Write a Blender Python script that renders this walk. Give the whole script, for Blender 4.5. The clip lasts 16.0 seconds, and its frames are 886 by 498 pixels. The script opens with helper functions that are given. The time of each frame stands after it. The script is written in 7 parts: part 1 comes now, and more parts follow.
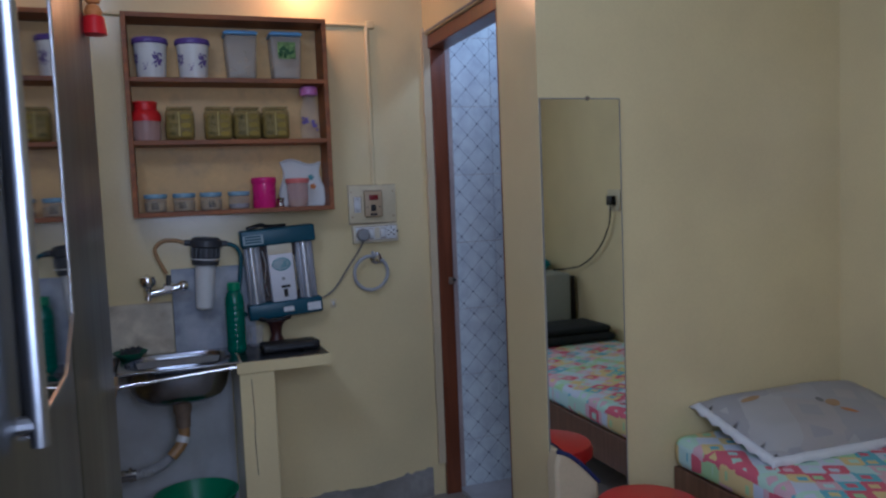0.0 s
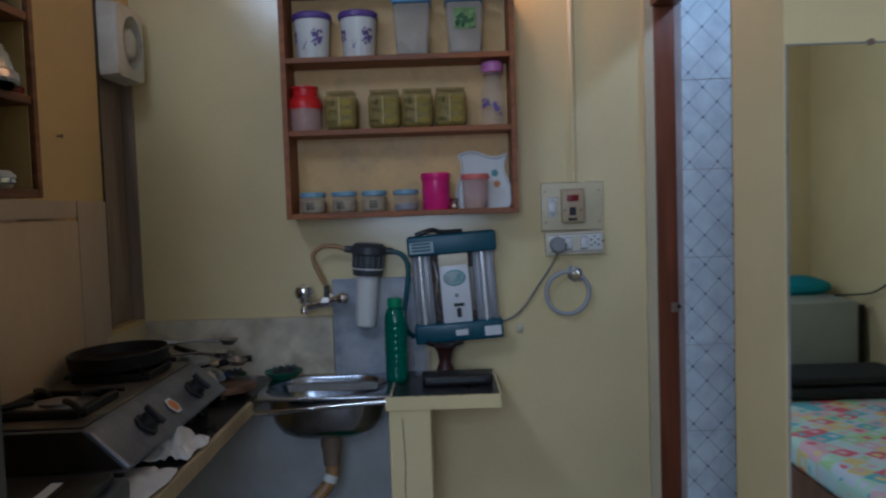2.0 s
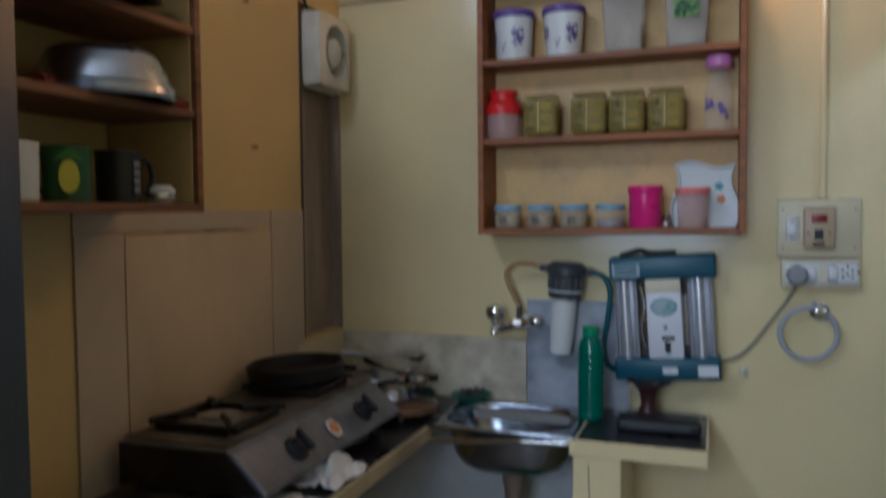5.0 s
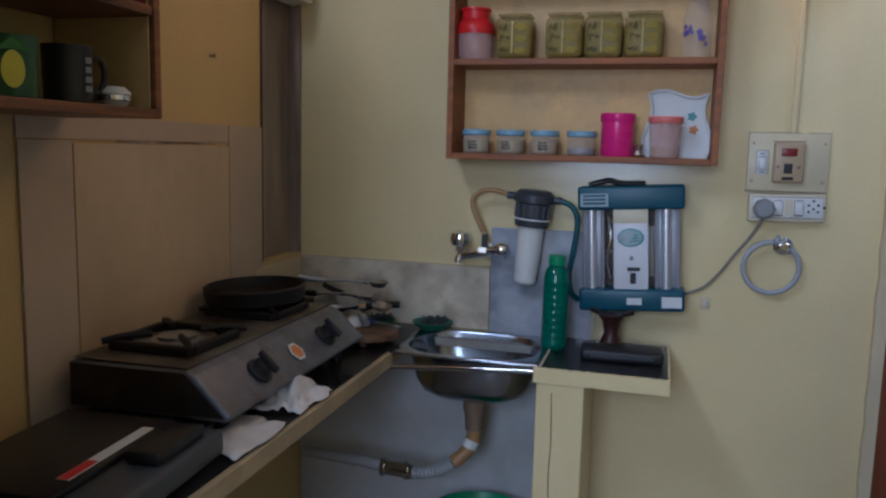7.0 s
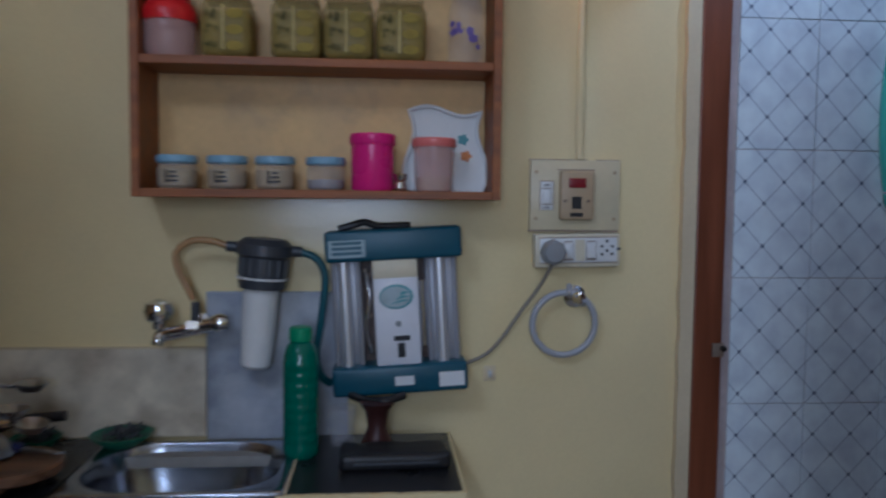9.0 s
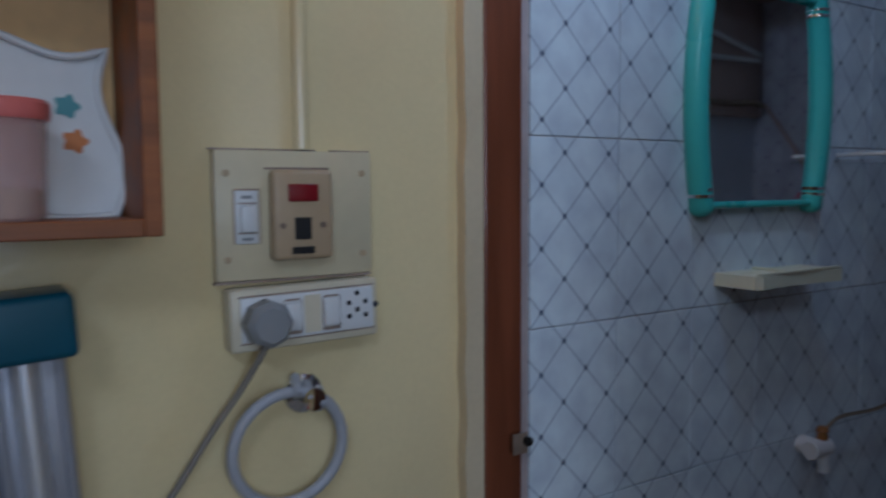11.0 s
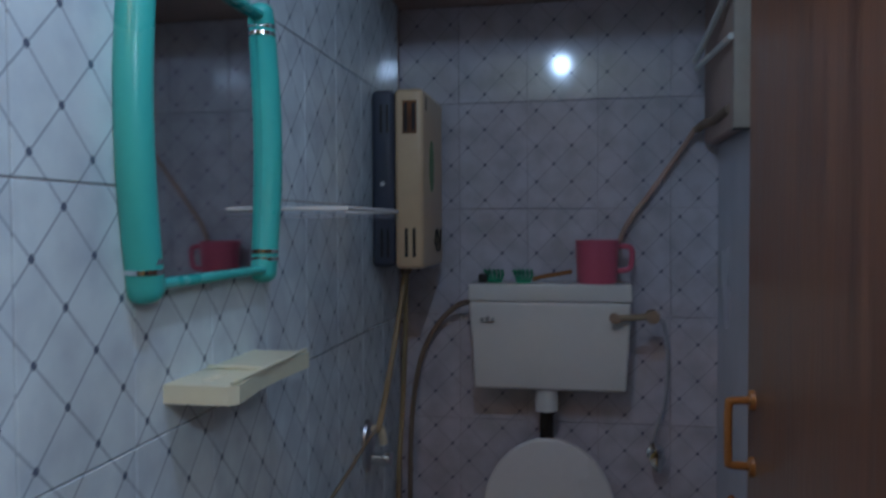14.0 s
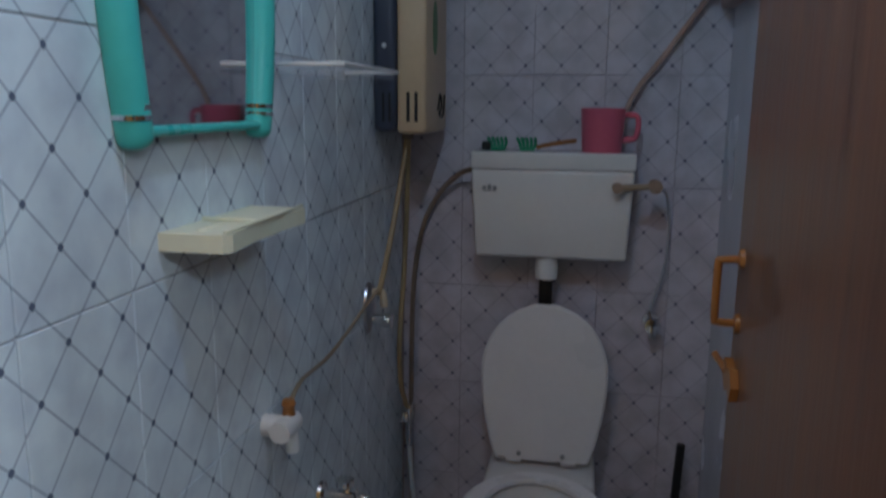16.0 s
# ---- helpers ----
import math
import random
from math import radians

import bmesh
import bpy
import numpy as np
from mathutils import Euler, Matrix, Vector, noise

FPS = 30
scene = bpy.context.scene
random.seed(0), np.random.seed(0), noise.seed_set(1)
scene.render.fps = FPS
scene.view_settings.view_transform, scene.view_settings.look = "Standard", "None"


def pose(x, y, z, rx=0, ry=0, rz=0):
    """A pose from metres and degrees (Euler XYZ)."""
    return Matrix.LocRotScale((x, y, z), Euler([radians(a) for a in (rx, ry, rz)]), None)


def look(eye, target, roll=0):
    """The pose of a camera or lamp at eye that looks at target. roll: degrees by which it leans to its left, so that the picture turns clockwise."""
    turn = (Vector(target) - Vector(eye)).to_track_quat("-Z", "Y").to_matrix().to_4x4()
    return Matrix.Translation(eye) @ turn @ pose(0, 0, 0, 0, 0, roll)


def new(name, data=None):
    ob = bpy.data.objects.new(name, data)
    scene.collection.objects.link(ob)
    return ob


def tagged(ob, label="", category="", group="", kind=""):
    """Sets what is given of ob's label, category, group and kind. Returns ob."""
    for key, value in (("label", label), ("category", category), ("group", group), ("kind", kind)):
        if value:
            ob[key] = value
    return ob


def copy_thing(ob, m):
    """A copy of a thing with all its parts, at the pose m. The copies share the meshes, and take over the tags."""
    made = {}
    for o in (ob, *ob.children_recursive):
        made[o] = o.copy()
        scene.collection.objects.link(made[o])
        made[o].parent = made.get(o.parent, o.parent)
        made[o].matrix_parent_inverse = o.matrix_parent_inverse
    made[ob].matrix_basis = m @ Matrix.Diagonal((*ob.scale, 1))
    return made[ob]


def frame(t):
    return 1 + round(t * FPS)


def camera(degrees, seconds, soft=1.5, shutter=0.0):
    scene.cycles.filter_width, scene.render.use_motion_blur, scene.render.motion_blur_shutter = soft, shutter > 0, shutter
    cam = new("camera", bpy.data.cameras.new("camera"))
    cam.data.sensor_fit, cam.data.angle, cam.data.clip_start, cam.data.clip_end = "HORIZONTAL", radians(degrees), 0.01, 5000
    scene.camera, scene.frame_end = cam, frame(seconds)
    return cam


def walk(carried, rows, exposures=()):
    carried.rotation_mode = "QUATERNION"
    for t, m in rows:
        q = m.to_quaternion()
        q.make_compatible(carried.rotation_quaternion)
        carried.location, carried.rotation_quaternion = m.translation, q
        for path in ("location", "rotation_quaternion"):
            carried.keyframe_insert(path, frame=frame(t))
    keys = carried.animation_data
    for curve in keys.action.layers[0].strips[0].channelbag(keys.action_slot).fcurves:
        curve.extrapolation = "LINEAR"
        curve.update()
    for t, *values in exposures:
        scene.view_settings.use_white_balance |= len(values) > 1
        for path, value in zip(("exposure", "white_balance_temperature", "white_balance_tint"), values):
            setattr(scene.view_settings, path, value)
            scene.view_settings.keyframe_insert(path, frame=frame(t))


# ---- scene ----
cam = camera(60.2, 16.0, soft=2.3, shutter=0.5)
PATH = [
    (0, (-0.024, -0.017, 1.381), (0.657, 1.854, 1.234), -2.3),
    (0.5, (0.063, 0.109, 1.358), (0.701, 2.001, 1.241), -2.1),
    (0.6, (0.09, 0.161, 1.357), (0.715, 2.057, 1.241), -2.6),
    (1, (0.241, 0.281, 1.387), (0.652, 2.24, 1.32), -2.0),
    (1.5, (0.33, 0.395, 1.368), (0.463, 2.389, 1.291), -1.4),
    (2, (0.398, 0.561, 1.355), (0.386, 2.558, 1.246), -1.9),
    (2.5, (0.449, 0.722, 1.364), (0.248, 2.708, 1.249), -1.3),
    (3, (0.513, 0.799, 1.366), (0.081, 2.749, 1.255), -1.1),
    (3.5, (0.596, 0.828, 1.36), (-0.118, 2.696, 1.301), -0.3),
    (4, (0.563, 0.821, 1.39), (-0.192, 2.669, 1.515), -0.1),
    (4.5, (0.566, 0.813, 1.406), (-0.132, 2.677, 1.602), -0.8),
    (5, (0.56, 0.825, 1.397), (-0.112, 2.706, 1.302), -0.5),
    (5.2, (0.556, 0.826, 1.366), (-0.092, 2.709, 1.178), -0.5),
    (7.3, (0.46, 0.869, 1.356), (-0.05, 2.785, 1.095), 1.5),
    (7.5, (0.44, 0.871, 1.347), (-0.03, 2.807, 1.163), 1.2),
    (8, (0.405, 0.997, 1.348), (0.093, 2.965, 1.178), 0.6),
    (8.2, (0.398, 1.091, 1.328), (0.17, 3.074, 1.197), 0.6),
    (10.3, (0.383, 2.01, 1.358), (1.102, 3.871, 1.207), -0.1),
    (10.5, (0.415, 2.093, 1.37), (1.2, 3.926, 1.219), -0.5),
    (11, (0.461, 2.277, 1.376), (1.534, 3.958, 1.218), -0.4),
    (11.5, (0.482, 2.458, 1.397), (1.894, 3.863, 1.225), 0.0),
    (12, (0.563, 2.556, 1.381), (2.192, 3.702, 1.206), -0.3),
    (12.5, (0.706, 2.614, 1.378), (2.439, 3.596, 1.192), -0.4),
    (13, (0.787, 2.635, 1.379), (2.618, 3.416, 1.184), -0.6),
    (13.5, (0.791, 2.672, 1.395), (2.715, 3.182, 1.203), -0.5),
    (14, (0.789, 2.7, 1.411), (2.757, 3.046, 1.349), -0.3),
    (14.5, (0.769, 2.694, 1.435), (2.731, 3.044, 1.601), 0.4),
    (14.8, (0.764, 2.68, 1.433), (2.722, 3.048, 1.66), 0.6),
    (15, (0.76, 2.671, 1.429), (2.715, 3.051, 1.605), 0.8),
    (15.5, (0.759, 2.644, 1.405), (2.713, 3.043, 1.261), 0.8),
    (16, (0.795, 2.677, 1.378), (2.725, 3.044, 1.003), 0.5),
]
EXPOSURES = [(0.0, -0.80, 5140, 21), (1.0, -0.77, 5210, 13), (2.0, -0.71, 5170, 13), (3.5, -0.47, 5330, 16), (4.0, -0.40, 5430, 13), (4.5, -0.40, 5380, 12), (5.0, -0.24, 5300, 11), (7.5, -0.13, 5180, 18), (8.0, -0.25, 5220, 18), (10.5, -0.59, 5180, 15), (12.0, -0.66, 5350, 13), (13.0, -0.37, 5050, 8), (14.0, 0.15, 5410, 10), (14.5, 0.35, 5570, 12), (15.5, 0.37, 5600, 10), (16.0, 0.48, 5660, 9)]
walk(cam, [(t, look(eye, target, roll)) for t, eye, target, roll in PATH], EXPOSURES)

# ---- world and lights ----
world = bpy.data.worlds.new("world")
scene.world = world
world.use_nodes = True
world.node_tree.nodes["Background"].inputs[0].default_value = (0.55, 0.62, 0.75, 1)
world.node_tree.nodes["Background"].inputs[1].default_value = 0.05

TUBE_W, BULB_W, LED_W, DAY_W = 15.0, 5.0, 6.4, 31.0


def point_lamp(name, place, watts, colour, radius):
    d = bpy.data.lights.new(name, "POINT")
    d.energy, d.color, d.shadow_soft_size = watts, colour, radius
    ob = new(name, d)
    ob.location = place
    return ob


def area_lamp(name, m, sx, sy, watts, colour):
    d = bpy.data.lights.new(name, "AREA")
    d.shape, d.size, d.size_y, d.energy, d.color = "RECTANGLE", sx, sy, watts, colour
    ob = new(name, d)
    ob.matrix_world = m
    return ob


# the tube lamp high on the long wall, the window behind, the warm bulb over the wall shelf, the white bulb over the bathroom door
area_lamp("tube_glow", look((-0.545, 1.25, 2.60), (0.6, 1.7, 1.3)), 1.15, 0.05, TUBE_W, (0.80, 0.90, 1.0))
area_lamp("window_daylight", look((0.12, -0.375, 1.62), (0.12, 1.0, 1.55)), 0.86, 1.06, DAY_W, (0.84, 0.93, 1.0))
point_lamp("bulb_glow", (0.568, 3.115, 2.262), BULB_W, (1.0, 0.44, 0.19), 0.03)
point_lamp("led_glow", (1.393, 2.777, 2.19), LED_W, (0.60, 0.79, 1.0), 0.03)

# ---- materials ----
MATS = {}


def material(name, base, rough=0.5, metal=0.0, vary=0.12, fine=60.0, coarse=4.0, bump=0.08, tint=None, stain=0.0,
             stain_colour=(0.2, 0.15, 0.1), stain_scale=1.6, clear=0.0, ior=1.45, emit=0.0, spec=0.5, stretch=(1, 1, 1), alpha=1.0,
             rough_vary=0.15, coat=0.0, stain_lo=0.55, stain_hi=0.75):
    m = bpy.data.materials.new(name)
    m.use_nodes = True
    nt = m.node_tree
    n, l = nt.nodes, nt.links
    p = n["Principled BSDF"]
    geo = n.new("ShaderNodeNewGeometry")
    mp = n.new("ShaderNodeMapping")
    mp.inputs["Scale"].default_value = stretch
    l.new(geo.outputs["Position"], mp.inputs[0])

    def noise_at(scale, detail=4.0):
        t = n.new("ShaderNodeTexNoise")
        t.inputs["Scale"].default_value, t.inputs["Detail"].default_value = scale, detail
        l.new(mp.outputs[0], t.inputs["Vector"])
        return t

    def mix(kind, fac, a, b):
        x = n.new("ShaderNodeMix")
        x.data_type, x.blend_type = "RGBA", kind
        for key, v in ((0, fac), (6, a), (7, b)):
            if hasattr(v, "links"):
                l.new(v, x.inputs[key])
            elif key == 0:
                x.inputs[key].default_value = v
            else:
                x.inputs[key].default_value = (*v, 1)
        return x.outputs[2]

    def ramp(src, lo, hi):
        r = n.new("ShaderNodeMapRange")
        r.inputs[1].default_value, r.inputs[2].default_value = lo, hi
        l.new(src, r.inputs[0])
        return r.outputs[0]

    f, c = noise_at(fine, 3.0), noise_at(coarse, 5.0)
    dark = tuple(v * (1 - vary * 1.6) for v in (tint or base))
    lite = tuple(min(1, v * (1 + vary * 0.5)) for v in base)
    col = mix("MIX", ramp(c.outputs["Fac"], 0.3, 0.7), dark, lite)
    col = mix("MULTIPLY", min(1.0, vary * 1.5), col, mix("MIX", ramp(f.outputs["Fac"], 0.35, 0.65), (0.7, 0.7, 0.7), (1, 1, 1)))
    if stain:
        sn = noise_at(stain_scale, 7.0)
        sm = n.new("ShaderNodeMath")
        sm.operation = "MULTIPLY"
        sm.inputs[1].default_value = stain
        l.new(ramp(sn.outputs["Fac"], stain_lo, stain_hi), sm.inputs[0])
        col = mix("MIX", sm.outputs[0], col, stain_colour)
    l.new(col, p.inputs["Base Color"])
    rr = n.new("ShaderNodeMapRange")
    rr.inputs[1].default_value, rr.inputs[2].default_value = 0.3, 0.7
    rr.inputs[3].default_value, rr.inputs[4].default_value = max(0.02, rough - rough_vary * rough), min(1, rough + rough_vary * rough)
    l.new(c.outputs["Fac"], rr.inputs[0])
    l.new(rr.outputs[0], p.inputs["Roughness"])
    p.inputs["Metallic"].default_value = metal
    p.inputs["IOR"].default_value = ior
    p.inputs["Specular IOR Level"].default_value = spec
    p.inputs["Transmission Weight"].default_value = clear
    p.inputs["Alpha"].default_value = alpha
    p.inputs["Coat Weight"].default_value = coat
    if emit:
        p.inputs["Emission Color"].default_value = (*base, 1)
        p.inputs["Emission Strength"].default_value = emit
    if bump:
        b = n.new("ShaderNodeBump")
        b.inputs["Strength"].default_value, b.inputs["Distance"].default_value = bump, 0.004
        l.new(f.outputs["Fac"], b.inputs["Height"])
        l.new(b.outputs[0], p.inputs["Normal"])
    MATS[name] = m
    return m


def wood(name, a, b, along="z", rough=0.45, scale=1.0, coat=0.15, vary=0.35):
    s = {"x": (1.2, 14, 14), "y": (14, 1.2, 14), "z": (14, 14, 1.2)}[along]
    return material(name, a, rough, tint=b, vary=vary, fine=9.0 * scale, coarse=2.4 * scale, bump=0.12, stretch=s, coat=coat)


def tile_material(name, across, base, lines, dots, origin, line_mix, dot_size=0.135, wide=None):
    """White glazed tile with a printed diagonal lattice and a small square at each crossing; across: 0 for x, 1 for y."""
    m = bpy.data.materials.new(name)
    m.use_nodes = True
    nt = m.node_tree
    n, l = nt.nodes, nt.links
    p = n["Principled BSDF"]
    geo, sep = n.new("ShaderNodeNewGeometry"), n.new("ShaderNodeSeparateXYZ")
    l.new(geo.outputs["Position"], sep.inputs[0])

    def op(kind, a, b=None):
        x = n.new("ShaderNodeMath")
        x.operation = kind
        for i, v in enumerate((a, b)):
            if v is None:
                continue
            if hasattr(v, "links"):
                l.new(v, x.inputs[i])
            else:
                x.inputs[i].default_value = v
        return x.outputs[0]

    u = op("DIVIDE", op("SUBTRACT", sep.outputs[across], origin), (wide or TILE_W) / 4)
    v = op("DIVIDE", op("SUBTRACT", JOINT_Z, sep.outputs[2]), TILE_H / 6)
    s, d = op("ADD", u, v), op("ADD", op("SUBTRACT", u, v), 1.0)
    ds, dd = op("ABSOLUTE", op("SUBTRACT", s, op("MULTIPLY", op("ROUND", op("DIVIDE", s, 2.0)), 2.0))), op(
        "ABSOLUTE", op("SUBTRACT", d, op("MULTIPLY", op("ROUND", op("DIVIDE", d, 2.0)), 2.0)))
    line = op("MULTIPLY", op("LESS_THAN", op("MINIMUM", ds, dd), 0.046), line_mix)
    dot = op("LESS_THAN", op("MAXIMUM", ds, dd), dot_size)
    nz = n.new("ShaderNodeTexNoise")
    nz.inputs["Scale"].default_value, nz.inputs["Detail"].default_value = 14.0, 5.0
    l.new(geo.outputs["Position"], nz.inputs["Vector"])
    info = n.new("ShaderNodeObjectInfo")

    def mix(fac, a, b):
        x = n.new("ShaderNodeMix")
        x.data_type = "RGBA"
        for key, w in ((0, fac), (6, a), (7, b)):
            if hasattr(w, "links"):
                l.new(w, x.inputs[key])
            elif key == 0:
                x.inputs[key].default_value = w
            else:
                x.inputs[key].default_value = (*w, 1)
        return x.outputs[2]

    col = mix(op("MULTIPLY", op("MAXIMUM", op("SUBTRACT", nz.outputs["Fac"], 0.38), 0.0), 3.2), tuple(min(0.86, q * 1.08) for q in base), tuple(q * 0.80 for q in base))
    col = mix(op("MULTIPLY", info.outputs["Random"], 0.25), col, tuple(q * 0.86 for q in base))
    col = mix(line, col, lines)
    col = mix(op("MULTIPLY", dot, 0.9), col, dots)
    l.new(col, p.inputs["Base Color"])
    p.inputs["Roughness"].default_value = 0.095
    b = n.new("ShaderNodeBump")
    b.inputs["Strength"].default_value, b.inputs["Distance"].default_value = 0.04, 0.004
    l.new(nz.outputs["Fac"], b.inputs["Height"])
    l.new(b.outputs[0], p.inputs["Normal"])
    MATS[name] = m
    return m


TILE_W, TILE_H, JOINT_X, JOINT_Z = 0.1925, 0.305, 1.217, 1.457

cream = material("cream_paint", (0.79, 0.665, 0.372), 0.16, vary=0.06, fine=130, coarse=1.7, bump=0.10, stain=0.34, stain_colour=(0.50, 0.40, 0.26), stain_scale=1.9, stain_lo=0.45, stain_hi=0.85)
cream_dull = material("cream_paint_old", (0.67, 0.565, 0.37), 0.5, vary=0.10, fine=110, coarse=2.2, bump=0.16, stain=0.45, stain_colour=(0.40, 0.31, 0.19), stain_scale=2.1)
ochre = material("ochre_paint", (0.63, 0.46, 0.20), 0.5, vary=0.09, fine=110, coarse=2.0, bump=0.12, stain=0.35, stain_colour=(0.38, 0.25, 0.10))
white_paint = material("ceiling_white", (0.78, 0.76, 0.70), 0.8, vary=0.05, bump=0.05)
pink_paint = material("pink_paint", (0.66, 0.46, 0.42), 0.6, vary=0.08, bump=0.08)
pale_wall = material("pale_glazed_wall", (0.60, 0.62, 0.68), 0.25, vary=0.06, bump=0.04)
loft_under = material("loft_plaster", (0.48, 0.36, 0.31), 0.75, vary=0.12, bump=0.12, stain=0.4, stain_colour=(0.22, 0.17, 0.13))
cement = material("grey_cement", (0.33, 0.32, 0.30), 0.75, vary=0.22, fine=40, coarse=5, bump=0.25, stain=0.6, stain_colour=(0.18, 0.16, 0.14), stain_scale=4)
splash = material("pale_stone", (0.74, 0.665, 0.515), 0.5, vary=0.2, fine=26, coarse=9, bump=0.08, stain=0.75, stain_colour=(0.36, 0.30, 0.22), stain_scale=11, stain_lo=0.48, stain_hi=0.68)
under_plaster = material("grey_white_plaster", (0.60, 0.61, 0.63), 0.6, vary=0.12, fine=30, coarse=3, bump=0.1, stain=0.45, stain_colour=(0.34, 0.31, 0.27), stain_scale=3.5, stain_lo=0.5, stain_hi=0.8)
gap_brown = material("dull_brown_internals", (0.15, 0.105, 0.085), 0.6, vary=0.35, fine=50, coarse=22, bump=0.1)
flange_grey = material("satin_aluminium", (0.40, 0.41, 0.45), 0.5, 0.8, vary=0.06, bump=0.0)
cord_taupe = material("taupe_cord", (0.24, 0.215, 0.18), 0.5, vary=0.1, bump=0.0)
box_cloudy = material("milky_box_plastic", (0.60, 0.56, 0.50), 0.35, vary=0.06, bump=0.0, alpha=0.40, spec=0.3)
box_beige = material("beige_case", (0.40, 0.35, 0.30), 0.6, vary=0.12, bump=0.08, stain=0.4, stain_colour=(0.22, 0.17, 0.13))
slate = material("blue_grey_stone", (0.31, 0.34, 0.40), 0.35, vary=0.22, fine=30, coarse=7, bump=0.08, stain=0.75, stain_colour=(0.52, 0.54, 0.57), stain_scale=9, stain_lo=0.46, stain_hi=0.68)
floor_mat = material("worn_floor", (0.34, 0.30, 0.26), 0.4, vary=0.18, fine=35, coarse=3, bump=0.1, stain=0.5, stain_colour=(0.18, 0.15, 0.13))
bath_floor = material("bath_floor", (0.45, 0.46, 0.48), 0.3, vary=0.15, fine=30, coarse=4, bump=0.06, stain=0.4, stain_colour=(0.25, 0.23, 0.2))
grout_pale = material("pale_grout", (0.56, 0.53, 0.58), 0.8, vary=0.15, bump=0.2)
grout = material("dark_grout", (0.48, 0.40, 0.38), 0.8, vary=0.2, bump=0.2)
door_brown = wood("red_brown_wood", (0.20, 0.060, 0.024), (0.16, 0.048, 0.020), "z", 0.38, vary=0.12)
leaf_brown = wood("brown_laminate", (0.185, 0.090, 0.052), (0.14, 0.066, 0.039), "z", 0.35, vary=0.16)
shelf_wood = wood("shelf_wood", (0.34, 0.118, 0.036), (0.25, 0.084, 0.026), "x", 0.55, coat=0.0, vary=0.2)
# The bulb's warm cast is put into this panel's orange.
shelf_back = material("shelf_back_panel", (0.71, 0.46, 0.185), 0.5, vary=0.12, coarse=6, bump=0.08, stain=0.6, stain_colour=(0.36, 0.24, 0.13), stain_scale=9)
ply = material("stained_plywood", (0.63, 0.49, 0.325), 0.45, vary=0.10, fine=22, coarse=2.4, bump=0.05, stretch=(1.3, 1.3, 0.7), stain=0.7, stain_colour=(0.34, 0.245, 0.13), stain_scale=3.2, stain_lo=0.5, stain_hi=0.8)
ply_grey = material("greyed_plywood", (0.55, 0.445, 0.34), 0.55, vary=0.08, fine=22, coarse=2.6, bump=0.06, stretch=(1.3, 1.3, 0.8), stain=0.5, stain_colour=(0.31, 0.23, 0.16), stain_scale=3.0, stain_lo=0.5, stain_hi=0.8)
old_board = material("dirty_board", (0.42, 0.325, 0.26), 0.5, vary=0.28, fine=16, coarse=3, bump=0.15, stretch=(4, 4, 0.55), stain=0.75, stain_colour=(0.13, 0.085, 0.06), stain_scale=1.8, stain_lo=0.5, stain_hi=0.72)
black_stone = material("black_granite", (0.018, 0.018, 0.02), 0.3, vary=0.3, fine=180, coarse=8, bump=0.02)
steel = material("steel", (0.46, 0.48, 0.53), 0.30, 1.0, vary=0.10, fine=70, coarse=6, bump=0.02)
chrome = material("chrome", (0.75, 0.76, 0.78), 0.1, 1.0, vary=0.08, bump=0.0)
brushed = material("brushed_steel", (0.105, 0.108, 0.118), 0.34, 1.0, vary=0.12, fine=30, coarse=3, bump=0.03, stretch=(6, 6, 0.25))
stove_steel = material("greasy_steel", (0.22, 0.235, 0.275), 0.40, 0.6, vary=0.3, fine=40, coarse=7, bump=0.06, stain=0.75, stain_colour=(0.10, 0.07, 0.05), stain_scale=9)
aluminium = material("aluminium", (0.44, 0.46, 0.51), 0.36, 1.0, vary=0.05, bump=0.0)
mirror_mat = material("mirror_glass", (0.90, 0.93, 0.90), 0.02, 1.0, vary=0.01, bump=0.0, rough_vary=0.0)
dark_mirror = material("tinted_mirror", (0.58, 0.56, 0.56), 0.03, 1.0, vary=0.01, bump=0.0, rough_vary=0.0)
bath_mirror_mat = material("bath_mirror_glass", (0.74, 0.75, 0.76), 0.04, 1.0, vary=0.03, bump=0.0)
iron = material("black_iron", (0.016, 0.014, 0.013), 0.5, 0.3, vary=0.3, fine=90, bump=0.12)
soot = material("sooty_enamel", (0.035, 0.028, 0.022), 0.45, 0.2, vary=0.35, fine=30, coarse=9, bump=0.1, stain=0.5, stain_colour=(0.10, 0.07, 0.04), stain_scale=11)
black_plastic = material("black_plastic", (0.014, 0.014, 0.016), 0.4, vary=0.2, bump=0.02)
grey_plastic = material("dark_grey_plastic", (0.055, 0.06, 0.07), 0.42, vary=0.1, bump=0.02)
mid_grey = material("grey_plastic", (0.28, 0.29, 0.30), 0.45, vary=0.08, bump=0.02)
white_plastic = material("white_plastic", (0.72, 0.73, 0.72), 0.35, vary=0.06, bump=0.02)
ivory = material("ivory_plastic", (0.68, 0.62, 0.46), 0.42, vary=0.08, bump=0.03, stain=0.25, stain_colour=(0.4, 0.32, 0.2), stain_scale=9)
board_cream = material("switch_board_cream", (0.66, 0.58, 0.38), 0.4, vary=0.08, bump=0.03, stain=0.25, stain_colour=(0.4, 0.3, 0.18), stain_scale=8)
socket_tan = material("tan_plastic", (0.48, 0.36, 0.22), 0.42, vary=0.08, bump=0.02)
fan_white = material("aged_white_plastic", (0.66, 0.63, 0.55), 0.42, vary=0.1, bump=0.02, stain=0.4, stain_colour=(0.4, 0.33, 0.24), stain_scale=12)
teal = material("petrol_blue_plastic", (0.006, 0.075, 0.118), 0.36, vary=0.08, bump=0.02)
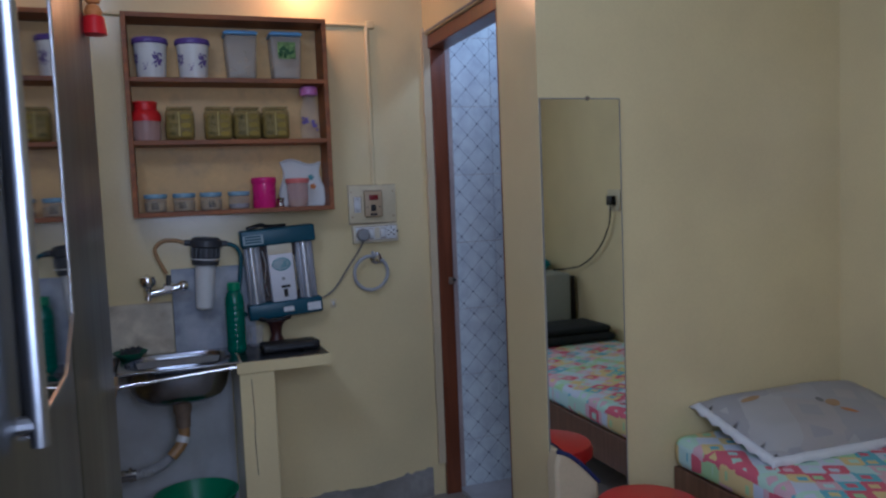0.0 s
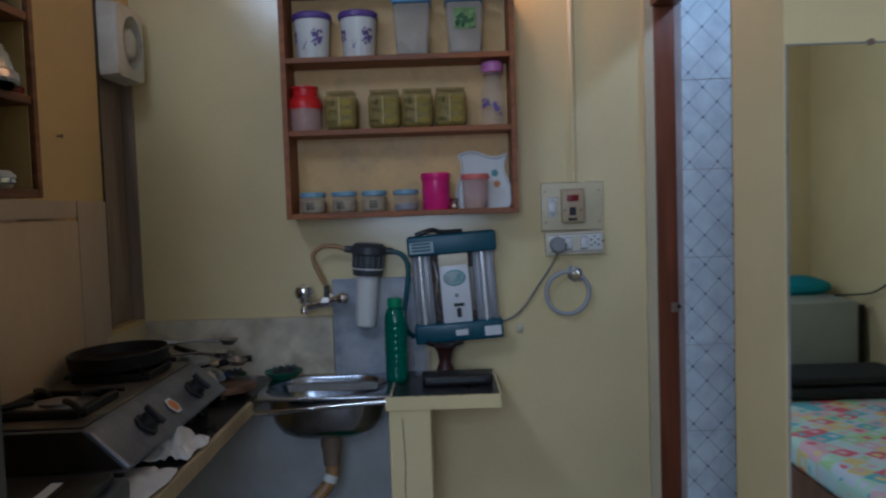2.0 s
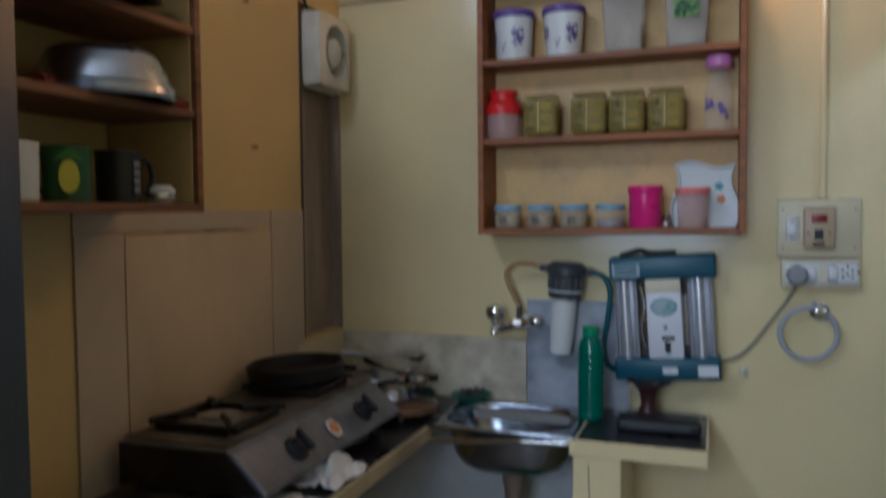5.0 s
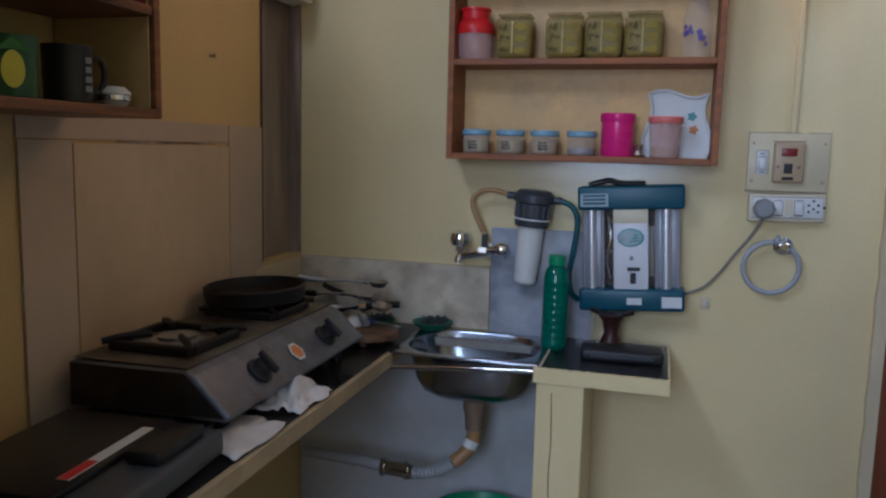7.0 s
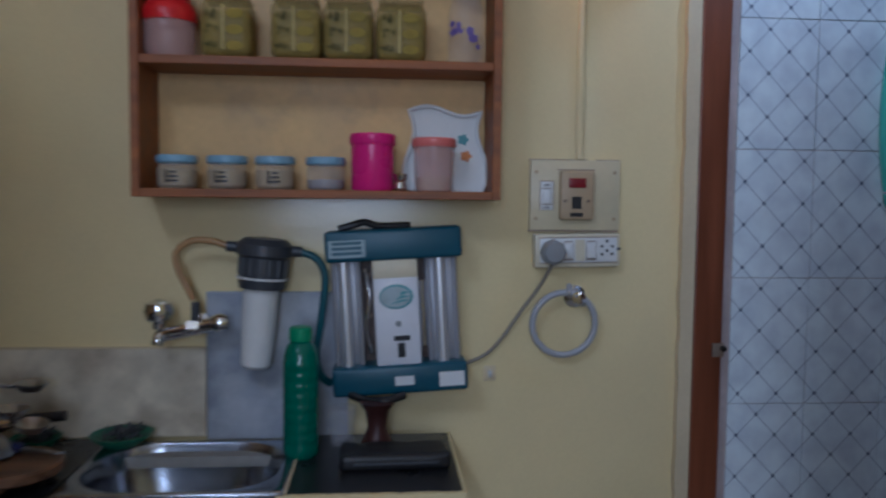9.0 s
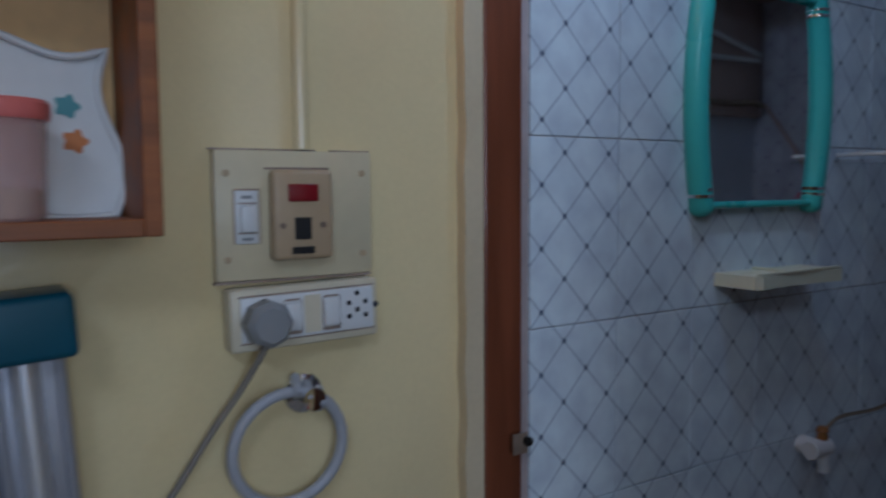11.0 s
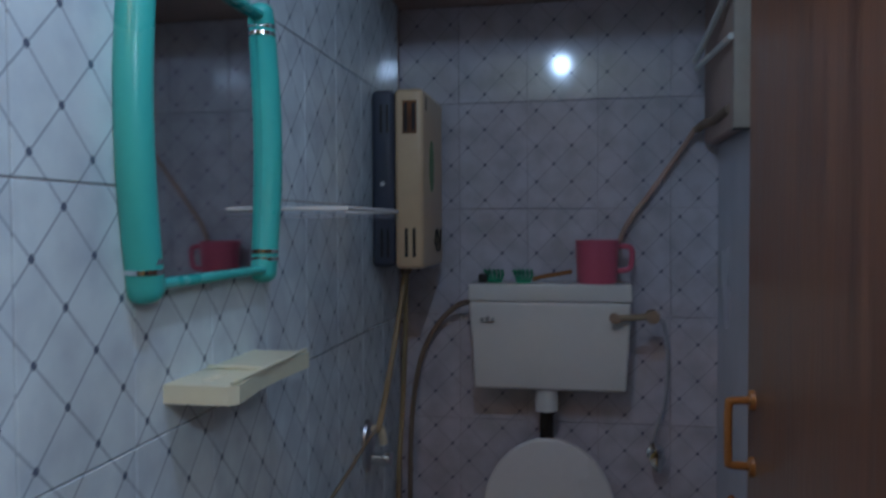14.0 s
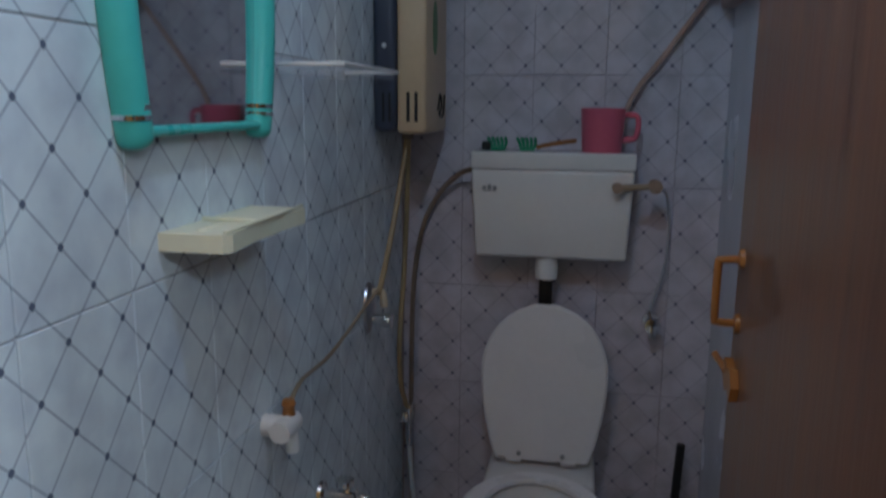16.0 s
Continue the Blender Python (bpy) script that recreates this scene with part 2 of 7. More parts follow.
mint = material("mint_plastic", (0.09, 0.51, 0.46), 0.28, vary=0.06, bump=0.02)
green_clear = material("green_plastic", (0.0, 0.20, 0.13), 0.18, vary=0.12, bump=0.02, clear=0.35)
green_tub = material("green_tub_plastic", (0.015, 0.26, 0.12), 0.35, vary=0.1, bump=0.02)
pink_plastic = material("magenta_plastic", (0.72, 0.02, 0.21), 0.3, vary=0.05, bump=0.01)
mug_pink = material("rose_plastic", (0.62, 0.13, 0.20), 0.35, vary=0.06, bump=0.01)
red_plastic = material("red_plastic", (0.62, 0.015, 0.018), 0.33, vary=0.08, bump=0.02)
coral = material("coral_plastic", (0.75, 0.20, 0.18), 0.35, vary=0.05, bump=0.01)
lilac = material("lilac_plastic", (0.58, 0.20, 0.46), 0.35, vary=0.05, bump=0.01)
purple = material("purple_plastic", (0.12, 0.07, 0.30), 0.35, vary=0.05, bump=0.01)
print_purple = material("violet_print", (0.16, 0.11, 0.33), 0.45, vary=0.2, bump=0.0)
sky_blue = material("blue_lid_plastic", (0.14, 0.33, 0.58), 0.35, vary=0.05, bump=0.01)
clear_plastic = material("cloudy_clear_plastic", (0.66, 0.63, 0.58), 0.22, vary=0.03, bump=0.0, alpha=0.24)
pink_clear = material("pale_pink_clear_plastic", (0.80, 0.52, 0.48), 0.25, vary=0.04, bump=0.0, alpha=0.40)
bottle_clear = material("clear_bottle_plastic", (0.66, 0.66, 0.72), 0.12, vary=0.03, bump=0.0, alpha=0.11)
pulses = material("pale_contents", (0.50, 0.42, 0.31), 0.7, vary=0.2, fine=250, coarse=30, bump=0.2)
olive_clear = material("olive_clear_plastic", (0.36, 0.28, 0.08), 0.35, vary=0.08, bump=0.0, alpha=0.40, spec=0.25)
olive = material("olive_yellow_print", (0.36, 0.25, 0.06), 0.7, vary=0.25, fine=80, coarse=25, bump=0.03)
olive_dark = material("dark_olive_print", (0.10, 0.085, 0.025), 0.9, vary=0.25, bump=0.0)
lemon = material("lemon_yellow", (0.70, 0.60, 0.05), 0.4, vary=0.08, bump=0.0)
leaf_green = material("leaf_green_print", (0.06, 0.22, 0.04), 0.4, vary=0.2, bump=0.0)
deep_green = material("deep_green_glaze", (0.025, 0.10, 0.03), 0.3, vary=0.1, bump=0.0)
print_black = material("black_print", (0.02, 0.02, 0.02), 0.5, vary=0.1, bump=0.0)
sticker = material("pale_label", (0.70, 0.72, 0.74), 0.45, vary=0.08, bump=0.0)
orange_print = material("orange_print", (0.62, 0.22, 0.06), 0.45, vary=0.1, bump=0.0)
aqua_print = material("aqua_print", (0.11, 0.33, 0.36), 0.4, vary=0.1, bump=0.0)
hose_brown = material("amber_hose", (0.42, 0.24, 0.10), 0.35, vary=0.15, bump=0.02)
hose_blue = material("blue_hose", (0.004, 0.085, 0.11), 0.35, vary=0.1, bump=0.02)
hose_grey = material("grey_hose", (0.40, 0.41, 0.44), 0.4, vary=0.1, bump=0.02)
hose_cream = material("cream_hose", (0.31, 0.245, 0.165), 0.5, vary=0.2, bump=0.03)
rust_pipe = material("rusty_pipe", (0.30, 0.22, 0.16), 0.6, vary=0.3, fine=60, bump=0.15)
wire_black = material("black_wire", (0.015, 0.013, 0.012), 0.5, vary=0.1, bump=0.0)
ceramic = material("white_ceramic", (0.70, 0.70, 0.68), 0.12, vary=0.04, bump=0.0, coat=0.3)
seat_plastic = material("seat_plastic", (0.74, 0.73, 0.73), 0.3, vary=0.05, bump=0.01)
soap_yellow = material("pale_yellow_plastic", (0.72, 0.72, 0.54), 0.4, vary=0.06, bump=0.01)
geyser_cream = material("cream_metal", (0.62, 0.46, 0.29), 0.35, vary=0.07, bump=0.01)
geyser_dark = material("slate_metal", (0.05, 0.06, 0.09), 0.4, vary=0.08, bump=0.01)
handle_orange = material("amber_plastic", (0.30, 0.125, 0.03), 0.35, vary=0.1, bump=0.01)
cloth_white = material("white_cloth", (0.66, 0.64, 0.62), 0.9, vary=0.12, fine=220, coarse=12, bump=0.25)
cloth_black = material("dark_blanket", (0.02, 0.024, 0.026), 0.95, vary=0.3, fine=200, coarse=10, bump=0.3)
cyan_cloth = material("cyan_cloth", (0.02, 0.30, 0.38), 0.8, vary=0.15, fine=200, coarse=14, bump=0.2)
fridge_grey = material("grey_green_enamel", (0.34, 0.38, 0.36), 0.35, vary=0.06, bump=0.01)
bulb_lit = material("lit_filament_glass", (1.0, 0.62, 0.24), 0.3, emit=14.0, vary=0.0, bump=0.0)
led_lit = material("lit_white_glass", (0.86, 0.94, 1.0), 0.3, emit=9.0, vary=0.0, bump=0.0)
tube_lit = material("lit_tube_glass", (0.86, 0.95, 1.0), 0.3, emit=12.0, vary=0.0, bump=0.0)
red_lamp = material("red_indicator", (0.20, 0.008, 0.014), 0.3, vary=0.0, bump=0.0)
dark_maroon = material("dark_maroon_plastic", (0.05, 0.016, 0.014), 0.4, vary=0.1, bump=0.0)
wine_red = material("wine_red_plastic", (0.22, 0.02, 0.02), 0.35, vary=0.1, bump=0.0)
navy = material("navy_trim", (0.02, 0.03, 0.12), 0.6, vary=0.1, bump=0.0)
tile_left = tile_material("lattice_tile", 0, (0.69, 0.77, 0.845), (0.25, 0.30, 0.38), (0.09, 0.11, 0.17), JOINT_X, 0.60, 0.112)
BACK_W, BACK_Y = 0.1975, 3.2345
# End wall copy of the white tile, with dim lilac light painted in.
tile_back = tile_material("shade_tinted_tile", 1, (0.55, 0.53, 0.59), (0.27, 0.255, 0.32), (0.12, 0.115, 0.18), BACK_Y, 0.42, 0.115, BACK_W)


def bedding_material(name, colours, size):
    """Patchwork print: cells of several flat colours with small lighter hearts of noise inside."""
    m = bpy.data.materials.new(name)
    m.use_nodes = True
    n, l = m.node_tree.nodes, m.node_tree.links
    p = n["Principled BSDF"]
    geo = n.new("ShaderNodeNewGeometry")
    mp = n.new("ShaderNodeMapping")
    mp.inputs["Rotation"].default_value = (0, 0, 0.5)
    l.new(geo.outputs["Position"], mp.inputs[0])
    v = n.new("ShaderNodeTexVoronoi")
    v.distance = "CHEBYCHEV"
    v.inputs["Scale"].default_value, v.inputs["Randomness"].default_value = 1 / size, 0.35
    l.new(mp.outputs[0], v.inputs["Vector"])
    sep = n.new("ShaderNodeSeparateColor")
    l.new(v.outputs["Color"], sep.inputs[0])
    r = n.new("ShaderNodeValToRGB")
    r.color_ramp.interpolation = "CONSTANT"
    while len(r.color_ramp.elements) < len(colours):
        r.color_ramp.elements.new(0.5)
    for i, c in enumerate(colours):
        e = r.color_ramp.elements[i]
        e.position, e.color = i / len(colours), (*c, 1)
    l.new(sep.outputs[0], r.inputs[0])
    r2 = n.new("ShaderNodeValToRGB")
    r2.color_ramp.interpolation = "CONSTANT"
    while len(r2.color_ramp.elements) < len(colours):
        r2.color_ramp.elements.new(0.5)
    for i, c in enumerate(colours):
        e = r2.color_ramp.elements[i]
        e.position, e.color = i / len(colours), (*colours[(i + 2) % len(colours)], 1)
    l.new(sep.outputs[1], r2.inputs[0])
    lt = n.new("ShaderNodeMath")
    lt.operation = "LESS_THAN"
    lt.inputs[1].default_value = 0.22
    l.new(v.outputs["Distance"], lt.inputs[0])
    x = n.new("ShaderNodeMix")
    x.data_type = "RGBA"
    l.new(lt.outputs[0], x.inputs[0])
    l.new(r.outputs[0], x.inputs[6])
    l.new(r2.outputs[0], x.inputs[7])
    l.new(x.outputs[2], p.inputs["Base Color"])
    p.inputs["Roughness"].default_value = 0.9
    nz = n.new("ShaderNodeTexNoise")
    nz.inputs["Scale"].default_value = 260
    l.new(geo.outputs["Position"], nz.inputs["Vector"])
    b = n.new("ShaderNodeBump")
    b.inputs["Strength"].default_value, b.inputs["Distance"].default_value = 0.2, 0.003
    l.new(nz.outputs["Fac"], b.inputs["Height"])
    l.new(b.outputs[0], p.inputs["Normal"])
    return m


sheet_print = bedding_material("patchwork_sheet", [(0.66, 0.13, 0.19), (0.50, 0.72, 0.60), (0.16, 0.48, 0.58), (0.70, 0.46, 0.52), (0.60, 0.66, 0.76), (0.42, 0.66, 0.34), (0.52, 0.72, 0.70), (0.72, 0.58, 0.26)], 0.064)
pillow_print = bedding_material("grey_patch_pillow", [(0.36, 0.35, 0.36), (0.40, 0.39, 0.39), (0.46, 0.45, 0.43), (0.38, 0.36, 0.36), (0.42, 0.39, 0.37), (0.37, 0.36, 0.36), (0.44, 0.43, 0.42)], 0.15)


# ---- mesh building ----
def box(bm, x0, y0, z0, x1, y1, z1, bevel=0.0, seg=2):
    r = bmesh.ops.create_cube(bm, size=1.0)
    vs = r["verts"]
    for v in vs:
        v.co = Vector((x0 + (v.co.x + 0.5) * (x1 - x0), y0 + (v.co.y + 0.5) * (y1 - y0), z0 + (v.co.z + 0.5) * (z1 - z0)))
    if bevel:
        es = list({e for v in vs for e in v.link_edges})
        bmesh.ops.bevel(bm, geom=es, offset=bevel, segments=seg, affect="EDGES", profile=0.5, clamp_overlap=True)
    return vs


def lathe(bm, profile, steps=28, centre=(0, 0, 0), axis="z", squash=(1, 1)):
    """Turn a profile of (radius, height) round an axis."""
    rings = []
    for r, h in profile:
        ring = []
        for i in range(steps):
            a = 2 * math.pi * i / steps
            p = (r * math.cos(a) * squash[0], r * math.sin(a) * squash[1], h)
            if axis == "y":
                p = (p[0], -p[2], p[1])
            elif axis == "x":
                p = (p[2], p[0], p[1])
            ring.append(bm.verts.new(Vector(p) + Vector(centre)))
        rings.append(ring)
    for a, b in zip(rings, rings[1:]):
        for i in range(steps):
            j = (i + 1) % steps
            try:
                bm.faces.new((a[i], a[j], b[j], b[i]))
            except ValueError:
                pass
    for ring, flip in ((rings[0], True), (rings[-1], False)):
        if profile[0 if flip else -1][0] > 1e-5:
            bm.faces.new(ring[::-1] if flip else ring)
    bmesh.ops.remove_doubles(bm, verts=[v for ring in (rings[0], rings[-1]) for v in ring], dist=1e-6)


def glide(points, per=8):
    pts = [Vector(p) for p in points]
    if len(pts) < 3:
        return pts
    out = []
    ext = [pts[0] * 2 - pts[1], *pts, pts[-1] * 2 - pts[-2]]
    for i in range(1, len(ext) - 2):
        a, b, c, d = ext[i - 1:i + 3]
        for k in range(per):
            t = k / per
            out.append(0.5 * (2 * b + (c - a) * t + (2 * a - 5 * b + 4 * c - d) * t * t + (3 * b - a - 3 * c + d) * t ** 3))
    return [*out, pts[-1]]


def pipe(bm, points, radius, sides=10, smooth=True, per=8):
    """A round pipe swept along points; radius may be a list, one for each swept place."""
    path = glide(points, per) if smooth else [Vector(p) for p in points]
    up, rings = Vector((0.123, 0.321, 0.94)), []
    for i, p in enumerate(path):
        d = (path[min(i + 1, len(path) - 1)] - path[max(i - 1, 0)]).normalized()
        s = d.cross(up)
        if s.length < 1e-3:
            s = d.cross(Vector((1, 0, 0)))
        s.normalize()
        t = s.cross(d).normalized()
        up = t
        r = radius[min(i, len(radius) - 1)] if isinstance(radius, (list, tuple)) else radius
        rings.append([bm.verts.new(p + (s * math.cos(2 * math.pi * k / sides) + t * math.sin(2 * math.pi * k / sides)) * r) for k in range(sides)])
    for a, b in zip(rings, rings[1:]):
        for k in range(sides):
            bm.faces.new((a[k], a[(k + 1) % sides], b[(k + 1) % sides], b[k]))
    bm.faces.new(rings[0][::-1])
    bm.faces.new(rings[-1])


def outline(bm, pts, axis, lo, hi):
    """A slab of an outline of 2D points, thick from lo to hi along an axis."""
    def place(a, b, h):
        return {"x": (h, a, b), "y": (a, h, b), "z": (a, b, h)}[axis]
    lower, upper = [bm.verts.new(place(a, b, lo)) for a, b in pts], [bm.verts.new(place(a, b, hi)) for a, b in pts]
    bm.faces.new(lower)
    bm.faces.new(upper[::-1])
    for i in range(len(pts)):
        j = (i + 1) % len(pts)
        bm.faces.new((lower[j], lower[i], upper[i], upper[j]))
    bmesh.ops.recalc_face_normals(bm, faces=bm.faces[:])


PIECES = {"band", "bar", "vent", "vent_back", "hinge", "clip", "leg", "foot", "rocker", "screw", "corner_screw", "pin_hole", "bumper", "trim", "edge", "end_cap", "arm",
          "mark", "bar_label_text", "bar_sticker", "bracket", "bead", "drip", "strip_pair", "print", "hose", "fold", "blade", "frame"}


def islands(bm):
    left = set(bm.faces)
    while left:
        todo, got = [left.pop()], []
        while todo:
            f = todo.pop()
            got.append(f)
            for v in f.verts:
                for g in v.link_faces:
                    if g in left:
                        left.discard(g)
                        todo.append(g)
        yield got


def mesh(name, build, mat, parent=None, smooth=True, at=None):
    bm = bmesh.new()
    build(bm)
    bmesh.ops.recalc_face_normals(bm, faces=bm.faces[:])
    if name in PIECES and parent is not None:
        groups = sorted(list(islands(bm)), key=lambda g: tuple(g[0].calc_center_median()))
        if 1 < len(groups) < 40:
            made = []
            for g in groups:
                keep = {v: i for i, v in enumerate(dict.fromkeys(v for f in g for v in f.verts))}
                co, fs = [v.co.copy() for v in keep], [[keep[v] for v in f.verts] for f in g]

                def one(part, co=co, fs=fs):
                    vs = [part.verts.new(c) for c in co]
                    for f in fs:
                        part.faces.new([vs[i] for i in f])
                made.append(mesh_one(name, one, mat, parent, smooth, at))
            bm.free()
            return made[0]
    bm.free()
    return mesh_one(name, build, mat, parent, smooth, at)


def mesh_one(name, build, mat, parent=None, smooth=True, at=None):
    bm = bmesh.new()
    build(bm)
    bmesh.ops.recalc_face_normals(bm, faces=bm.faces[:])
    me = bpy.data.meshes.new(name)
    bm.to_mesh(me)
    bm.free()
    me.materials.append(mat)
    if smooth:
        for f in me.polygons:
            f.use_smooth = True
        me.set_sharp_from_angle(angle=radians(35))
    ob = new(name, me)
    if parent is not None:
        ob.parent = parent
    if at is not None:
        ob.matrix_basis = at if isinstance(at, Matrix) else Matrix.Translation(at)
    return ob


def thing(name, at, label, category, group="", kind=""):
    ob = new(name)
    ob.empty_display_size = 0.05
    ob.matrix_basis = at if isinstance(at, Matrix) else Matrix.Translation(at)
    return tagged(ob, label, category, group, kind)


def slab(name, x0, y0, z0, x1, y1, z1, mat, bevel=0.0, label="", category=""):
    ob = mesh(name, lambda bm: box(bm, x0, y0, z0, x1, y1, z1, bevel), mat, smooth=False)
    return tagged(ob, label, category or "", "", "structure")


# ---- the setting: one L-shaped room with a kitchen end, and a narrow bathroom beside it ----
XL, XR, YB, YK, YM, ZC = -0.67, 2.345, -0.37, 3.22, 2.15, 2.85
XD, XD2, XBACK, YBR = 1.10, 1.19, 3.00, 2.315
slab("floor", XL - 0.12, YB - 0.12, -0.1, XR + 0.9, YK + 0.12, 0.0, floor_mat, label="worn grey brown cement floor", category="floor")
slab("ceiling", XL - 0.12, YB - 0.12, ZC, XR + 0.9, YK + 0.12, ZC + 0.1, white_paint, label="white painted ceiling", category="ceiling")
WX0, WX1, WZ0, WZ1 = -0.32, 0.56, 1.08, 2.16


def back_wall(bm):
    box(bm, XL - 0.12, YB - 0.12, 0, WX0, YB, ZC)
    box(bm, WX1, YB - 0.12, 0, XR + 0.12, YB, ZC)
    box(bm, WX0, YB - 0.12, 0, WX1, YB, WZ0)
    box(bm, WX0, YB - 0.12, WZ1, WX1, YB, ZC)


tagged(mesh("wall_back", back_wall, cream, smooth=False), "cream painted wall with a window", "wall", "", "structure")
slab("wall_right", XR, YB, 0, XR + 0.12, YM, ZC, cream, label="cream painted wall", category="wall")
slab("wall_mirror", XD, YM, 0, XBACK + 0.12, YBR, ZC, cream, label="cream painted wall with a long mirror", category="wall")
slab("wall_kitchen", XL - 0.12, YK, 0, XBACK + 0.12, YK + 0.12, ZC, cream, label="glossy cream painted kitchen wall", category="wall")
slab("wall_bath_back", XBACK, YBR, 0, XBACK + 0.12, YK, ZC, pink_paint, label="tiled bathroom end wall", category="wall")


def door_wall(bm):
    box(bm, XD, YBR, 0, XD2 - 0.002, 2.435, 2.07)
    box(bm, XD, YBR, 2.07, XD2 - 0.002, YK, ZC)


tagged(mesh("wall_door", door_wall, cream, smooth=False), "cream wall round the bathroom doorway", "wall", "", "structure")


def left_wall(bm):
    y0, y1, z0, z1 = 2.945, 3.214, 1.0, 2.06
    box(bm, XL - 0.12, YB, 0, XL, y0, ZC)
    box(bm, XL - 0.12, y0, 0, XL, YK, z0)
    box(bm, XL - 0.12, y0, z1, XL, YK, ZC)
    box(bm, XL - 0.12, y1, z0, XL, YK, z1)


tagged(mesh("wall_left", left_wall, ochre, smooth=False), "ochre cream painted wall beside the stove", "wall", "", "structure")


def ragged(bm):
    """Cement skirting with an uneven broken top edge."""
    xs = [0.34 + i * 0.02 for i in range(37)]
    top = [0.095 + 0.02 * noise.noise(Vector((x * 9, 0, 0))) + 0.012 * noise.noise(Vector((x * 40, 3, 0))) + 0.045 * max(0, (x - 0.8) / 0.3) for x in xs]
    outline(bm, [(xs[0], 0.0), *zip(xs, top), (xs[-1], 0.0)], "y", YK - 0.012, YK - 0.001)


tagged(mesh("baseboard", ragged, cement, smooth=False), "broken grey cement skirting", "skirting", "", "structure")
slab("bath_floor", XD2, YBR, 0.0, XBACK, YK - 0.012, 0.02, bath_floor, label="grey bathroom floor", category="floor")
slab("bath_ceiling", XD2, YBR, 2.60, XBACK, YK, 2.64, pink_paint, label="pink painted bathroom ceiling", category="ceiling")
slab("loft_side_wall", 2.318, YK - 0.004, 2.110, XBACK - 0.001, YK - 0.0005, 2.598, pink_paint, label="pink painted wall above the loft", category="wall")
slab("wall_bath_right", XD2, YBR, 0.0, XBACK, YBR + 0.004, 2.6, pale_wall, label="pale bathroom side wall", category="wall")
slab("loft_front", 2.30, YBR + 0.004, 2.043, 2.316, YK - 0.001, 2.110, pink_paint, 0.004, label="pink painted edge of the concrete loft", category="loft")
slab("loft_slab", 2.317, YBR + 0.004, 2.043, XBACK - 0.001, YK - 0.001, 2.108, loft_under, label="stained underside of the concrete loft", category="loft")


# door frame and leaf of the bathroom
def frame_jambs(bm):
    box(bm, XD + 0.021, 3.196, 0, XD2 + 0.002, YK - 0.001, 2.012, 0.004)
    box(bm, XD + 0.012, 2.436, 0, XD2 + 0.012, 2.476, 2.012, 0.004)
    box(bm, XD + 0.012, 2.436, 2.012, XD2 + 0.012, YK - 0.001, 2.069, 0.004)


tagged(mesh("door_frame", frame_jambs, door_brown, smooth=False), "red brown painted wooden door frame", "door frame", "", "structure")


def worn_edge(bm):
    """Chipped plaster strip along the frame."""
    zs = [0.15 + i * 0.03 for i in range(66)]
    out = [XD - 0.012 + 0.005 * noise.noise(Vector((0, 7, z * 14))) for z in zs]
    outline(bm, [*zip(out, zs), (XD + 0.0205, zs[-1]), (XD + 0.0205, zs[0])], "y", YK - 0.022, YK - 0.0005)


tagged(mesh("plaster_strip", worn_edge, cream_dull, smooth=False), "chipped plaster strip along the door frame", "plaster", "", "structure")
slab("door_head_strip", XD - 0.006, 2.436, 2.075, XD, YK - 0.002, 2.083, cement, label="dark crack line over the doorway", category="crack")

# ---- kitchen end: wall shelf and what stands on it ----
def wall_shelf(bm, x0, x1, y0, y1, z0, z1, boards, t=0.018):
    box(bm, x0, y0, z0, x0 + t, y1, z1, 0.002)
    box(bm, x1 - t, y0, z0, x1, y1, z1, 0.002)
    for z in (z0, z1 - t, *boards):
        box(bm, x0 + t, y0 + (0 if z in (z0, z1 - t) else 0.004), z, x1 - t, y1, z + t, 0.002)


SX0, SX1, SY, SZ0, SZ1, SB, SC = -0.127, 0.637, 3.07, 1.33, 2.094, 1.602, 1.838
T1, T2, T3 = SC + 0.018, SB + 0.018, SZ0 + 0.018
shelf = thing("wall_shelf", (0, 0, 0), "brown wooden wall shelf with three open tiers over the sink", "shelf")
mesh("carcass", lambda bm: wall_shelf(bm, SX0, SX1, SY, YK - 0.004, SZ0, SZ1, (SB, SC)), shelf_wood, shelf, smooth=False)
mesh("back_panel", lambda bm: box(bm, SX0 + 0.019, YK - 0.008, SZ0 + 0.02, SX1 - 0.019, YK - 0.003, SZ1 - 0.02), shelf_back, shelf, smooth=False)


def petals(bm, centre, size, seed, r, n=9, leaf=(0.006, 0.011)):
    """Small printed blossoms laid on a round body of radius r."""
    rnd = random.Random(seed)
    for _ in range(n):
        a = centre[0] + rnd.uniform(-1, 1) * size / (r(centre[1]) if callable(r) else r)
        z = centre[1] + rnd.uniform(-1, 1) * size * 1.5
        s = rnd.uniform(*leaf)
        rr = r(z) if callable(r) else r
        mid = Vector((rr * math.cos(a), rr * math.sin(a), z))
        side = Vector((-math.sin(a), math.cos(a), 0))
        ring = [bm.verts.new(mid + Vector((math.cos(a), math.sin(a), 0)) * 0.0012 + (side * math.cos(k) + Vector((0, 0, 1)) * math.sin(k)) * s * (1 if i % 2 else 0.6))
                for i, k in enumerate([j * math.pi / 5 for j in range(10)])]
        bm.faces.new(ring)


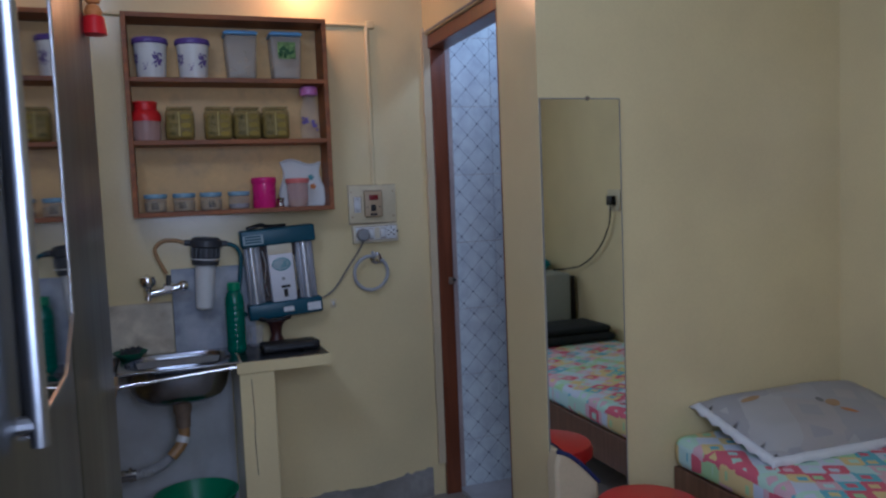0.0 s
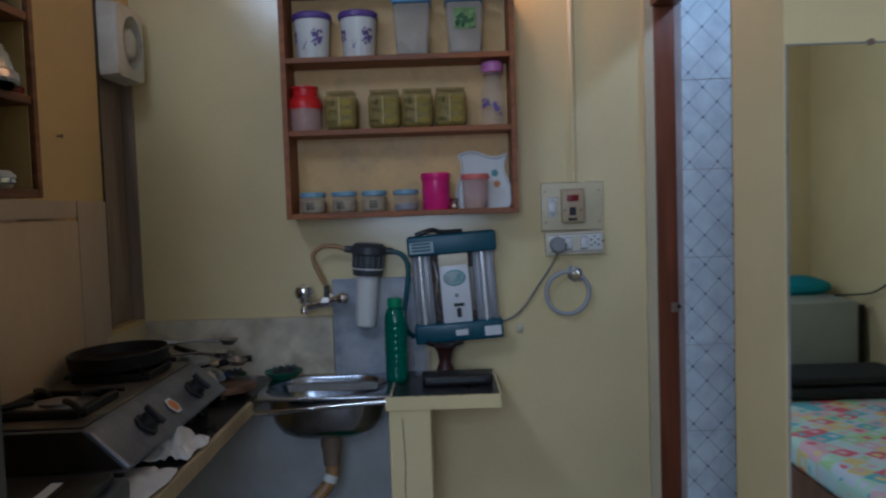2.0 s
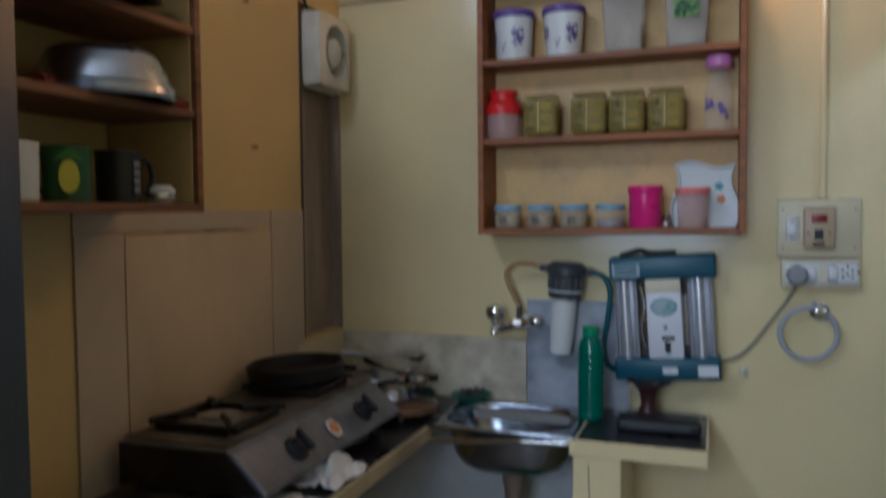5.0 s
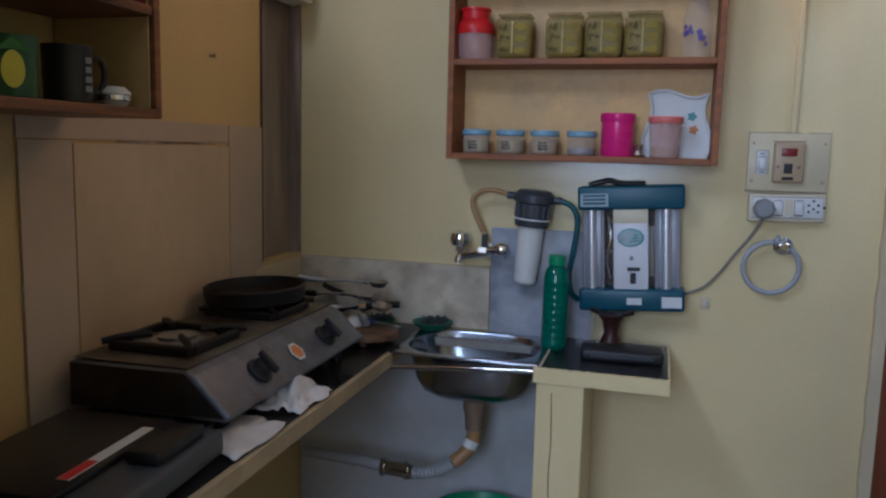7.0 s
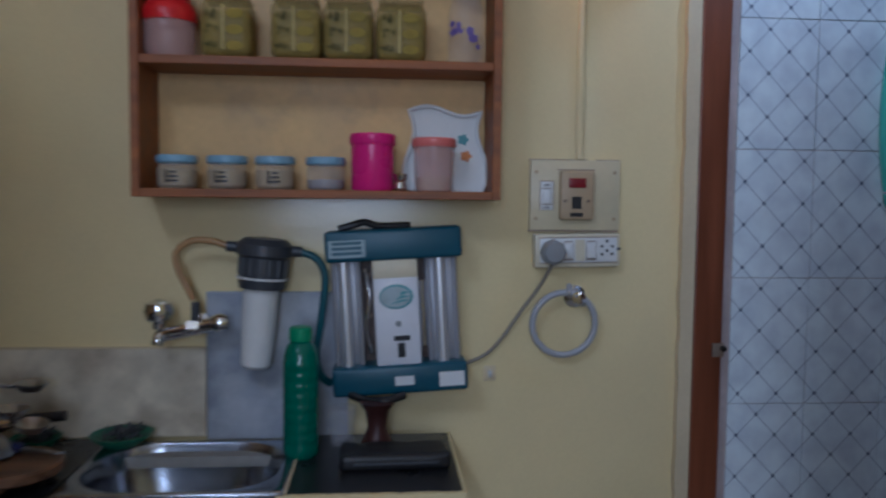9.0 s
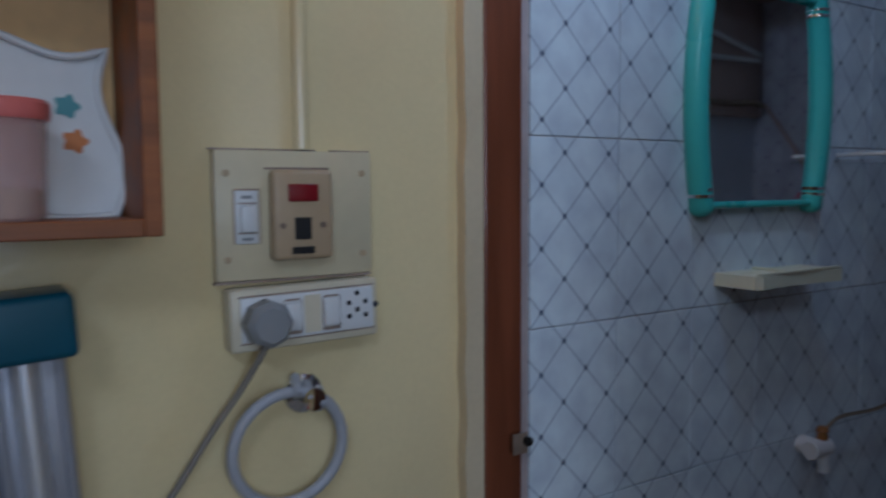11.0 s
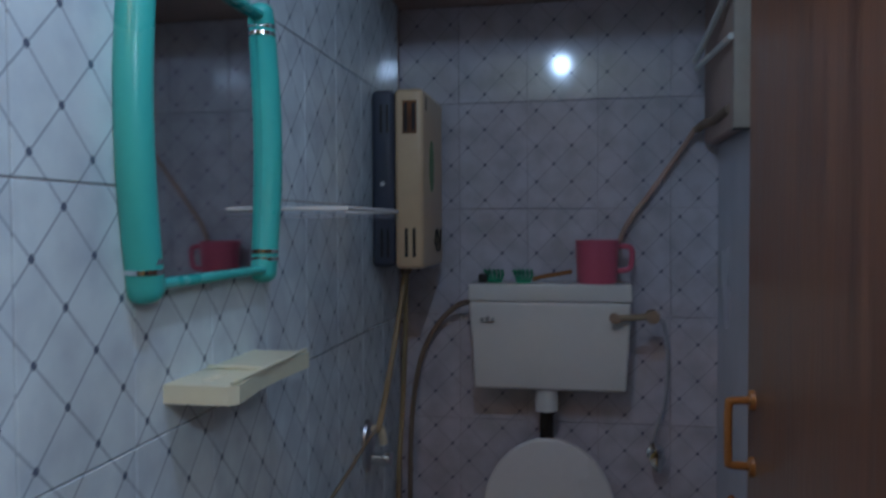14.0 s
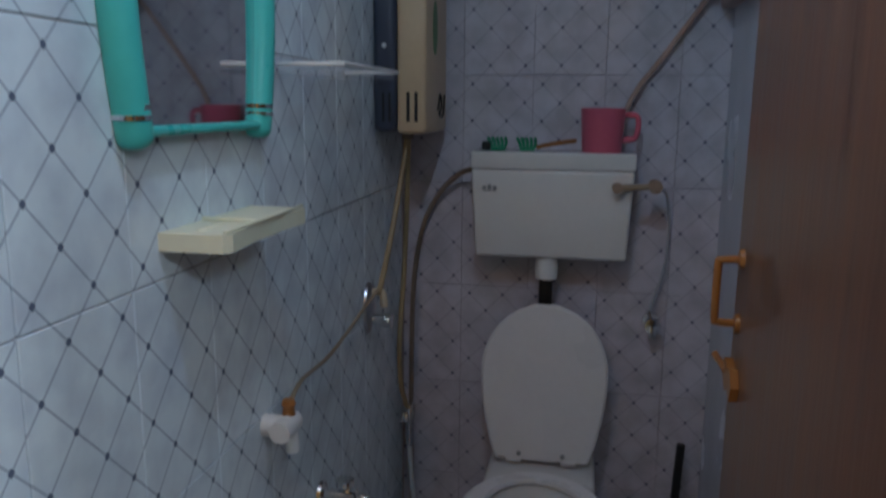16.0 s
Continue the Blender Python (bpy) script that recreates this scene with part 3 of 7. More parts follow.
def bucket(at):
    t = thing("bucket", at, "white plastic tub with violet flower print and purple lid", "tub", "tubs on the wall shelf")
    mesh("body", lambda bm: lathe(bm, [(0.0, 0.0), (0.050, 0.0), (0.052, 0.004), (0.060, 0.135), (0.0, 0.135)], 32), white_plastic, t)
    mesh("lid", lambda bm: lathe(bm, [(0.0, 0.132), (0.063, 0.130), (0.066, 0.134), (0.066, 0.147), (0.062, 0.152), (0.045, 0.155), (0.0, 0.154)], 32), purple, t)

    def flowers(bm):
        petals(bm, (-1.15, 0.068), 0.017, 3, lambda z: 0.0525 + 0.059 * z, 42, (0.003, 0.0065))
        petals(bm, (-2.75, 0.072), 0.013, 5, lambda z: 0.0525 + 0.059 * z, 24, (0.003, 0.0065))
        for k, w in ((0.040, 0.02), (0.047, 0.026)):
            petals(bm, (-1.95, k), w * 0.35, 21, lambda z: 0.0525 + 0.059 * z, 7, (0.0015, 0.0028))
    tagged(mesh("flower_print", flowers, print_purple, t, smooth=False), "violet flower print", kind="stuff")
    return t


b1 = bucket((-0.030, 3.145, T1))
copy_thing(b1, pose(0.124, 3.145, T1, 0, 0, 12))


label_leaf = material("fresh_green_label", (0.20, 0.36, 0.10), 0.45, vary=0.45, fine=60, coarse=30, bump=0.0)


def canister(at, printed):
    t = thing("canister", at, "cloudy square storage box with blue lid" + (" and a green leaf label" if printed else ""), "container", "storage boxes on the wall shelf")
    def tapered(bm):
        box(bm, -0.062, -0.05, 0.0, 0.062, 0.05, 0.170, 0.012, 3)
        for v in bm.verts:
            k = 0.86 + 0.14 * v.co.z / 0.17
            v.co.x *= k
            v.co.y *= k
    mesh("body", tapered, box_cloudy, t)
    mesh("lid", lambda bm: (box(bm, -0.0655, -0.054, 0.1705, 0.0655, 0.054, 0.183, 0.006, 3), box(bm, -0.057, -0.046, 0.183, 0.057, 0.046, 0.187, 0.003)), sky_blue, t)
    mesh("contents", lambda bm: box(bm, -0.049, -0.040, 0.004, 0.049, 0.040, 0.05 if printed else 0.09, 0.01, 2), pulses, t)
    if printed:
        mesh("label", lambda bm: box(bm, -0.034, -0.0512, 0.080, 0.036, -0.0485, 0.146, 0.0), label_leaf, t, smooth=False)

        def leaves(bm):
            rnd = random.Random(8)
            for n in range(26):
                x, z, a = rnd.uniform(-0.026, 0.027), rnd.uniform(0.088, 0.126), rnd.uniform(0, 6.28)
                c, d = math.cos(a), math.sin(a)
                w = rnd.uniform(0.006, 0.012)
                y = -0.0516 - 0.00003 * n
                bm.faces.new([bm.verts.new((x + u * c * w - v * d * w, y, z + u * d * w + v * c * w)) for u, v in ((-1, 0), (-0.3, 0.42), (0.4, 0.36), (1, 0), (0.4, -0.36), (-0.3, -0.42))])
        mesh("leaf_print", leaves, deep_green, t, smooth=False)
    return t


canister((0.304, 3.140, T1), False)
canister((0.478, 3.140, T1), True)


def red_jar():
    t = thing("jar", (-0.062, 3.135, T2), "pale plastic jar with a large red screw lid", "jar")
    mesh("body", lambda bm: lathe(bm, [(0.0, 0.0), (0.046, 0.0), (0.053, 0.012), (0.055, 0.07), (0.048, 0.088), (0.0, 0.088)], 28), pink_clear, t)
    mesh("lid", lambda bm: lathe(bm, [(0.0, 0.075), (0.056, 0.075), (0.058, 0.092), (0.052, 0.108), (0.042, 0.118), (0.042, 0.140), (0.046, 0.142), (0.045, 0.149), (0.0, 0.150)], 28), red_plastic, t)


red_jar()


olive_pale = material("pale_olive_print", (0.46, 0.37, 0.15), 0.8, vary=0.2, bump=0.0)
olive_gold = material("golden_olive_print", (0.33, 0.245, 0.045), 0.8, vary=0.3, fine=120, bump=0.0)


def printed_jar(at):
    t = thing("storage_jar", at, "squat square jar with olive yellow checked print", "jar", "printed jars on the wall shelf")
    mesh("body", lambda bm: box(bm, -0.0535, -0.045, 0.0, 0.0535, 0.045, 0.122, 0.020, 4), olive_clear, t)
    mesh("contents", lambda bm: box(bm, -0.050, -0.041, 0.004, 0.050, 0.041, 0.104, 0.018, 3), olive, t)
    mesh("lid", lambda bm: box(bm, -0.048, -0.040, 0.1205, 0.048, 0.040, 0.129, 0.005, 2), olive_clear, t)

    def marks(bm):
        rnd = random.Random(6)
        for k in range(3):
            for _ in range(5):
                x, z, a, w = rnd.uniform(-0.038, -0.014), 0.024 + k * 0.033 + rnd.uniform(-0.008, 0.008), rnd.uniform(0, 6.28), rnd.uniform(0.004, 0.008)
                c, d = math.cos(a) * w, math.sin(a) * w
                outline(bm, [(x + u * c - v * d, z + u * d + v * c) for u, v in ((-1, 0), (-0.2, 0.5), (0.6, 0.4), (1, 0), (0.3, -0.5))], "y", -0.0463, -0.0452)
    mesh("leaf_print", marks, olive_dark, t, smooth=False)
    mesh("pale_stripe", lambda bm: box(bm, -0.006, -0.0462, 0.016, -0.001, -0.0452, 0.106), olive_pale, t, smooth=False)
    mesh("ring_print", lambda bm: [outline(bm, [(0.020 + 0.018 * math.cos(q), 0.024 + 0.033 * k + 0.010 * math.sin(q)) for q in [i * math.pi / 6 for i in range(12)]], "y", -0.0463, -0.0452) for k in range(3)], olive_gold, t, smooth=False)
    return t


pj = printed_jar((0.060, 3.135, T2))
for px in (0.204, 0.313, 0.424):
    copy_thing(pj, pose(px, 3.135, T2))


def tall_bottle():
    t = thing("bottle", (0.565, 3.130, T2), "clear plastic bottle with blue flowers and a lilac lid", "bottle")
    mesh("body", lambda bm: lathe(bm, [(0.0, 0.0), (0.036, 0.0), (0.040, 0.010), (0.040, 0.105), (0.036, 0.125), (0.026, 0.155), (0.026, 0.178), (0.0, 0.178)], 26), bottle_clear, t)
    mesh("lid", lambda bm: lathe(bm, [(0.0, 0.176), (0.034, 0.176), (0.037, 0.182), (0.036, 0.204), (0.030, 0.211), (0.0, 0.212)], 26), lilac, t)
    mesh("print", lambda bm: (petals(bm, (-1.2, 0.05), 0.012, 11, 0.041, 6), petals(bm, (-2.2, 0.075), 0.012, 14, 0.041, 6)), print_purple, t, smooth=False)


tall_bottle()


jar_tan = material("tan_contents", (0.48, 0.36, 0.19), 0.7, vary=0.2, fine=250, coarse=30, bump=0.2)
lid_blue = material("pale_blue_lid_plastic", (0.22, 0.39, 0.52), 0.35, vary=0.06, bump=0.01)
blue_contents = material("grey_blue_contents", (0.34, 0.33, 0.38), 0.6, vary=0.2, fine=120, bump=0.1)


def small_jar(at, filled):
    t = thing("spice_jar", at, "small clear jar with blue lid" + (" and brown spice" if filled else ", almost empty"), "jar", "small jars on the wall shelf")
    mesh("body", lambda bm: lathe(bm, [(0, 0.0), (0.036, 0.0), (0.041, 0.006), (0.042, 0.042), (0.038, 0.054), (0, 0.054)], 26), clear_plastic, t)
    mesh("lid", lambda bm: lathe(bm, [(0, 0.053), (0.040, 0.053), (0.0425, 0.056), (0.0425, 0.066), (0.040, 0.070), (0, 0.070)], 26), lid_blue, t)
    mesh("contents", lambda bm: lathe(bm, [(0, 0.003), (0.034, 0.003), (0.038, 0.008), (0.039, 0.040 if filled else 0.022), (0, 0.043 if filled else 0.024)], 22), jar_tan if filled else blue_contents, t)
    if filled:
        def wrap(bm, a0, a1, z0, z1, r):
            n = 5
            lo, hi = [], []
            for i in range(n + 1):
                a = radians(a0 + (a1 - a0) * i / n)
                lo.append(bm.verts.new((r * math.cos(a), r * math.sin(a), z0)))
                hi.append(bm.verts.new((r * math.cos(a), r * math.sin(a), z1)))
            for i in range(n):
                bm.faces.new((lo[i], lo[i + 1], hi[i + 1], hi[i]))

        def marks(bm):
            for k, z in enumerate((0.014, 0.023, 0.032)):
                wrap(bm, -106 + 4 * k, -74 - 3 * k, z, z + 0.0042, 0.0428)
            wrap(bm, -110, -105, 0.012, 0.038, 0.0428)
        mesh("print", marks, print_black, t, smooth=False)
    return t


sj = small_jar((-0.046, 3.120, T3), True)
copy_thing(sj, pose(0.058, 3.120, T3, 0, 0, -6))
copy_thing(sj, pose(0.158, 3.122, T3, 0, 0, 5))
small_jar((0.265, 3.122, T3), False)


def pink_tin():
    t = thing("canister", (0.365, 3.130, T3), "bright magenta plastic canister with a screw lid", "canister")
    mesh("body", lambda bm: lathe(bm, [(0.0, 0.0), (0.042, 0.0), (0.046, 0.006), (0.046, 0.098), (0.0, 0.098)], 30), pink_plastic, t)
    mesh("lid", lambda bm: lathe(bm, [(0.0, 0.097), (0.048, 0.098), (0.050, 0.102), (0.050, 0.118), (0.047, 0.122), (0.0, 0.122)], 30), pink_plastic, t)


pink_tin()


def salt_pot():
    t = thing("salt_shaker", (0.425, 3.105, T3), "small steel salt shaker with a waist", "shaker")
    mesh("body", lambda bm: lathe(bm, [(0.0, 0.0), (0.013, 0.0), (0.015, 0.006), (0.010, 0.019), (0.014, 0.026), (0.015, 0.036), (0.0, 0.041)], 20), chrome, t)


salt_pot()


def coral_jar():
    t = thing("jar", (0.497, 3.115, T3), "pale pink clear jar with a coral lid", "jar")
    mesh("body", lambda bm: lathe(bm, [(0.0, 0.0), (0.038, 0.0), (0.041, 0.006), (0.044, 0.095), (0.0, 0.095)], 28), pink_clear, t)
    mesh("lid", lambda bm: lathe(bm, [(0.0, 0.094), (0.046, 0.095), (0.048, 0.099), (0.048, 0.110), (0.045, 0.114), (0.0, 0.114)], 28), coral, t)
    mesh("contents", lambda bm: lathe(bm, [(0.0, 0.003), (0.036, 0.003), (0.038, 0.03), (0.0, 0.032)], 20), pulses, t)


coral_jar()


def wavy_plate():
    t = thing("tray", pose(0.528, 3.175, T3 + 0.002, -9, 0, 0), "white wavy-edged melamine tray with flower print leaning upright", "tray")
    w, h = 0.082, 0.182
    pts = []
    for i in range(64):
        s = i / 64 * 4
        k, f = int(s), s - int(s)
        wob = 0.011 * math.sin(2 * math.pi * f)
        if k == 0:
            pts.append((-w + 2 * w * f, 0 + wob * 0.3))
        elif k == 1:
            pts.append((w + wob, h * f))
        elif k == 2:
            pts.append((w - 2 * w * f, h - wob))
        else:
            pts.append((-w + wob, h - h * f))
    mesh("dish", lambda bm: outline(bm, pts, "y", 0.0, 0.010), white_plastic, t, smooth=False)

    def rim(bm):
        loop = [(a, -0.006, b) for a, b in pts] + [(pts[0][0], -0.006, pts[0][1])]
        pipe(bm, loop, 0.0042, 8, smooth=False)
    mesh("rim", rim, white_plastic, t)

    def flower(cx, cz, r):
        return lambda bm: outline(bm, [(cx + r * (0.84 + 0.16 * math.cos(5 * a)) * math.cos(a), cz + r * (0.84 + 0.16 * math.cos(5 * a)) * math.sin(a)) for a in [i * math.pi / 15 for i in range(30)]], "y", -0.0015, -0.0002)
    mesh("flower", flower(0.040, 0.118, 0.014), aqua_print, t, smooth=False)
    mesh("flower", flower(0.046, 0.080, 0.014), orange_print, t, smooth=False)


wavy_plate()


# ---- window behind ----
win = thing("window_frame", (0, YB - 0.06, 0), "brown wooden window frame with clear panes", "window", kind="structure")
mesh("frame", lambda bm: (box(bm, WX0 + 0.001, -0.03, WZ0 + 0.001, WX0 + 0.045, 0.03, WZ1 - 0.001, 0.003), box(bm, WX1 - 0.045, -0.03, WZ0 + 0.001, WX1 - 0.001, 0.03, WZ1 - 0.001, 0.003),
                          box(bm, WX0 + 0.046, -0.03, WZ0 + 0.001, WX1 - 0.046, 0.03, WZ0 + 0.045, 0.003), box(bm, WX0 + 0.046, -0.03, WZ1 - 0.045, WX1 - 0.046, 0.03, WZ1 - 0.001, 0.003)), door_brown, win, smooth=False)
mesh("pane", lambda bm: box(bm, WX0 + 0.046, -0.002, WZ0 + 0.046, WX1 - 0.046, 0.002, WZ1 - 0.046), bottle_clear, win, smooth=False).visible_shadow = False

# ---- lamps ----
def bulb():
    t = thing("light_bulb", (0.568, YK, 2.262), "lit warm filament bulb in a wall holder above the shelf", "lamp")
    mesh("bulb_glass", lambda bm: lathe(bm, [(0.0, -0.052), (0.016, -0.048), (0.027, -0.033), (0.030, -0.016), (0.026, 0.002), (0.016, 0.020), (0.013, 0.030), (0.0, 0.030)], 22, (0, -0.105, 0)), bulb_lit, t).visible_shadow = False
    mesh("holder", lambda bm: lathe(bm, [(0.0, 0.028), (0.017, 0.028), (0.019, 0.034), (0.019, 0.062), (0.014, 0.070), (0.0, 0.072)], 20, (0, -0.105, 0)), wine_red, t)
    mesh("bracket", lambda bm: (lathe(bm, [(0.0, 0.001), (0.034, 0.001), (0.034, 0.012), (0.026, 0.02), (0.0, 0.021)], 22, (0, 0, 0.075), "y"), pipe(bm, [(0, -0.015, 0.075), (0, -0.07, 0.085), (0, -0.105, 0.068)], 0.007)), board_cream, t)


bulb()


def tube_lamp():
    t = thing("tube_light", (XL, 1.25, 2.56), "lit white fluorescent tube in a plain batten high on the wall", "lamp")
    mesh("batten", lambda bm: box(bm, 0.001, -0.63, -0.025, 0.045, 0.63, 0.025, 0.006), white_plastic, t, smooth=False)
    mesh("tube", lambda bm: pipe(bm, [(0.068, -0.60, -0.01), (0.068, 0.60, -0.01)], 0.013, 14, smooth=False), tube_lit, t).visible_shadow = False
    mesh("end_cap", lambda bm: [box(bm, 0.045, s * 0.615 - 0.015, -0.03, 0.082, s * 0.615 + 0.015, 0.012, 0.003) for s in (-1, 1)], white_plastic, t)


tube_lamp()


# ---- electrics on the kitchen wall ----
def conduit(bm):
    pipe(bm, [(0.842, YK - 0.007, 1.427), (0.842, YK - 0.007, 2.10)], 0.0095, 10, smooth=False)
    pipe(bm, [(XL + 0.004, YK - 0.008, 2.122), (0.866, YK - 0.008, 2.105)], 0.0075, 10, smooth=False)
    box(bm, 0.838, YK - 0.02, 2.092, 0.874, YK - 0.0005, 2.122, 0.004)


tagged(mesh("conduit", conduit, cream), "cream painted wiring conduit along the wall", "conduit")
# Thin strip painted in where shade falls below the conduit.
slab("conduit_shadow_gap", XL + 0.004, YK - 0.006, 2.1105, -0.13, YK - 0.0005, 2.1135, grout, label="strip painted in as the shadow under the conduit", category="gap")


def switchboard():
    t = thing("switchboard", (0.832, YK, 1.345), "cream switch board with a tan socket and red indicator", "switchboard")
    mesh("plate", lambda bm: box(bm, -0.106, -0.016, -0.082, 0.106, -0.0005, 0.080, 0.003), board_cream, t)
    mesh("socket_block", lambda bm: (box(bm, -0.040, -0.036, -0.058, 0.041, -0.016, 0.056, 0.007, 3)), socket_tan, t)
    mesh("indicator", lambda bm: box(bm, -0.020, -0.0385, 0.016, 0.020, -0.035, 0.038, 0.008, 3), red_lamp, t)
    mesh("socket_hole", lambda bm: (box(bm, -0.012, -0.0370, -0.032, 0.010, -0.0358, -0.004), box(bm, -0.016, -0.0372, -0.050, 0.014, -0.0358, -0.041)), black_plastic, t, smooth=False)
    mesh("screw", lambda bm: [lathe(bm, [(0, 0.036), (0.004, 0.036), (0.004, 0.0378), (0, 0.0378)], 10, (x, 0, -0.014), "y") for x in (-0.028, 0.026)], rust_pipe, t)
    mesh("switch_plate", lambda bm: box(bm, -0.082, -0.019, -0.036, -0.052, -0.0155, 0.030, 0.003), white_plastic, t)
    mesh("rocker", lambda bm: box(bm, -0.077, -0.026, -0.022, -0.057, -0.018, 0.012, 0.004), white_plastic, t)
    mesh("mark", lambda bm: [box(bm, -0.074, -0.0198, z, -0.061, -0.0188, z + 0.004) for z in (-0.032, 0.020)], mid_grey, t, smooth=False)
    mesh("grime", lambda bm: (box(bm, -0.1085, -0.006, 0.0805, 0.030, -0.0006, 0.0826), box(bm, 0.052, -0.006, 0.0805, 0.1085, -0.0006, 0.0822), box(bm, -0.1065, -0.0135, -0.0855, 0.104, -0.0006, -0.0823), box(bm, -0.043, -0.0175, 0.0563, 0.044, -0.0162, 0.059), box(bm, -0.0835, -0.0172, 0.0303, -0.0505, -0.0162, 0.0325), box(bm, -0.0837, -0.0172, -0.036, -0.0823, -0.0162, 0.030), box(bm, -0.0505, -0.0172, -0.036, -0.0492, -0.0162, 0.030), [box(bm, -0.079, -0.0198, z, -0.055, -0.0190, z + 0.0018) for z in (-0.0235, 0.0135)]), old_board, t, smooth=False)
    mesh("corner_screw", lambda bm: [lathe(bm, [(0, 0.0155), (0.0045, 0.0155), (0.0045, 0.0175), (0, 0.0178)], 10, (x, 0, z), "y") for x in (-0.092, 0.092) for z in (-0.055, 0.052)], socket_tan, t)


switchboard()


def socket_box():
    t = thing("socket_strip", pose(0.836, YK, 1.218, 0, -1.2, 0), "white switch and socket strip below the switch board", "socket")
    mesh("case", lambda bm: box(bm, -0.100, -0.034, -0.040, 0.100, -0.0005, 0.038, 0.005), ivory, t)
    mesh("face", lambda bm: box(bm, -0.088, -0.0375, -0.028, 0.092, -0.0335, 0.028, 0.003), white_plastic, t)
    mesh("rocker", lambda bm: [box(bm, x - 0.011, -0.043, -0.018, x + 0.011, -0.037, 0.017, 0.003) for x in (-0.022, 0.031)], white_plastic, t)
    mesh("gap", lambda bm: box(bm, -0.006, -0.0382, -0.024, 0.016, -0.0372, 0.024), ivory, t, smooth=False)
    mesh("pin_hole", lambda bm: [lathe(bm, [(0, 0.0372), (0.0035, 0.0372), (0.0035, 0.0380), (0, 0.0380)], 10, (0.068 + x, 0, z), "y") for x, z in ((-0.012, 0.008), (0.012, 0.008), (-0.012, -0.010), (0.012, -0.010), (0, 0.020), (0, -0.002))], black_plastic, t)
    mesh("grime", lambda bm: (box(bm, -0.090, -0.0352, 0.0283, 0.094, -0.0342, 0.0302), box(bm, -0.090, -0.0352, -0.0298, 0.094, -0.0342, -0.0283), [box(bm, x - 0.0125, -0.0384, -0.020, x - 0.0113, -0.0377, 0.019) for x in (-0.022, 0.031)], [box(bm, x + 0.0113, -0.0384, -0.020, x + 0.0125, -0.0377, 0.019) for x in (-0.022, 0.031)], [box(bm, x - 0.010, -0.0386, 0.0192, x + 0.010, -0.0377, 0.0215) for x in (-0.022, 0.031)], [box(bm, x - 0.0125, -0.0386, -0.0235, x + 0.0115, -0.0377, -0.0195) for x in (-0.022, 0.031)]), old_board, t, smooth=False)
    mesh("side_screw", lambda bm: lathe(bm, [(0, 0.034), (0.004, 0.034), (0.004, 0.0365), (0, 0.0365)], 10, (0.096, 0, 0.002), "y"), grey_plastic, t)


socket_box()


def plug_cord():
    t = thing("plug", (0.775, YK - 0.040, 1.214), "round grey plug with a cord to the water purifier", "plug")
    mesh("plug_body", lambda bm: lathe(bm, [(0, 0.0), (0.028, 0.0), (0.030, 0.006), (0.029, 0.026), (0.022, 0.034), (0, 0.035)], 8, (0, 0, 0), "y"), mid_grey, t)
    mesh("cord", lambda bm: pipe(bm, [(0.0, -0.016, -0.022), (-0.010, -0.004, -0.048), (-0.030, 0.012, -0.088), (-0.062, 0.022, -0.135), (-0.112, 0.028, -0.208), (-0.150, 0.030, -0.245), (-0.205, 0.028, -0.268)], 0.0042), cord_taupe, t)


plug_cord()


def towel_ring():
    t = thing("towel_ring", (0.808, YK, 1.046), "chrome towel ring hanging from a wall bracket", "towel ring")
    mesh("ring", lambda bm: pipe(bm, [(0.074 * math.sin(a), -0.030 - 0.006 * math.cos(a), 0.074 * math.cos(a)) for a in [i * math.pi / 16 for i in range(33)]], 0.0075, 12, smooth=False), hose_grey, t)
    mesh("bracket", lambda bm: (lathe(bm, [(0, 0.0005), (0.026, 0.0005), (0.026, 0.008), (0.012, 0.016), (0.011, 0.040), (0.015, 0.046), (0, 0.048)], 20, (0.030, 0, 0.062), "y")), chrome, t)
    mesh("wrap", lambda bm: [pipe(bm, [(0.030 + 0.016 * k, -0.018, 0.078 - 0.010 * k), (0.024 + 0.016 * k, -0.042, 0.066 - 0.010 * k), (0.030 + 0.016 * k, -0.020, 0.054 - 0.010 * k)], 0.0065, 8) for k in (-1, 0, 1)], hose_grey, t)


towel_ring()


def hook():
    t = thing("wall_hook", (0.640, YK, 0.925), "small white adhesive wall hook", "hook")
    mesh("plate", lambda bm: box(bm, -0.014, -0.004, -0.018, 0.014, -0.0005, 0.018, 0.002), cream_dull, t)
    mesh("peg", lambda bm: pipe(bm, [(0, -0.003, 0.006), (0, -0.014, -0.004), (0, -0.017, 0.008)], 0.004), white_plastic, t)


hook()

# ---- stone backsplash ----
slab("backsplash", XL + 0.002, YK - 0.010, 0.785, -0.011, YK - 0.0005, 0.988, splash, 0.003, label="pale worn stone backsplash behind the sink", category="backsplash")
slab("backsplash_lip", XL + 0.002, YK - 0.0108, 0.9883, -0.011, YK - 0.0005, 0.9912, cream_dull, 0.001, label="brown line on top of the backsplash", category="backsplash")
slab("slate_panel", -0.009, YK - 0.012, 0.777, 0.310, YK - 0.0005, 1.118, slate, 0.003, label="blue grey stone panel behind the water filter", category="backsplash")
slab("wall_under_sink", XL + 0.002, YK - 0.006, 0.0, 0.20, YK - 0.0005, 0.745, under_plaster, label="grey white plaster under the sink", category="wall")
slab("backsplash_left", XL + 0.0005, 2.90, 0.79, XL + 0.008, YK - 0.012, 0.985, cream_dull, 0.002, label="cream plaster upstand beside the counter", category="backsplash")

# ---- counter ----
CZ = 0.787


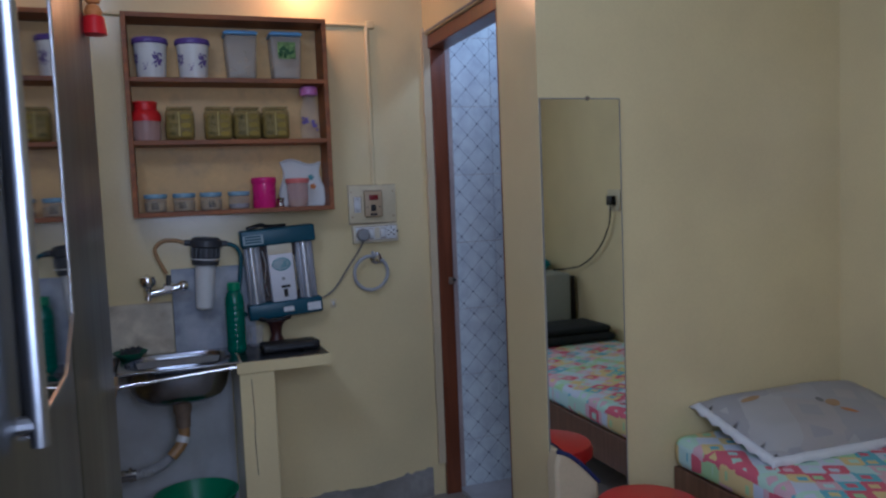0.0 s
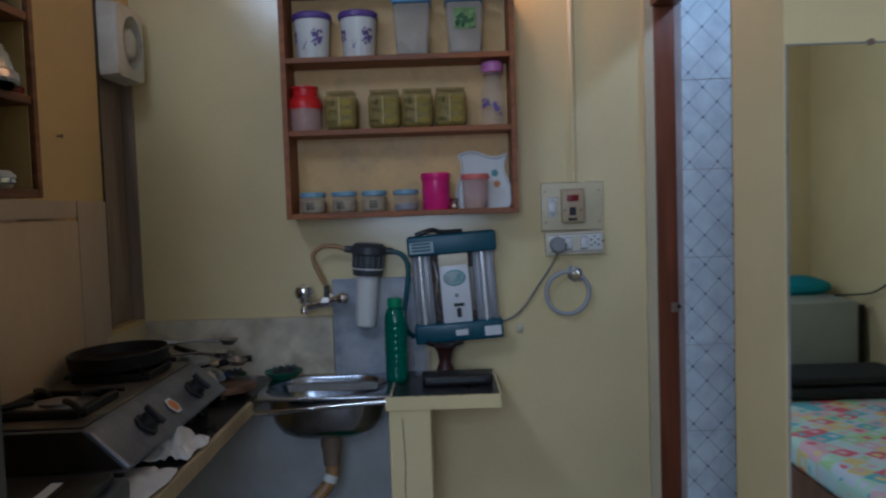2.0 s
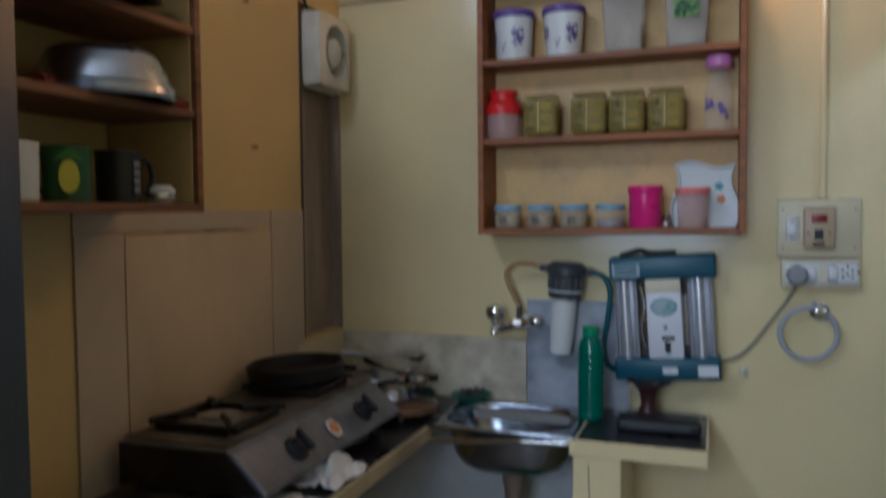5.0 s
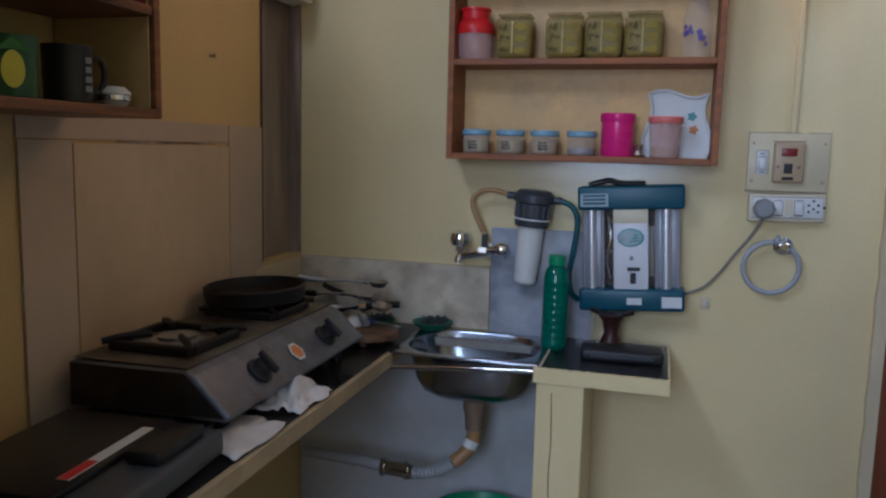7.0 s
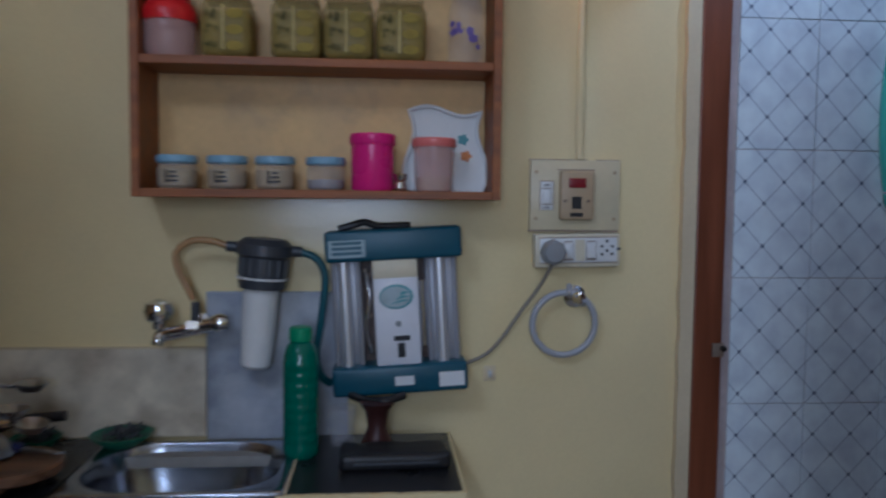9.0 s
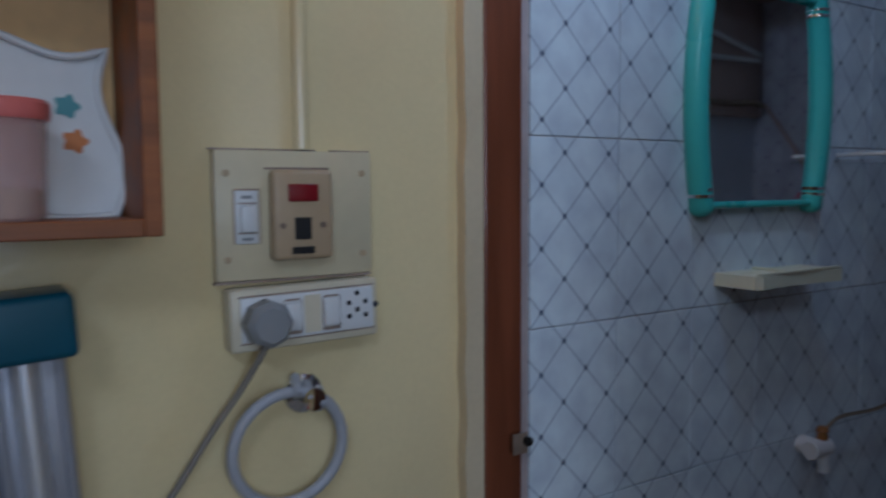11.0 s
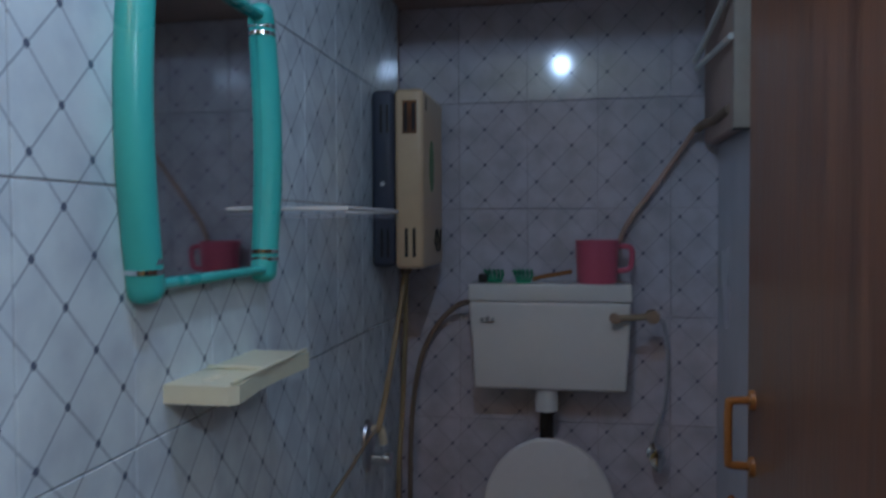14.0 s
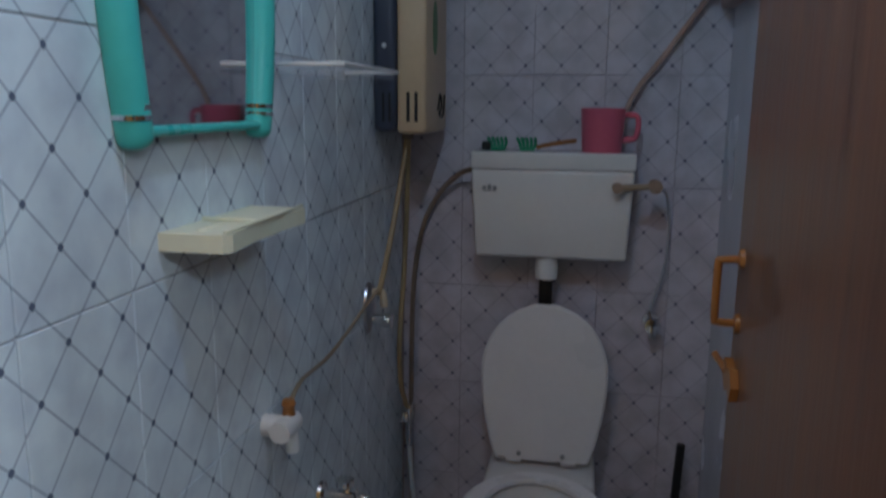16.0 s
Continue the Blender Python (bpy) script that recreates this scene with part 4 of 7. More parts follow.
def nibbled(bm, x0, x1, y, z0, z1, thick, seed):
    """A painted front edge whose top is chipped."""
    n = 40
    xs = [x0 + (x1 - x0) * i / n for i in range(n + 1)]
    top = [z1 - 0.004 * max(0, noise.noise(Vector((x * 60, seed, 0)))) for x in xs]
    outline(bm, [(x0, z0), *zip(xs, top), (x1, z0)], "y", y, y + thick)


edge_tan = material("worn_tan_paint", (0.44, 0.345, 0.205), 0.55, vary=0.16, fine=60, coarse=6, bump=0.15, stain=0.5, stain_colour=(0.26, 0.19, 0.11), stain_scale=7)
counter = thing("kitchen_counter", (0, 0, 0), "black stone counter with cream painted edges on a cream pillar", "counter", kind="structure")
mesh("top_right", lambda bm: box(bm, 0.205, 2.848, CZ - 0.026, 0.540, YK - 0.013, CZ, 0.002), black_stone, counter, smooth=False)
mesh("edge_right", lambda bm: nibbled(bm, 0.195, 0.545, 2.836, CZ - 0.040, CZ + 0.001, 0.011, 2), cream, counter, smooth=False)
mesh("end_right", lambda bm: box(bm, 0.5405, 2.848, CZ - 0.040, 0.546, YK - 0.001, CZ - 0.001), cream, counter, smooth=False)
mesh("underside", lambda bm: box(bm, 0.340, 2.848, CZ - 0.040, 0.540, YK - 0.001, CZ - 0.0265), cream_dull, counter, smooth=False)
mesh("pillar", lambda bm: box(bm, 0.203, 2.842, 0.0, 0.330, YK - 0.007, CZ - 0.041, 0.004), cream, counter, smooth=False)
mesh("pillar_crack", lambda bm: pipe(bm, [(0.245, 2.8415, 0.72), (0.249, 2.8412, 0.58), (0.246, 2.8412, 0.50), (0.250, 2.8412, 0.36)], 0.0016, 6), rust_pipe, counter)
mesh("top_left", lambda bm: box(bm, XL + 0.001, 1.478, CZ - 0.028, -0.222, YK - 0.013, CZ - 0.002, 0.002), black_stone, counter, smooth=False)
mesh("edge_left", lambda bm: box(bm, -0.2215, 1.478, CZ - 0.040, -0.207, 2.858, CZ, 0.003), edge_tan, counter, smooth=False)
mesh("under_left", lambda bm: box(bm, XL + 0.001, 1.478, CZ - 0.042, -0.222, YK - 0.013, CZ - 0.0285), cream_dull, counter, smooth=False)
mesh("support_left", lambda bm: box(bm, -0.52, 1.48, 0.0, -0.45, 1.58, CZ - 0.0425, 0.003), cream_dull, counter, smooth=False)
mesh("sink_side_strip", lambda bm: box(bm, 0.2015, 2.850, CZ - 0.001, 0.214, 3.10, CZ + 0.004, 0.0015), cream_dull, counter, smooth=False)
mesh("cross_rail", lambda bm: box(bm, -0.222, 3.10, CZ - 0.035, 0.204, YK - 0.013, CZ - 0.012), cement, counter, smooth=False)


# ---- sink with its trap, tap ----
# Brown patches put the mirrored dark floor into the steel's colour.
sink_steel = material("brown_toned_sink_steel", (0.40, 0.43, 0.49), 0.22, 1.0, vary=0.14, fine=60, coarse=7, bump=0.03, stain=0.55, stain_colour=(0.16, 0.12, 0.095), stain_scale=6, stain_lo=0.5, stain_hi=0.75)


def sink():
    t = thing("sink", (-0.003, 3.00, CZ), "stainless steel sink bowl hung between the counters", "sink")
    hx, hy = 0.212, 0.158

    def rr(x, y, r, n=6):
        pts = []
        for cx, cy, a0 in ((x - r, y - r, 0), (-x + r, y - r, 90), (-x + r, -y + r, 180), (x - r, -y + r, 270)):
            for i in range(n + 1):
                a = radians(a0 + 90 * i / n)
                pts.append((cx + r * math.cos(a), cy + r * math.sin(a)))
        return pts

    def bowl(bm):
        levels = [(hx, hy, 0.012, 0.004), (hx - 0.010, hy - 0.008, 0.02, 0.007), (hx - 0.022, hy - 0.016, 0.110, 0.005), (hx - 0.027, hy - 0.021, 0.112, -0.006), (hx - 0.032, hy - 0.027, 0.114, -0.045),
                  (hx - 0.044, hy - 0.038, 0.108, -0.095), (hx - 0.062, hy - 0.055, 0.092, -0.124), (hx - 0.095, hy - 0.080, 0.07, -0.141), (0.045, 0.045, 0.044, -0.148), (0.03, 0.03, 0.029, -0.152)]
        rings = []
        for x, y, r, z in levels:
            rings.append([bm.verts.new((a, b, z)) for a, b in rr(x, y, r)])
        for a, b in zip(rings, rings[1:]):
            for i in range(len(a)):
                j = (i + 1) % len(a)
                bm.faces.new((a[i], a[j], b[j], b[i]))
        bm.faces.new(rings[-1])
    ob = mesh("bowl", bowl, sink_steel, t)
    m = ob.modifiers.new("thick", "SOLIDIFY")
    m.thickness, m.offset = 0.003, -1
    mesh("drain", lambda bm: lathe(bm, [(0, -0.149), (0.03, -0.149), (0.032, -0.146), (0.02, -0.1455), (0, -0.147)], 20), chrome, t)
    mesh("front_bar", lambda bm: pipe(bm, [(-0.208, -0.156, -0.040), (0.206, -0.156, -0.012)], 0.008, 12, smooth=False), chrome, t)
    mesh("front_lip", lambda bm: box(bm, -0.212, -0.1605, -0.003, 0.212, -0.157, 0.004, 0.0015), sink_steel, t)


sink()


def trap():
    t = thing("drain_pipe", (0.0, 3.00, 0.0), "brown and white plastic drain pipe under the sink", "pipe")
    mesh("tail", lambda bm: (lathe(bm, [(0, 0.535), (0.026, 0.535), (0.028, 0.58), (0.034, 0.60), (0.034, 0.632), (0, 0.632)], 18)), rust_pipe, t)
    mesh("elbow", lambda bm: pipe(bm, [(0, 0, 0.54), (0.0, -0.005, 0.505), (-0.015, -0.015, 0.470), (-0.05, -0.03, 0.435)], 0.021, 14), hose_brown, t)
    mesh("clip", lambda bm: pipe(bm, [(-0.002, -0.006, 0.502), (-0.010, -0.012, 0.480)], 0.0245, 14, smooth=False), white_plastic, t)

    def ribbed(bm):
        path = glide([(-0.05, -0.03, 0.435), (-0.10, -0.03, 0.402), (-0.19, -0.03, 0.385), (-0.34, -0.03, 0.400), (-0.55, 0.0, 0.392)], 14)
        pipe(bm, path, [0.017 if i % 2 else 0.020 for i in range(len(path))], 12, smooth=False)
    mesh("hose", ribbed, hose_grey, t)
    mesh("coupling", lambda bm: (pipe(bm, [(-0.175, -0.032, 0.388), (-0.270, -0.032, 0.392)], 0.023, 14, smooth=False), [pipe(bm, [(x, -0.032, 0.391), (x + 0.012, -0.032, 0.391)], 0.029, 14, smooth=False) for x in (-0.20, -0.275)]), chrome, t)


trap()


def wall_tap():
    t = thing("tap", (0.0, YK - 0.013, 1.04), "chrome wall tap with a round handle", "tap")
    mesh("body", lambda bm: (pipe(bm, [(-0.094, -0.055, -0.012), (-0.070, -0.055, -0.006), (-0.02, -0.055, 0.004), (0.030, -0.055, 0.014)], 0.0158, 14), lathe(bm, [(0, 0.0), (0.026, 0.0), (0.024, 0.008), (0.013, 0.014), (0.013, 0.055), (0, 0.055)], 18, (-0.018, 0, 0.006), "y"),
                             lathe(bm, [(0, -0.022), (0.013, -0.020), (0.021, -0.008), (0.022, 0.004), (0.016, 0.018), (0, 0.022)], 18, (0.034, -0.055, 0.016), "x"), lathe(bm, [(0, -0.016), (0.018, -0.014), (0.018, 0.012), (0, 0.014)], 6, (-0.022, -0.055, 0.006), "x")), chrome, t)
    mesh("handle", lambda bm: lathe(bm, [(0, 0.0), (0.014, 0.0), (0.015, 0.012), (0.028, 0.020), (0.033, 0.038), (0.028, 0.056), (0, 0.066)], 20, (-0.097, -0.055, 0.004)), chrome, t)
    mesh("spout", lambda bm: pipe(bm, [(-0.092, -0.057, -0.006), (-0.096, -0.066, -0.016), (-0.098, -0.068, -0.030)], 0.012, 14), chrome, t)
    mesh("hose_joint", lambda bm: pipe(bm, [(-0.020, -0.055, 0.012), (-0.018, -0.056, 0.062)], 0.009, 12, smooth=False), grey_plastic, t)


wall_tap()


def water_filter():
    t = thing("water_filter", Matrix.Translation((0.130, YK, 1.22)) @ Matrix.Rotation(radians(4.5), 4, "Y") @ Matrix.Translation((0, 0, -1.22)), "white sediment filter with a dark grey screw head", "filter")
    y = -0.062
    mesh("bowl", lambda bm: lathe(bm, [(0, 0.955), (0.026, 0.955), (0.033, 0.962), (0.038, 1.05), (0.039, 1.145), (0, 1.145)], 28, (0, y, 0)), white_plastic, t)
    mesh("head", lambda bm: (lathe(bm, [(0, 1.132), (0.050, 1.132), (0.053, 1.148), (0.054, 1.200), (0.061, 1.206), (0.061, 1.228), (0.046, 1.241), (0, 1.244)], 28, (0, y, 0)), pipe(bm, [(-0.082, y, 1.218), (0.082, y, 1.218)], 0.012, 12, smooth=False),
                             [box(bm, 0.0535 * math.cos(a) - 0.002, y + 0.0535 * math.sin(a) - 0.002, 1.162, 0.0535 * math.cos(a) + 0.002, y + 0.0535 * math.sin(a) + 0.002, 1.198) for a in [i * math.pi / 8 for i in range(16)]]), grey_plastic, t)
    mesh("ring", lambda bm: lathe(bm, [(0.052, 1.1525), (0.0562, 1.153), (0.0562, 1.157), (0.052, 1.1575)], 28, (0, y, 0)), white_plastic, t)
    mesh("wall_bracket", lambda bm: box(bm, -0.04, y + 0.04, 1.19, 0.04, -0.0005, 1.235, 0.004), grey_plastic, t)
    mesh("inlet_hose", lambda bm: pipe(bm, [(-0.080, y, 1.218), (-0.115, y, 1.226), (-0.160, y, 1.222), (-0.188, y, 1.195), (-0.182, y, 1.160), (-0.160, y, 1.120), (-0.144, y - 0.004, 1.095)], 0.0075, 12), hose_brown, t)
    mesh("outlet_hose", lambda bm: pipe(bm, [(0.080, y, 1.218), (0.115, y, 1.205), (0.136, y, 1.165), (0.135, y, 1.08), (0.130, y, 1.0), (0.142, y, 0.95), (0.165, y + 0.02, 0.925)], 0.0085, 12), hose_blue, t)


water_filter()


emblem_grey = material("grey_aqua_print", (0.36, 0.45, 0.48), 0.4, vary=0.15, fine=40, bump=0.0)
tube_bright = material("polished_tube", (0.76, 0.78, 0.83), 0.30, 0.75, vary=0.04, bump=0.0)
panel_grey = material("cool_white_plastic", (0.72, 0.73, 0.78), 0.35, vary=0.06, bump=0.02)
label_blue = material("grey_blue_label", (0.32, 0.42, 0.46), 0.45, vary=0.15, bump=0.0)


def purifier():
    t = thing("water_purifier", pose(0.420, YK - 0.006, 1.086, 0, -3.4, 0), "ultraviolet water purifier with petrol blue bars and steel tubes", "water purifier")
    mesh("top_bar", lambda bm: (box(bm, -0.150, -0.088, 0.112, 0.150, -0.004, 0.180, 0.008, 3)), teal, t)
    mesh("bottom_bar", lambda bm: (box(bm, -0.150, -0.088, -0.186, 0.150, -0.004, -0.122, 0.008, 3)), teal, t)
    for x, w in ((-0.109, 0.033), (0.103, 0.036)):
        mesh("flange", lambda bm: (box(bm, x - w, -0.050, -0.1235, x + w, -0.020, 0.1135, 0.006, 2), [pipe(bm, [(x + q * (w - 0.006), -0.048, -0.123), (x + q * (w - 0.006), -0.048, 0.113)], 0.006, 10, smooth=False) for q in (-1, 1)]), flange_grey, t)
        mesh("tube", lambda bm: pipe(bm, [(x - 0.004, -0.056, -0.123), (x - 0.004, -0.056, 0.113)], 0.0145, 18, smooth=False), tube_bright, t)
    mesh("front_panel", lambda bm: box(bm, -0.050, -0.078, -0.124, 0.050, -0.012, 0.114, 0.006, 2), panel_grey, t)
    mesh("panel_cap", lambda bm: box(bm, -0.049, -0.0795, 0.072, 0.049, -0.0775, 0.113, 0.002), ivory, t)
    # Added sheet, stands in for the dark brown internals between the tubes.
    mesh("back_plate", lambda bm: box(bm, -0.100, -0.012, -0.124, 0.100, -0.002, 0.114), gap_brown, t, smooth=False)
    mesh("emblem", lambda bm: lathe(bm, [(0, 0.0785), (0.038, 0.0785), (0.036, 0.0805), (0, 0.0810)], 30, (0, 0, 0.030), "y", (1, 0.72)), aqua_print, t)
    mesh("emblem_face", lambda bm: lathe(bm, [(0, 0.0808), (0.034, 0.0808), (0.033, 0.0814), (0, 0.0816)], 30, (-0.002, 0, 0.030), "y", (1, 0.68)), emblem_grey, t)
    mesh("emblem_wave", lambda bm: [outline(bm, [(-0.016 + 0.012 * k, 0.014 + 0.009 * k), (0.030, 0.022 + 0.009 * k), (0.012, 0.024 + 0.009 * k)], "y", -0.0826, -0.0812) for k in range(3)], aqua_print, t, smooth=False)
    mesh("screw", lambda bm: [lathe(bm, [(0, 0.012), (0.008, 0.012), (0.007, 0.030), (0, 0.031)], 10, (x, 0, z), "y") for x, z in ((-0.062, 0.075), (-0.062, -0.015), (-0.063, -0.095), (0.060, 0.045), (0.061, -0.070))], rust_pipe, t)
    mesh("indicator", lambda bm: lathe(bm, [(0, 0.0785), (0.007, 0.0785), (0.006, 0.081), (0, 0.0812)], 14, (0.002, 0, -0.030), "y"), mid_grey, t)
    mesh("switch", lambda bm: (box(bm, -0.010, -0.0805, -0.068, 0.026, -0.0775, -0.057), box(bm, -0.002, -0.0815, -0.105, 0.014, -0.0775, -0.073)), black_plastic, t, smooth=False)
    mesh("bar_label", lambda bm: box(bm, -0.142, -0.0896, 0.122, -0.062, -0.0876, 0.160), label_blue, t, smooth=False)
    mesh("bar_label_text", lambda bm: [box(bm, -0.134, -0.0904, z, -0.070, -0.0894, z + 0.007) for z in (0.128, 0.139, 0.150)], teal, t, smooth=False)
    mesh("bar_sticker", lambda bm: (box(bm, 0.086, -0.0896, -0.174, 0.142, -0.0876, -0.142), box(bm, -0.012, -0.0896, -0.166, 0.030, -0.0876, -0.146)), sticker, t, smooth=False)
    mesh("pump", lambda bm: (lathe(bm, [(0, -0.09), (0.012, -0.09), (0.012, 0.06), (0, 0.06)], 14, (0.060, -0.03, 0)), pipe(bm, [(-0.068, -0.03, 0.09), (-0.060, -0.04, 0.03), (-0.071, -0.04, -0.04), (-0.062, -0.03, -0.1)], 0.005)), chrome, t)
    mesh("top_hose", lambda bm: pipe(bm, [(-0.12, -0.05, 0.184), (-0.085, -0.05, 0.192), (-0.06, -0.045, 0.196), (-0.03, -0.04, 0.186), (0.04, -0.03, 0.184)], 0.008, 10), black_plastic, t)


purifier()


def spout_bracket():
    t = thing("tap_stand", (0.378, 3.10, CZ), "dark maroon plastic outlet funnel below the purifier", "outlet")
    mesh("funnel", lambda bm: lathe(bm, [(0, 0.0), (0.038, 0.0), (0.034, 0.016), (0.020, 0.05), (0.026, 0.085), (0.040, 0.105), (0, 0.106)], 16), dark_maroon, t)
    mesh("hose", lambda bm: pipe(bm, [(-0.06, 0.03, 0.112), (-0.02, 0.01, 0.104), (0.02, -0.005, 0.108), (0.06, 0.01, 0.115)], 0.009), black_plastic, t)


spout_bracket()


def black_tray():
    t = thing("tray", pose(0.415, 3.005, CZ, 0, 0, 3), "black drip tray lying on the counter below the purifier", "tray")

    def lump(bm):
        box(bm, -0.112, -0.048, 0.0, 0.112, 0.048, 0.034, 0.010, 3)
        bmesh.ops.subdivide_edges(bm, edges=[e for e in bm.edges if e.calc_length() > 0.06], cuts=5, use_grid_fill=True)
        for v in bm.verts:
            if v.co.z > 0.02:
                v.co.z += 0.006 * noise.noise(Vector((v.co.x * 22, v.co.y * 22, 1)))
    mesh("body", lump, black_plastic, t)
    mesh("slot", lambda bm: box(bm, -0.085, -0.0492, 0.014, 0.085, -0.0475, 0.019), grey_plastic, t, smooth=False)


black_tray()


def green_bottle():
    t = thing("bottle", (0.218, 3.06, CZ), "translucent green ribbed water bottle", "bottle")
    prof = [(0, 0.0), (0.030, 0.0), (0.036, 0.008)]
    for i in range(9):
        z = 0.015 + i * 0.022
        prof += [(0.0375, z), (0.0375, z + 0.012), (0.0360, z + 0.016)]
    prof += [(0.036, 0.215), (0.030, 0.235), (0.021, 0.245), (0.021, 0.250), (0, 0.250)]
    mesh("body", lambda bm: lathe(bm, prof, 26), green_clear, t)
    mesh("cap", lambda bm: lathe(bm, [(0, 0.246), (0.024, 0.247), (0.025, 0.252), (0.024, 0.272), (0.020, 0.276), (0, 0.277)], 22), green_tub, t)


green_bottle()


def small_clear_cup():
    t = thing("cup", (0.300, 3.13, CZ), "small clear plastic cup behind the bottle", "cup")
    mesh("wall", lambda bm: lathe(bm, [(0, 0.0), (0.026, 0.0), (0.033, 0.085), (0.031, 0.085), (0.024, 0.004), (0, 0.004)], 22), bottle_clear, t)


small_clear_cup()


# ---- gas stove ----
greasy_top = material("greasy_enamel", (0.17, 0.145, 0.11), 0.4, 0.3, vary=0.3, fine=40, coarse=7, bump=0.06, stain=0.8, stain_colour=(0.05, 0.04, 0.03), stain_scale=8, stain_lo=0.42, stain_hi=0.62)


def stove():
    t = thing("gas_stove", (0, 0, CZ), "greasy two-burner steel gas stove on the counter", "stove")
    y0, y1 = 2.095, 2.775

    def body(bm):
        outline(bm, [(-0.625, 0.042), (-0.625, 0.135), (-0.360, 0.138), (-0.342, 0.132), (-0.262, 0.058), (-0.275, 0.045)], "y", y0, y1)
    ob = mesh("body", body, stove_steel, t, smooth=False)
    bv = ob.modifiers.new("round", "BEVEL")
    bv.width, bv.segments = 0.006, 2
    mesh("top_sheet", lambda bm: box(bm, -0.620, y0 + 0.008, 0.1385, -0.362, y1 - 0.008, 0.1425, 0.002), greasy_top, t)
    mesh("side_sheet", lambda bm: outline(bm, [(-0.622, 0.045), (-0.622, 0.132), (-0.360, 0.135), (-0.278, 0.056)], "y", y0 - 0.0035, y0 - 0.0005), soot, t, smooth=False)
    mesh("foot", lambda bm: [lathe(bm, [(0, 0.0), (0.016, 0.0), (0.014, 0.044), (0, 0.044)], 14, (x, y, 0)) for x in (-0.59, -0.32) for y in (y0 + 0.06, y1 - 0.06)], black_plastic, t)
    for ky in (2.270, 2.600):
        k = mesh("knob", lambda bm: (lathe(bm, [(0, 0.0), (0.030, 0.0), (0.030, 0.005), (0.023, 0.009), (0.021, 0.026), (0, 0.028)], 24, (0, 0, 0), "x"), box(bm, 0.026, -0.005, -0.028, 0.040, 0.005, 0.028, 0.002)), black_plastic, t)
        k.matrix_basis = Matrix.Translation((-0.300, ky, 0.097)) @ Matrix.Rotation(radians(-47), 4, "Y")
    st = mesh("sticker", lambda bm: lathe(bm, [(0, 0.0), (0.026, 0.0), (0.026, 0.0012), (0, 0.0012)], 6, (0, 0, 0), "x"), sticker, t)
    st.matrix_basis = Matrix.Translation((-0.2985, 2.44, 0.097)) @ Matrix.Rotation(radians(-47), 4, "Y")
    st = mesh("sticker_mark", lambda bm: lathe(bm, [(0, 0.0), (0.019, 0.0), (0.019, 0.002), (0, 0.002)], 6, (0, 0, 0), "x"), orange_print, t)
    st.matrix_basis = Matrix.Translation((-0.2985, 2.44, 0.0972)) @ Matrix.Rotation(radians(-47), 4, "Y")
    for by in (2.265, 2.615):
        mesh("burner", lambda bm: lathe(bm, [(0, 0.143), (0.055, 0.143), (0.055, 0.152), (0.040, 0.154), (0.040, 0.160), (0.012, 0.162), (0, 0.158)], 24, (-0.495, by, 0)), aluminium if by < 2.4 else iron, t)
        mesh("drip_ring", lambda bm: lathe(bm, [(0.068, 0.143), (0.090, 0.143), (0.092, 0.149), (0.066, 0.149)], 26, (-0.495, by, 0)), steel if by < 2.4 else iron, t)

        def grate(bm):
            h = 0.094
            for q in (-1, 1):
                box(bm, -0.495 - h, by + q * h - 0.009, 0.143, -0.495 + h, by + q * h + 0.009, 0.163, 0.004)
                box(bm, -0.495 + q * h - 0.009, by - h + 0.009, 0.143, -0.495 + q * h + 0.009, by + h - 0.009, 0.163, 0.004)
                for p in (-1, 1):
                    pipe(bm, [(-0.495 + q * (h + 0.012), by + p * (h + 0.012), 0.160), (-0.495 + q * 0.070, by + p * 0.070, 0.168), (-0.495 + q * 0.036, by + p * 0.036, 0.167)], 0.0075, 8)
        mesh("pan_support", grate, iron, t, smooth=False)


stove()


def tawa():
    t = thing("griddle_pan", pose(-0.505, 2.620, CZ + 0.168, 1, -2, 0), "black iron griddle pan standing on the rear burner", "pan")
    mesh("plate", lambda bm: lathe(bm, [(0, -0.002), (0.112, -0.002), (0.126, 0.006), (0.131, 0.040), (0.126, 0.044), (0.118, 0.018), (0, 0.010)], 40), iron, t)


tawa()


def handled_pan():
    t = thing("saucepan", (-0.48, 3.055, CZ), "dark small saucepan with a steel lid behind the stove", "pan")
    mesh("body", lambda bm: lathe(bm, [(0, 0.0), (0.070, 0.0), (0.080, 0.012), (0.082, 0.075), (0.086, 0.080), (0.080, 0.082), (0, 0.078)], 28), black_plastic, t)
    mesh("lid", lambda bm: lathe(bm, [(0.084, 0.081), (0.080, 0.090), (0.04, 0.104), (0.012, 0.108), (0.010, 0.120), (0.015, 0.130), (0, 0.134)], 28), steel, t)
    mesh("handle", lambda bm: pipe(bm, [(0.075, 0.01, 0.065), (0.14, 0.015, 0.082), (0.215, 0.02, 0.088)], 0.011, 10), black_plastic, t)
    mesh("rivet", lambda bm: pipe(bm, [(0.07, 0.005, 0.068), (0.11, 0.012, 0.076)], 0.013, 10, smooth=False), chrome, t)


handled_pan()


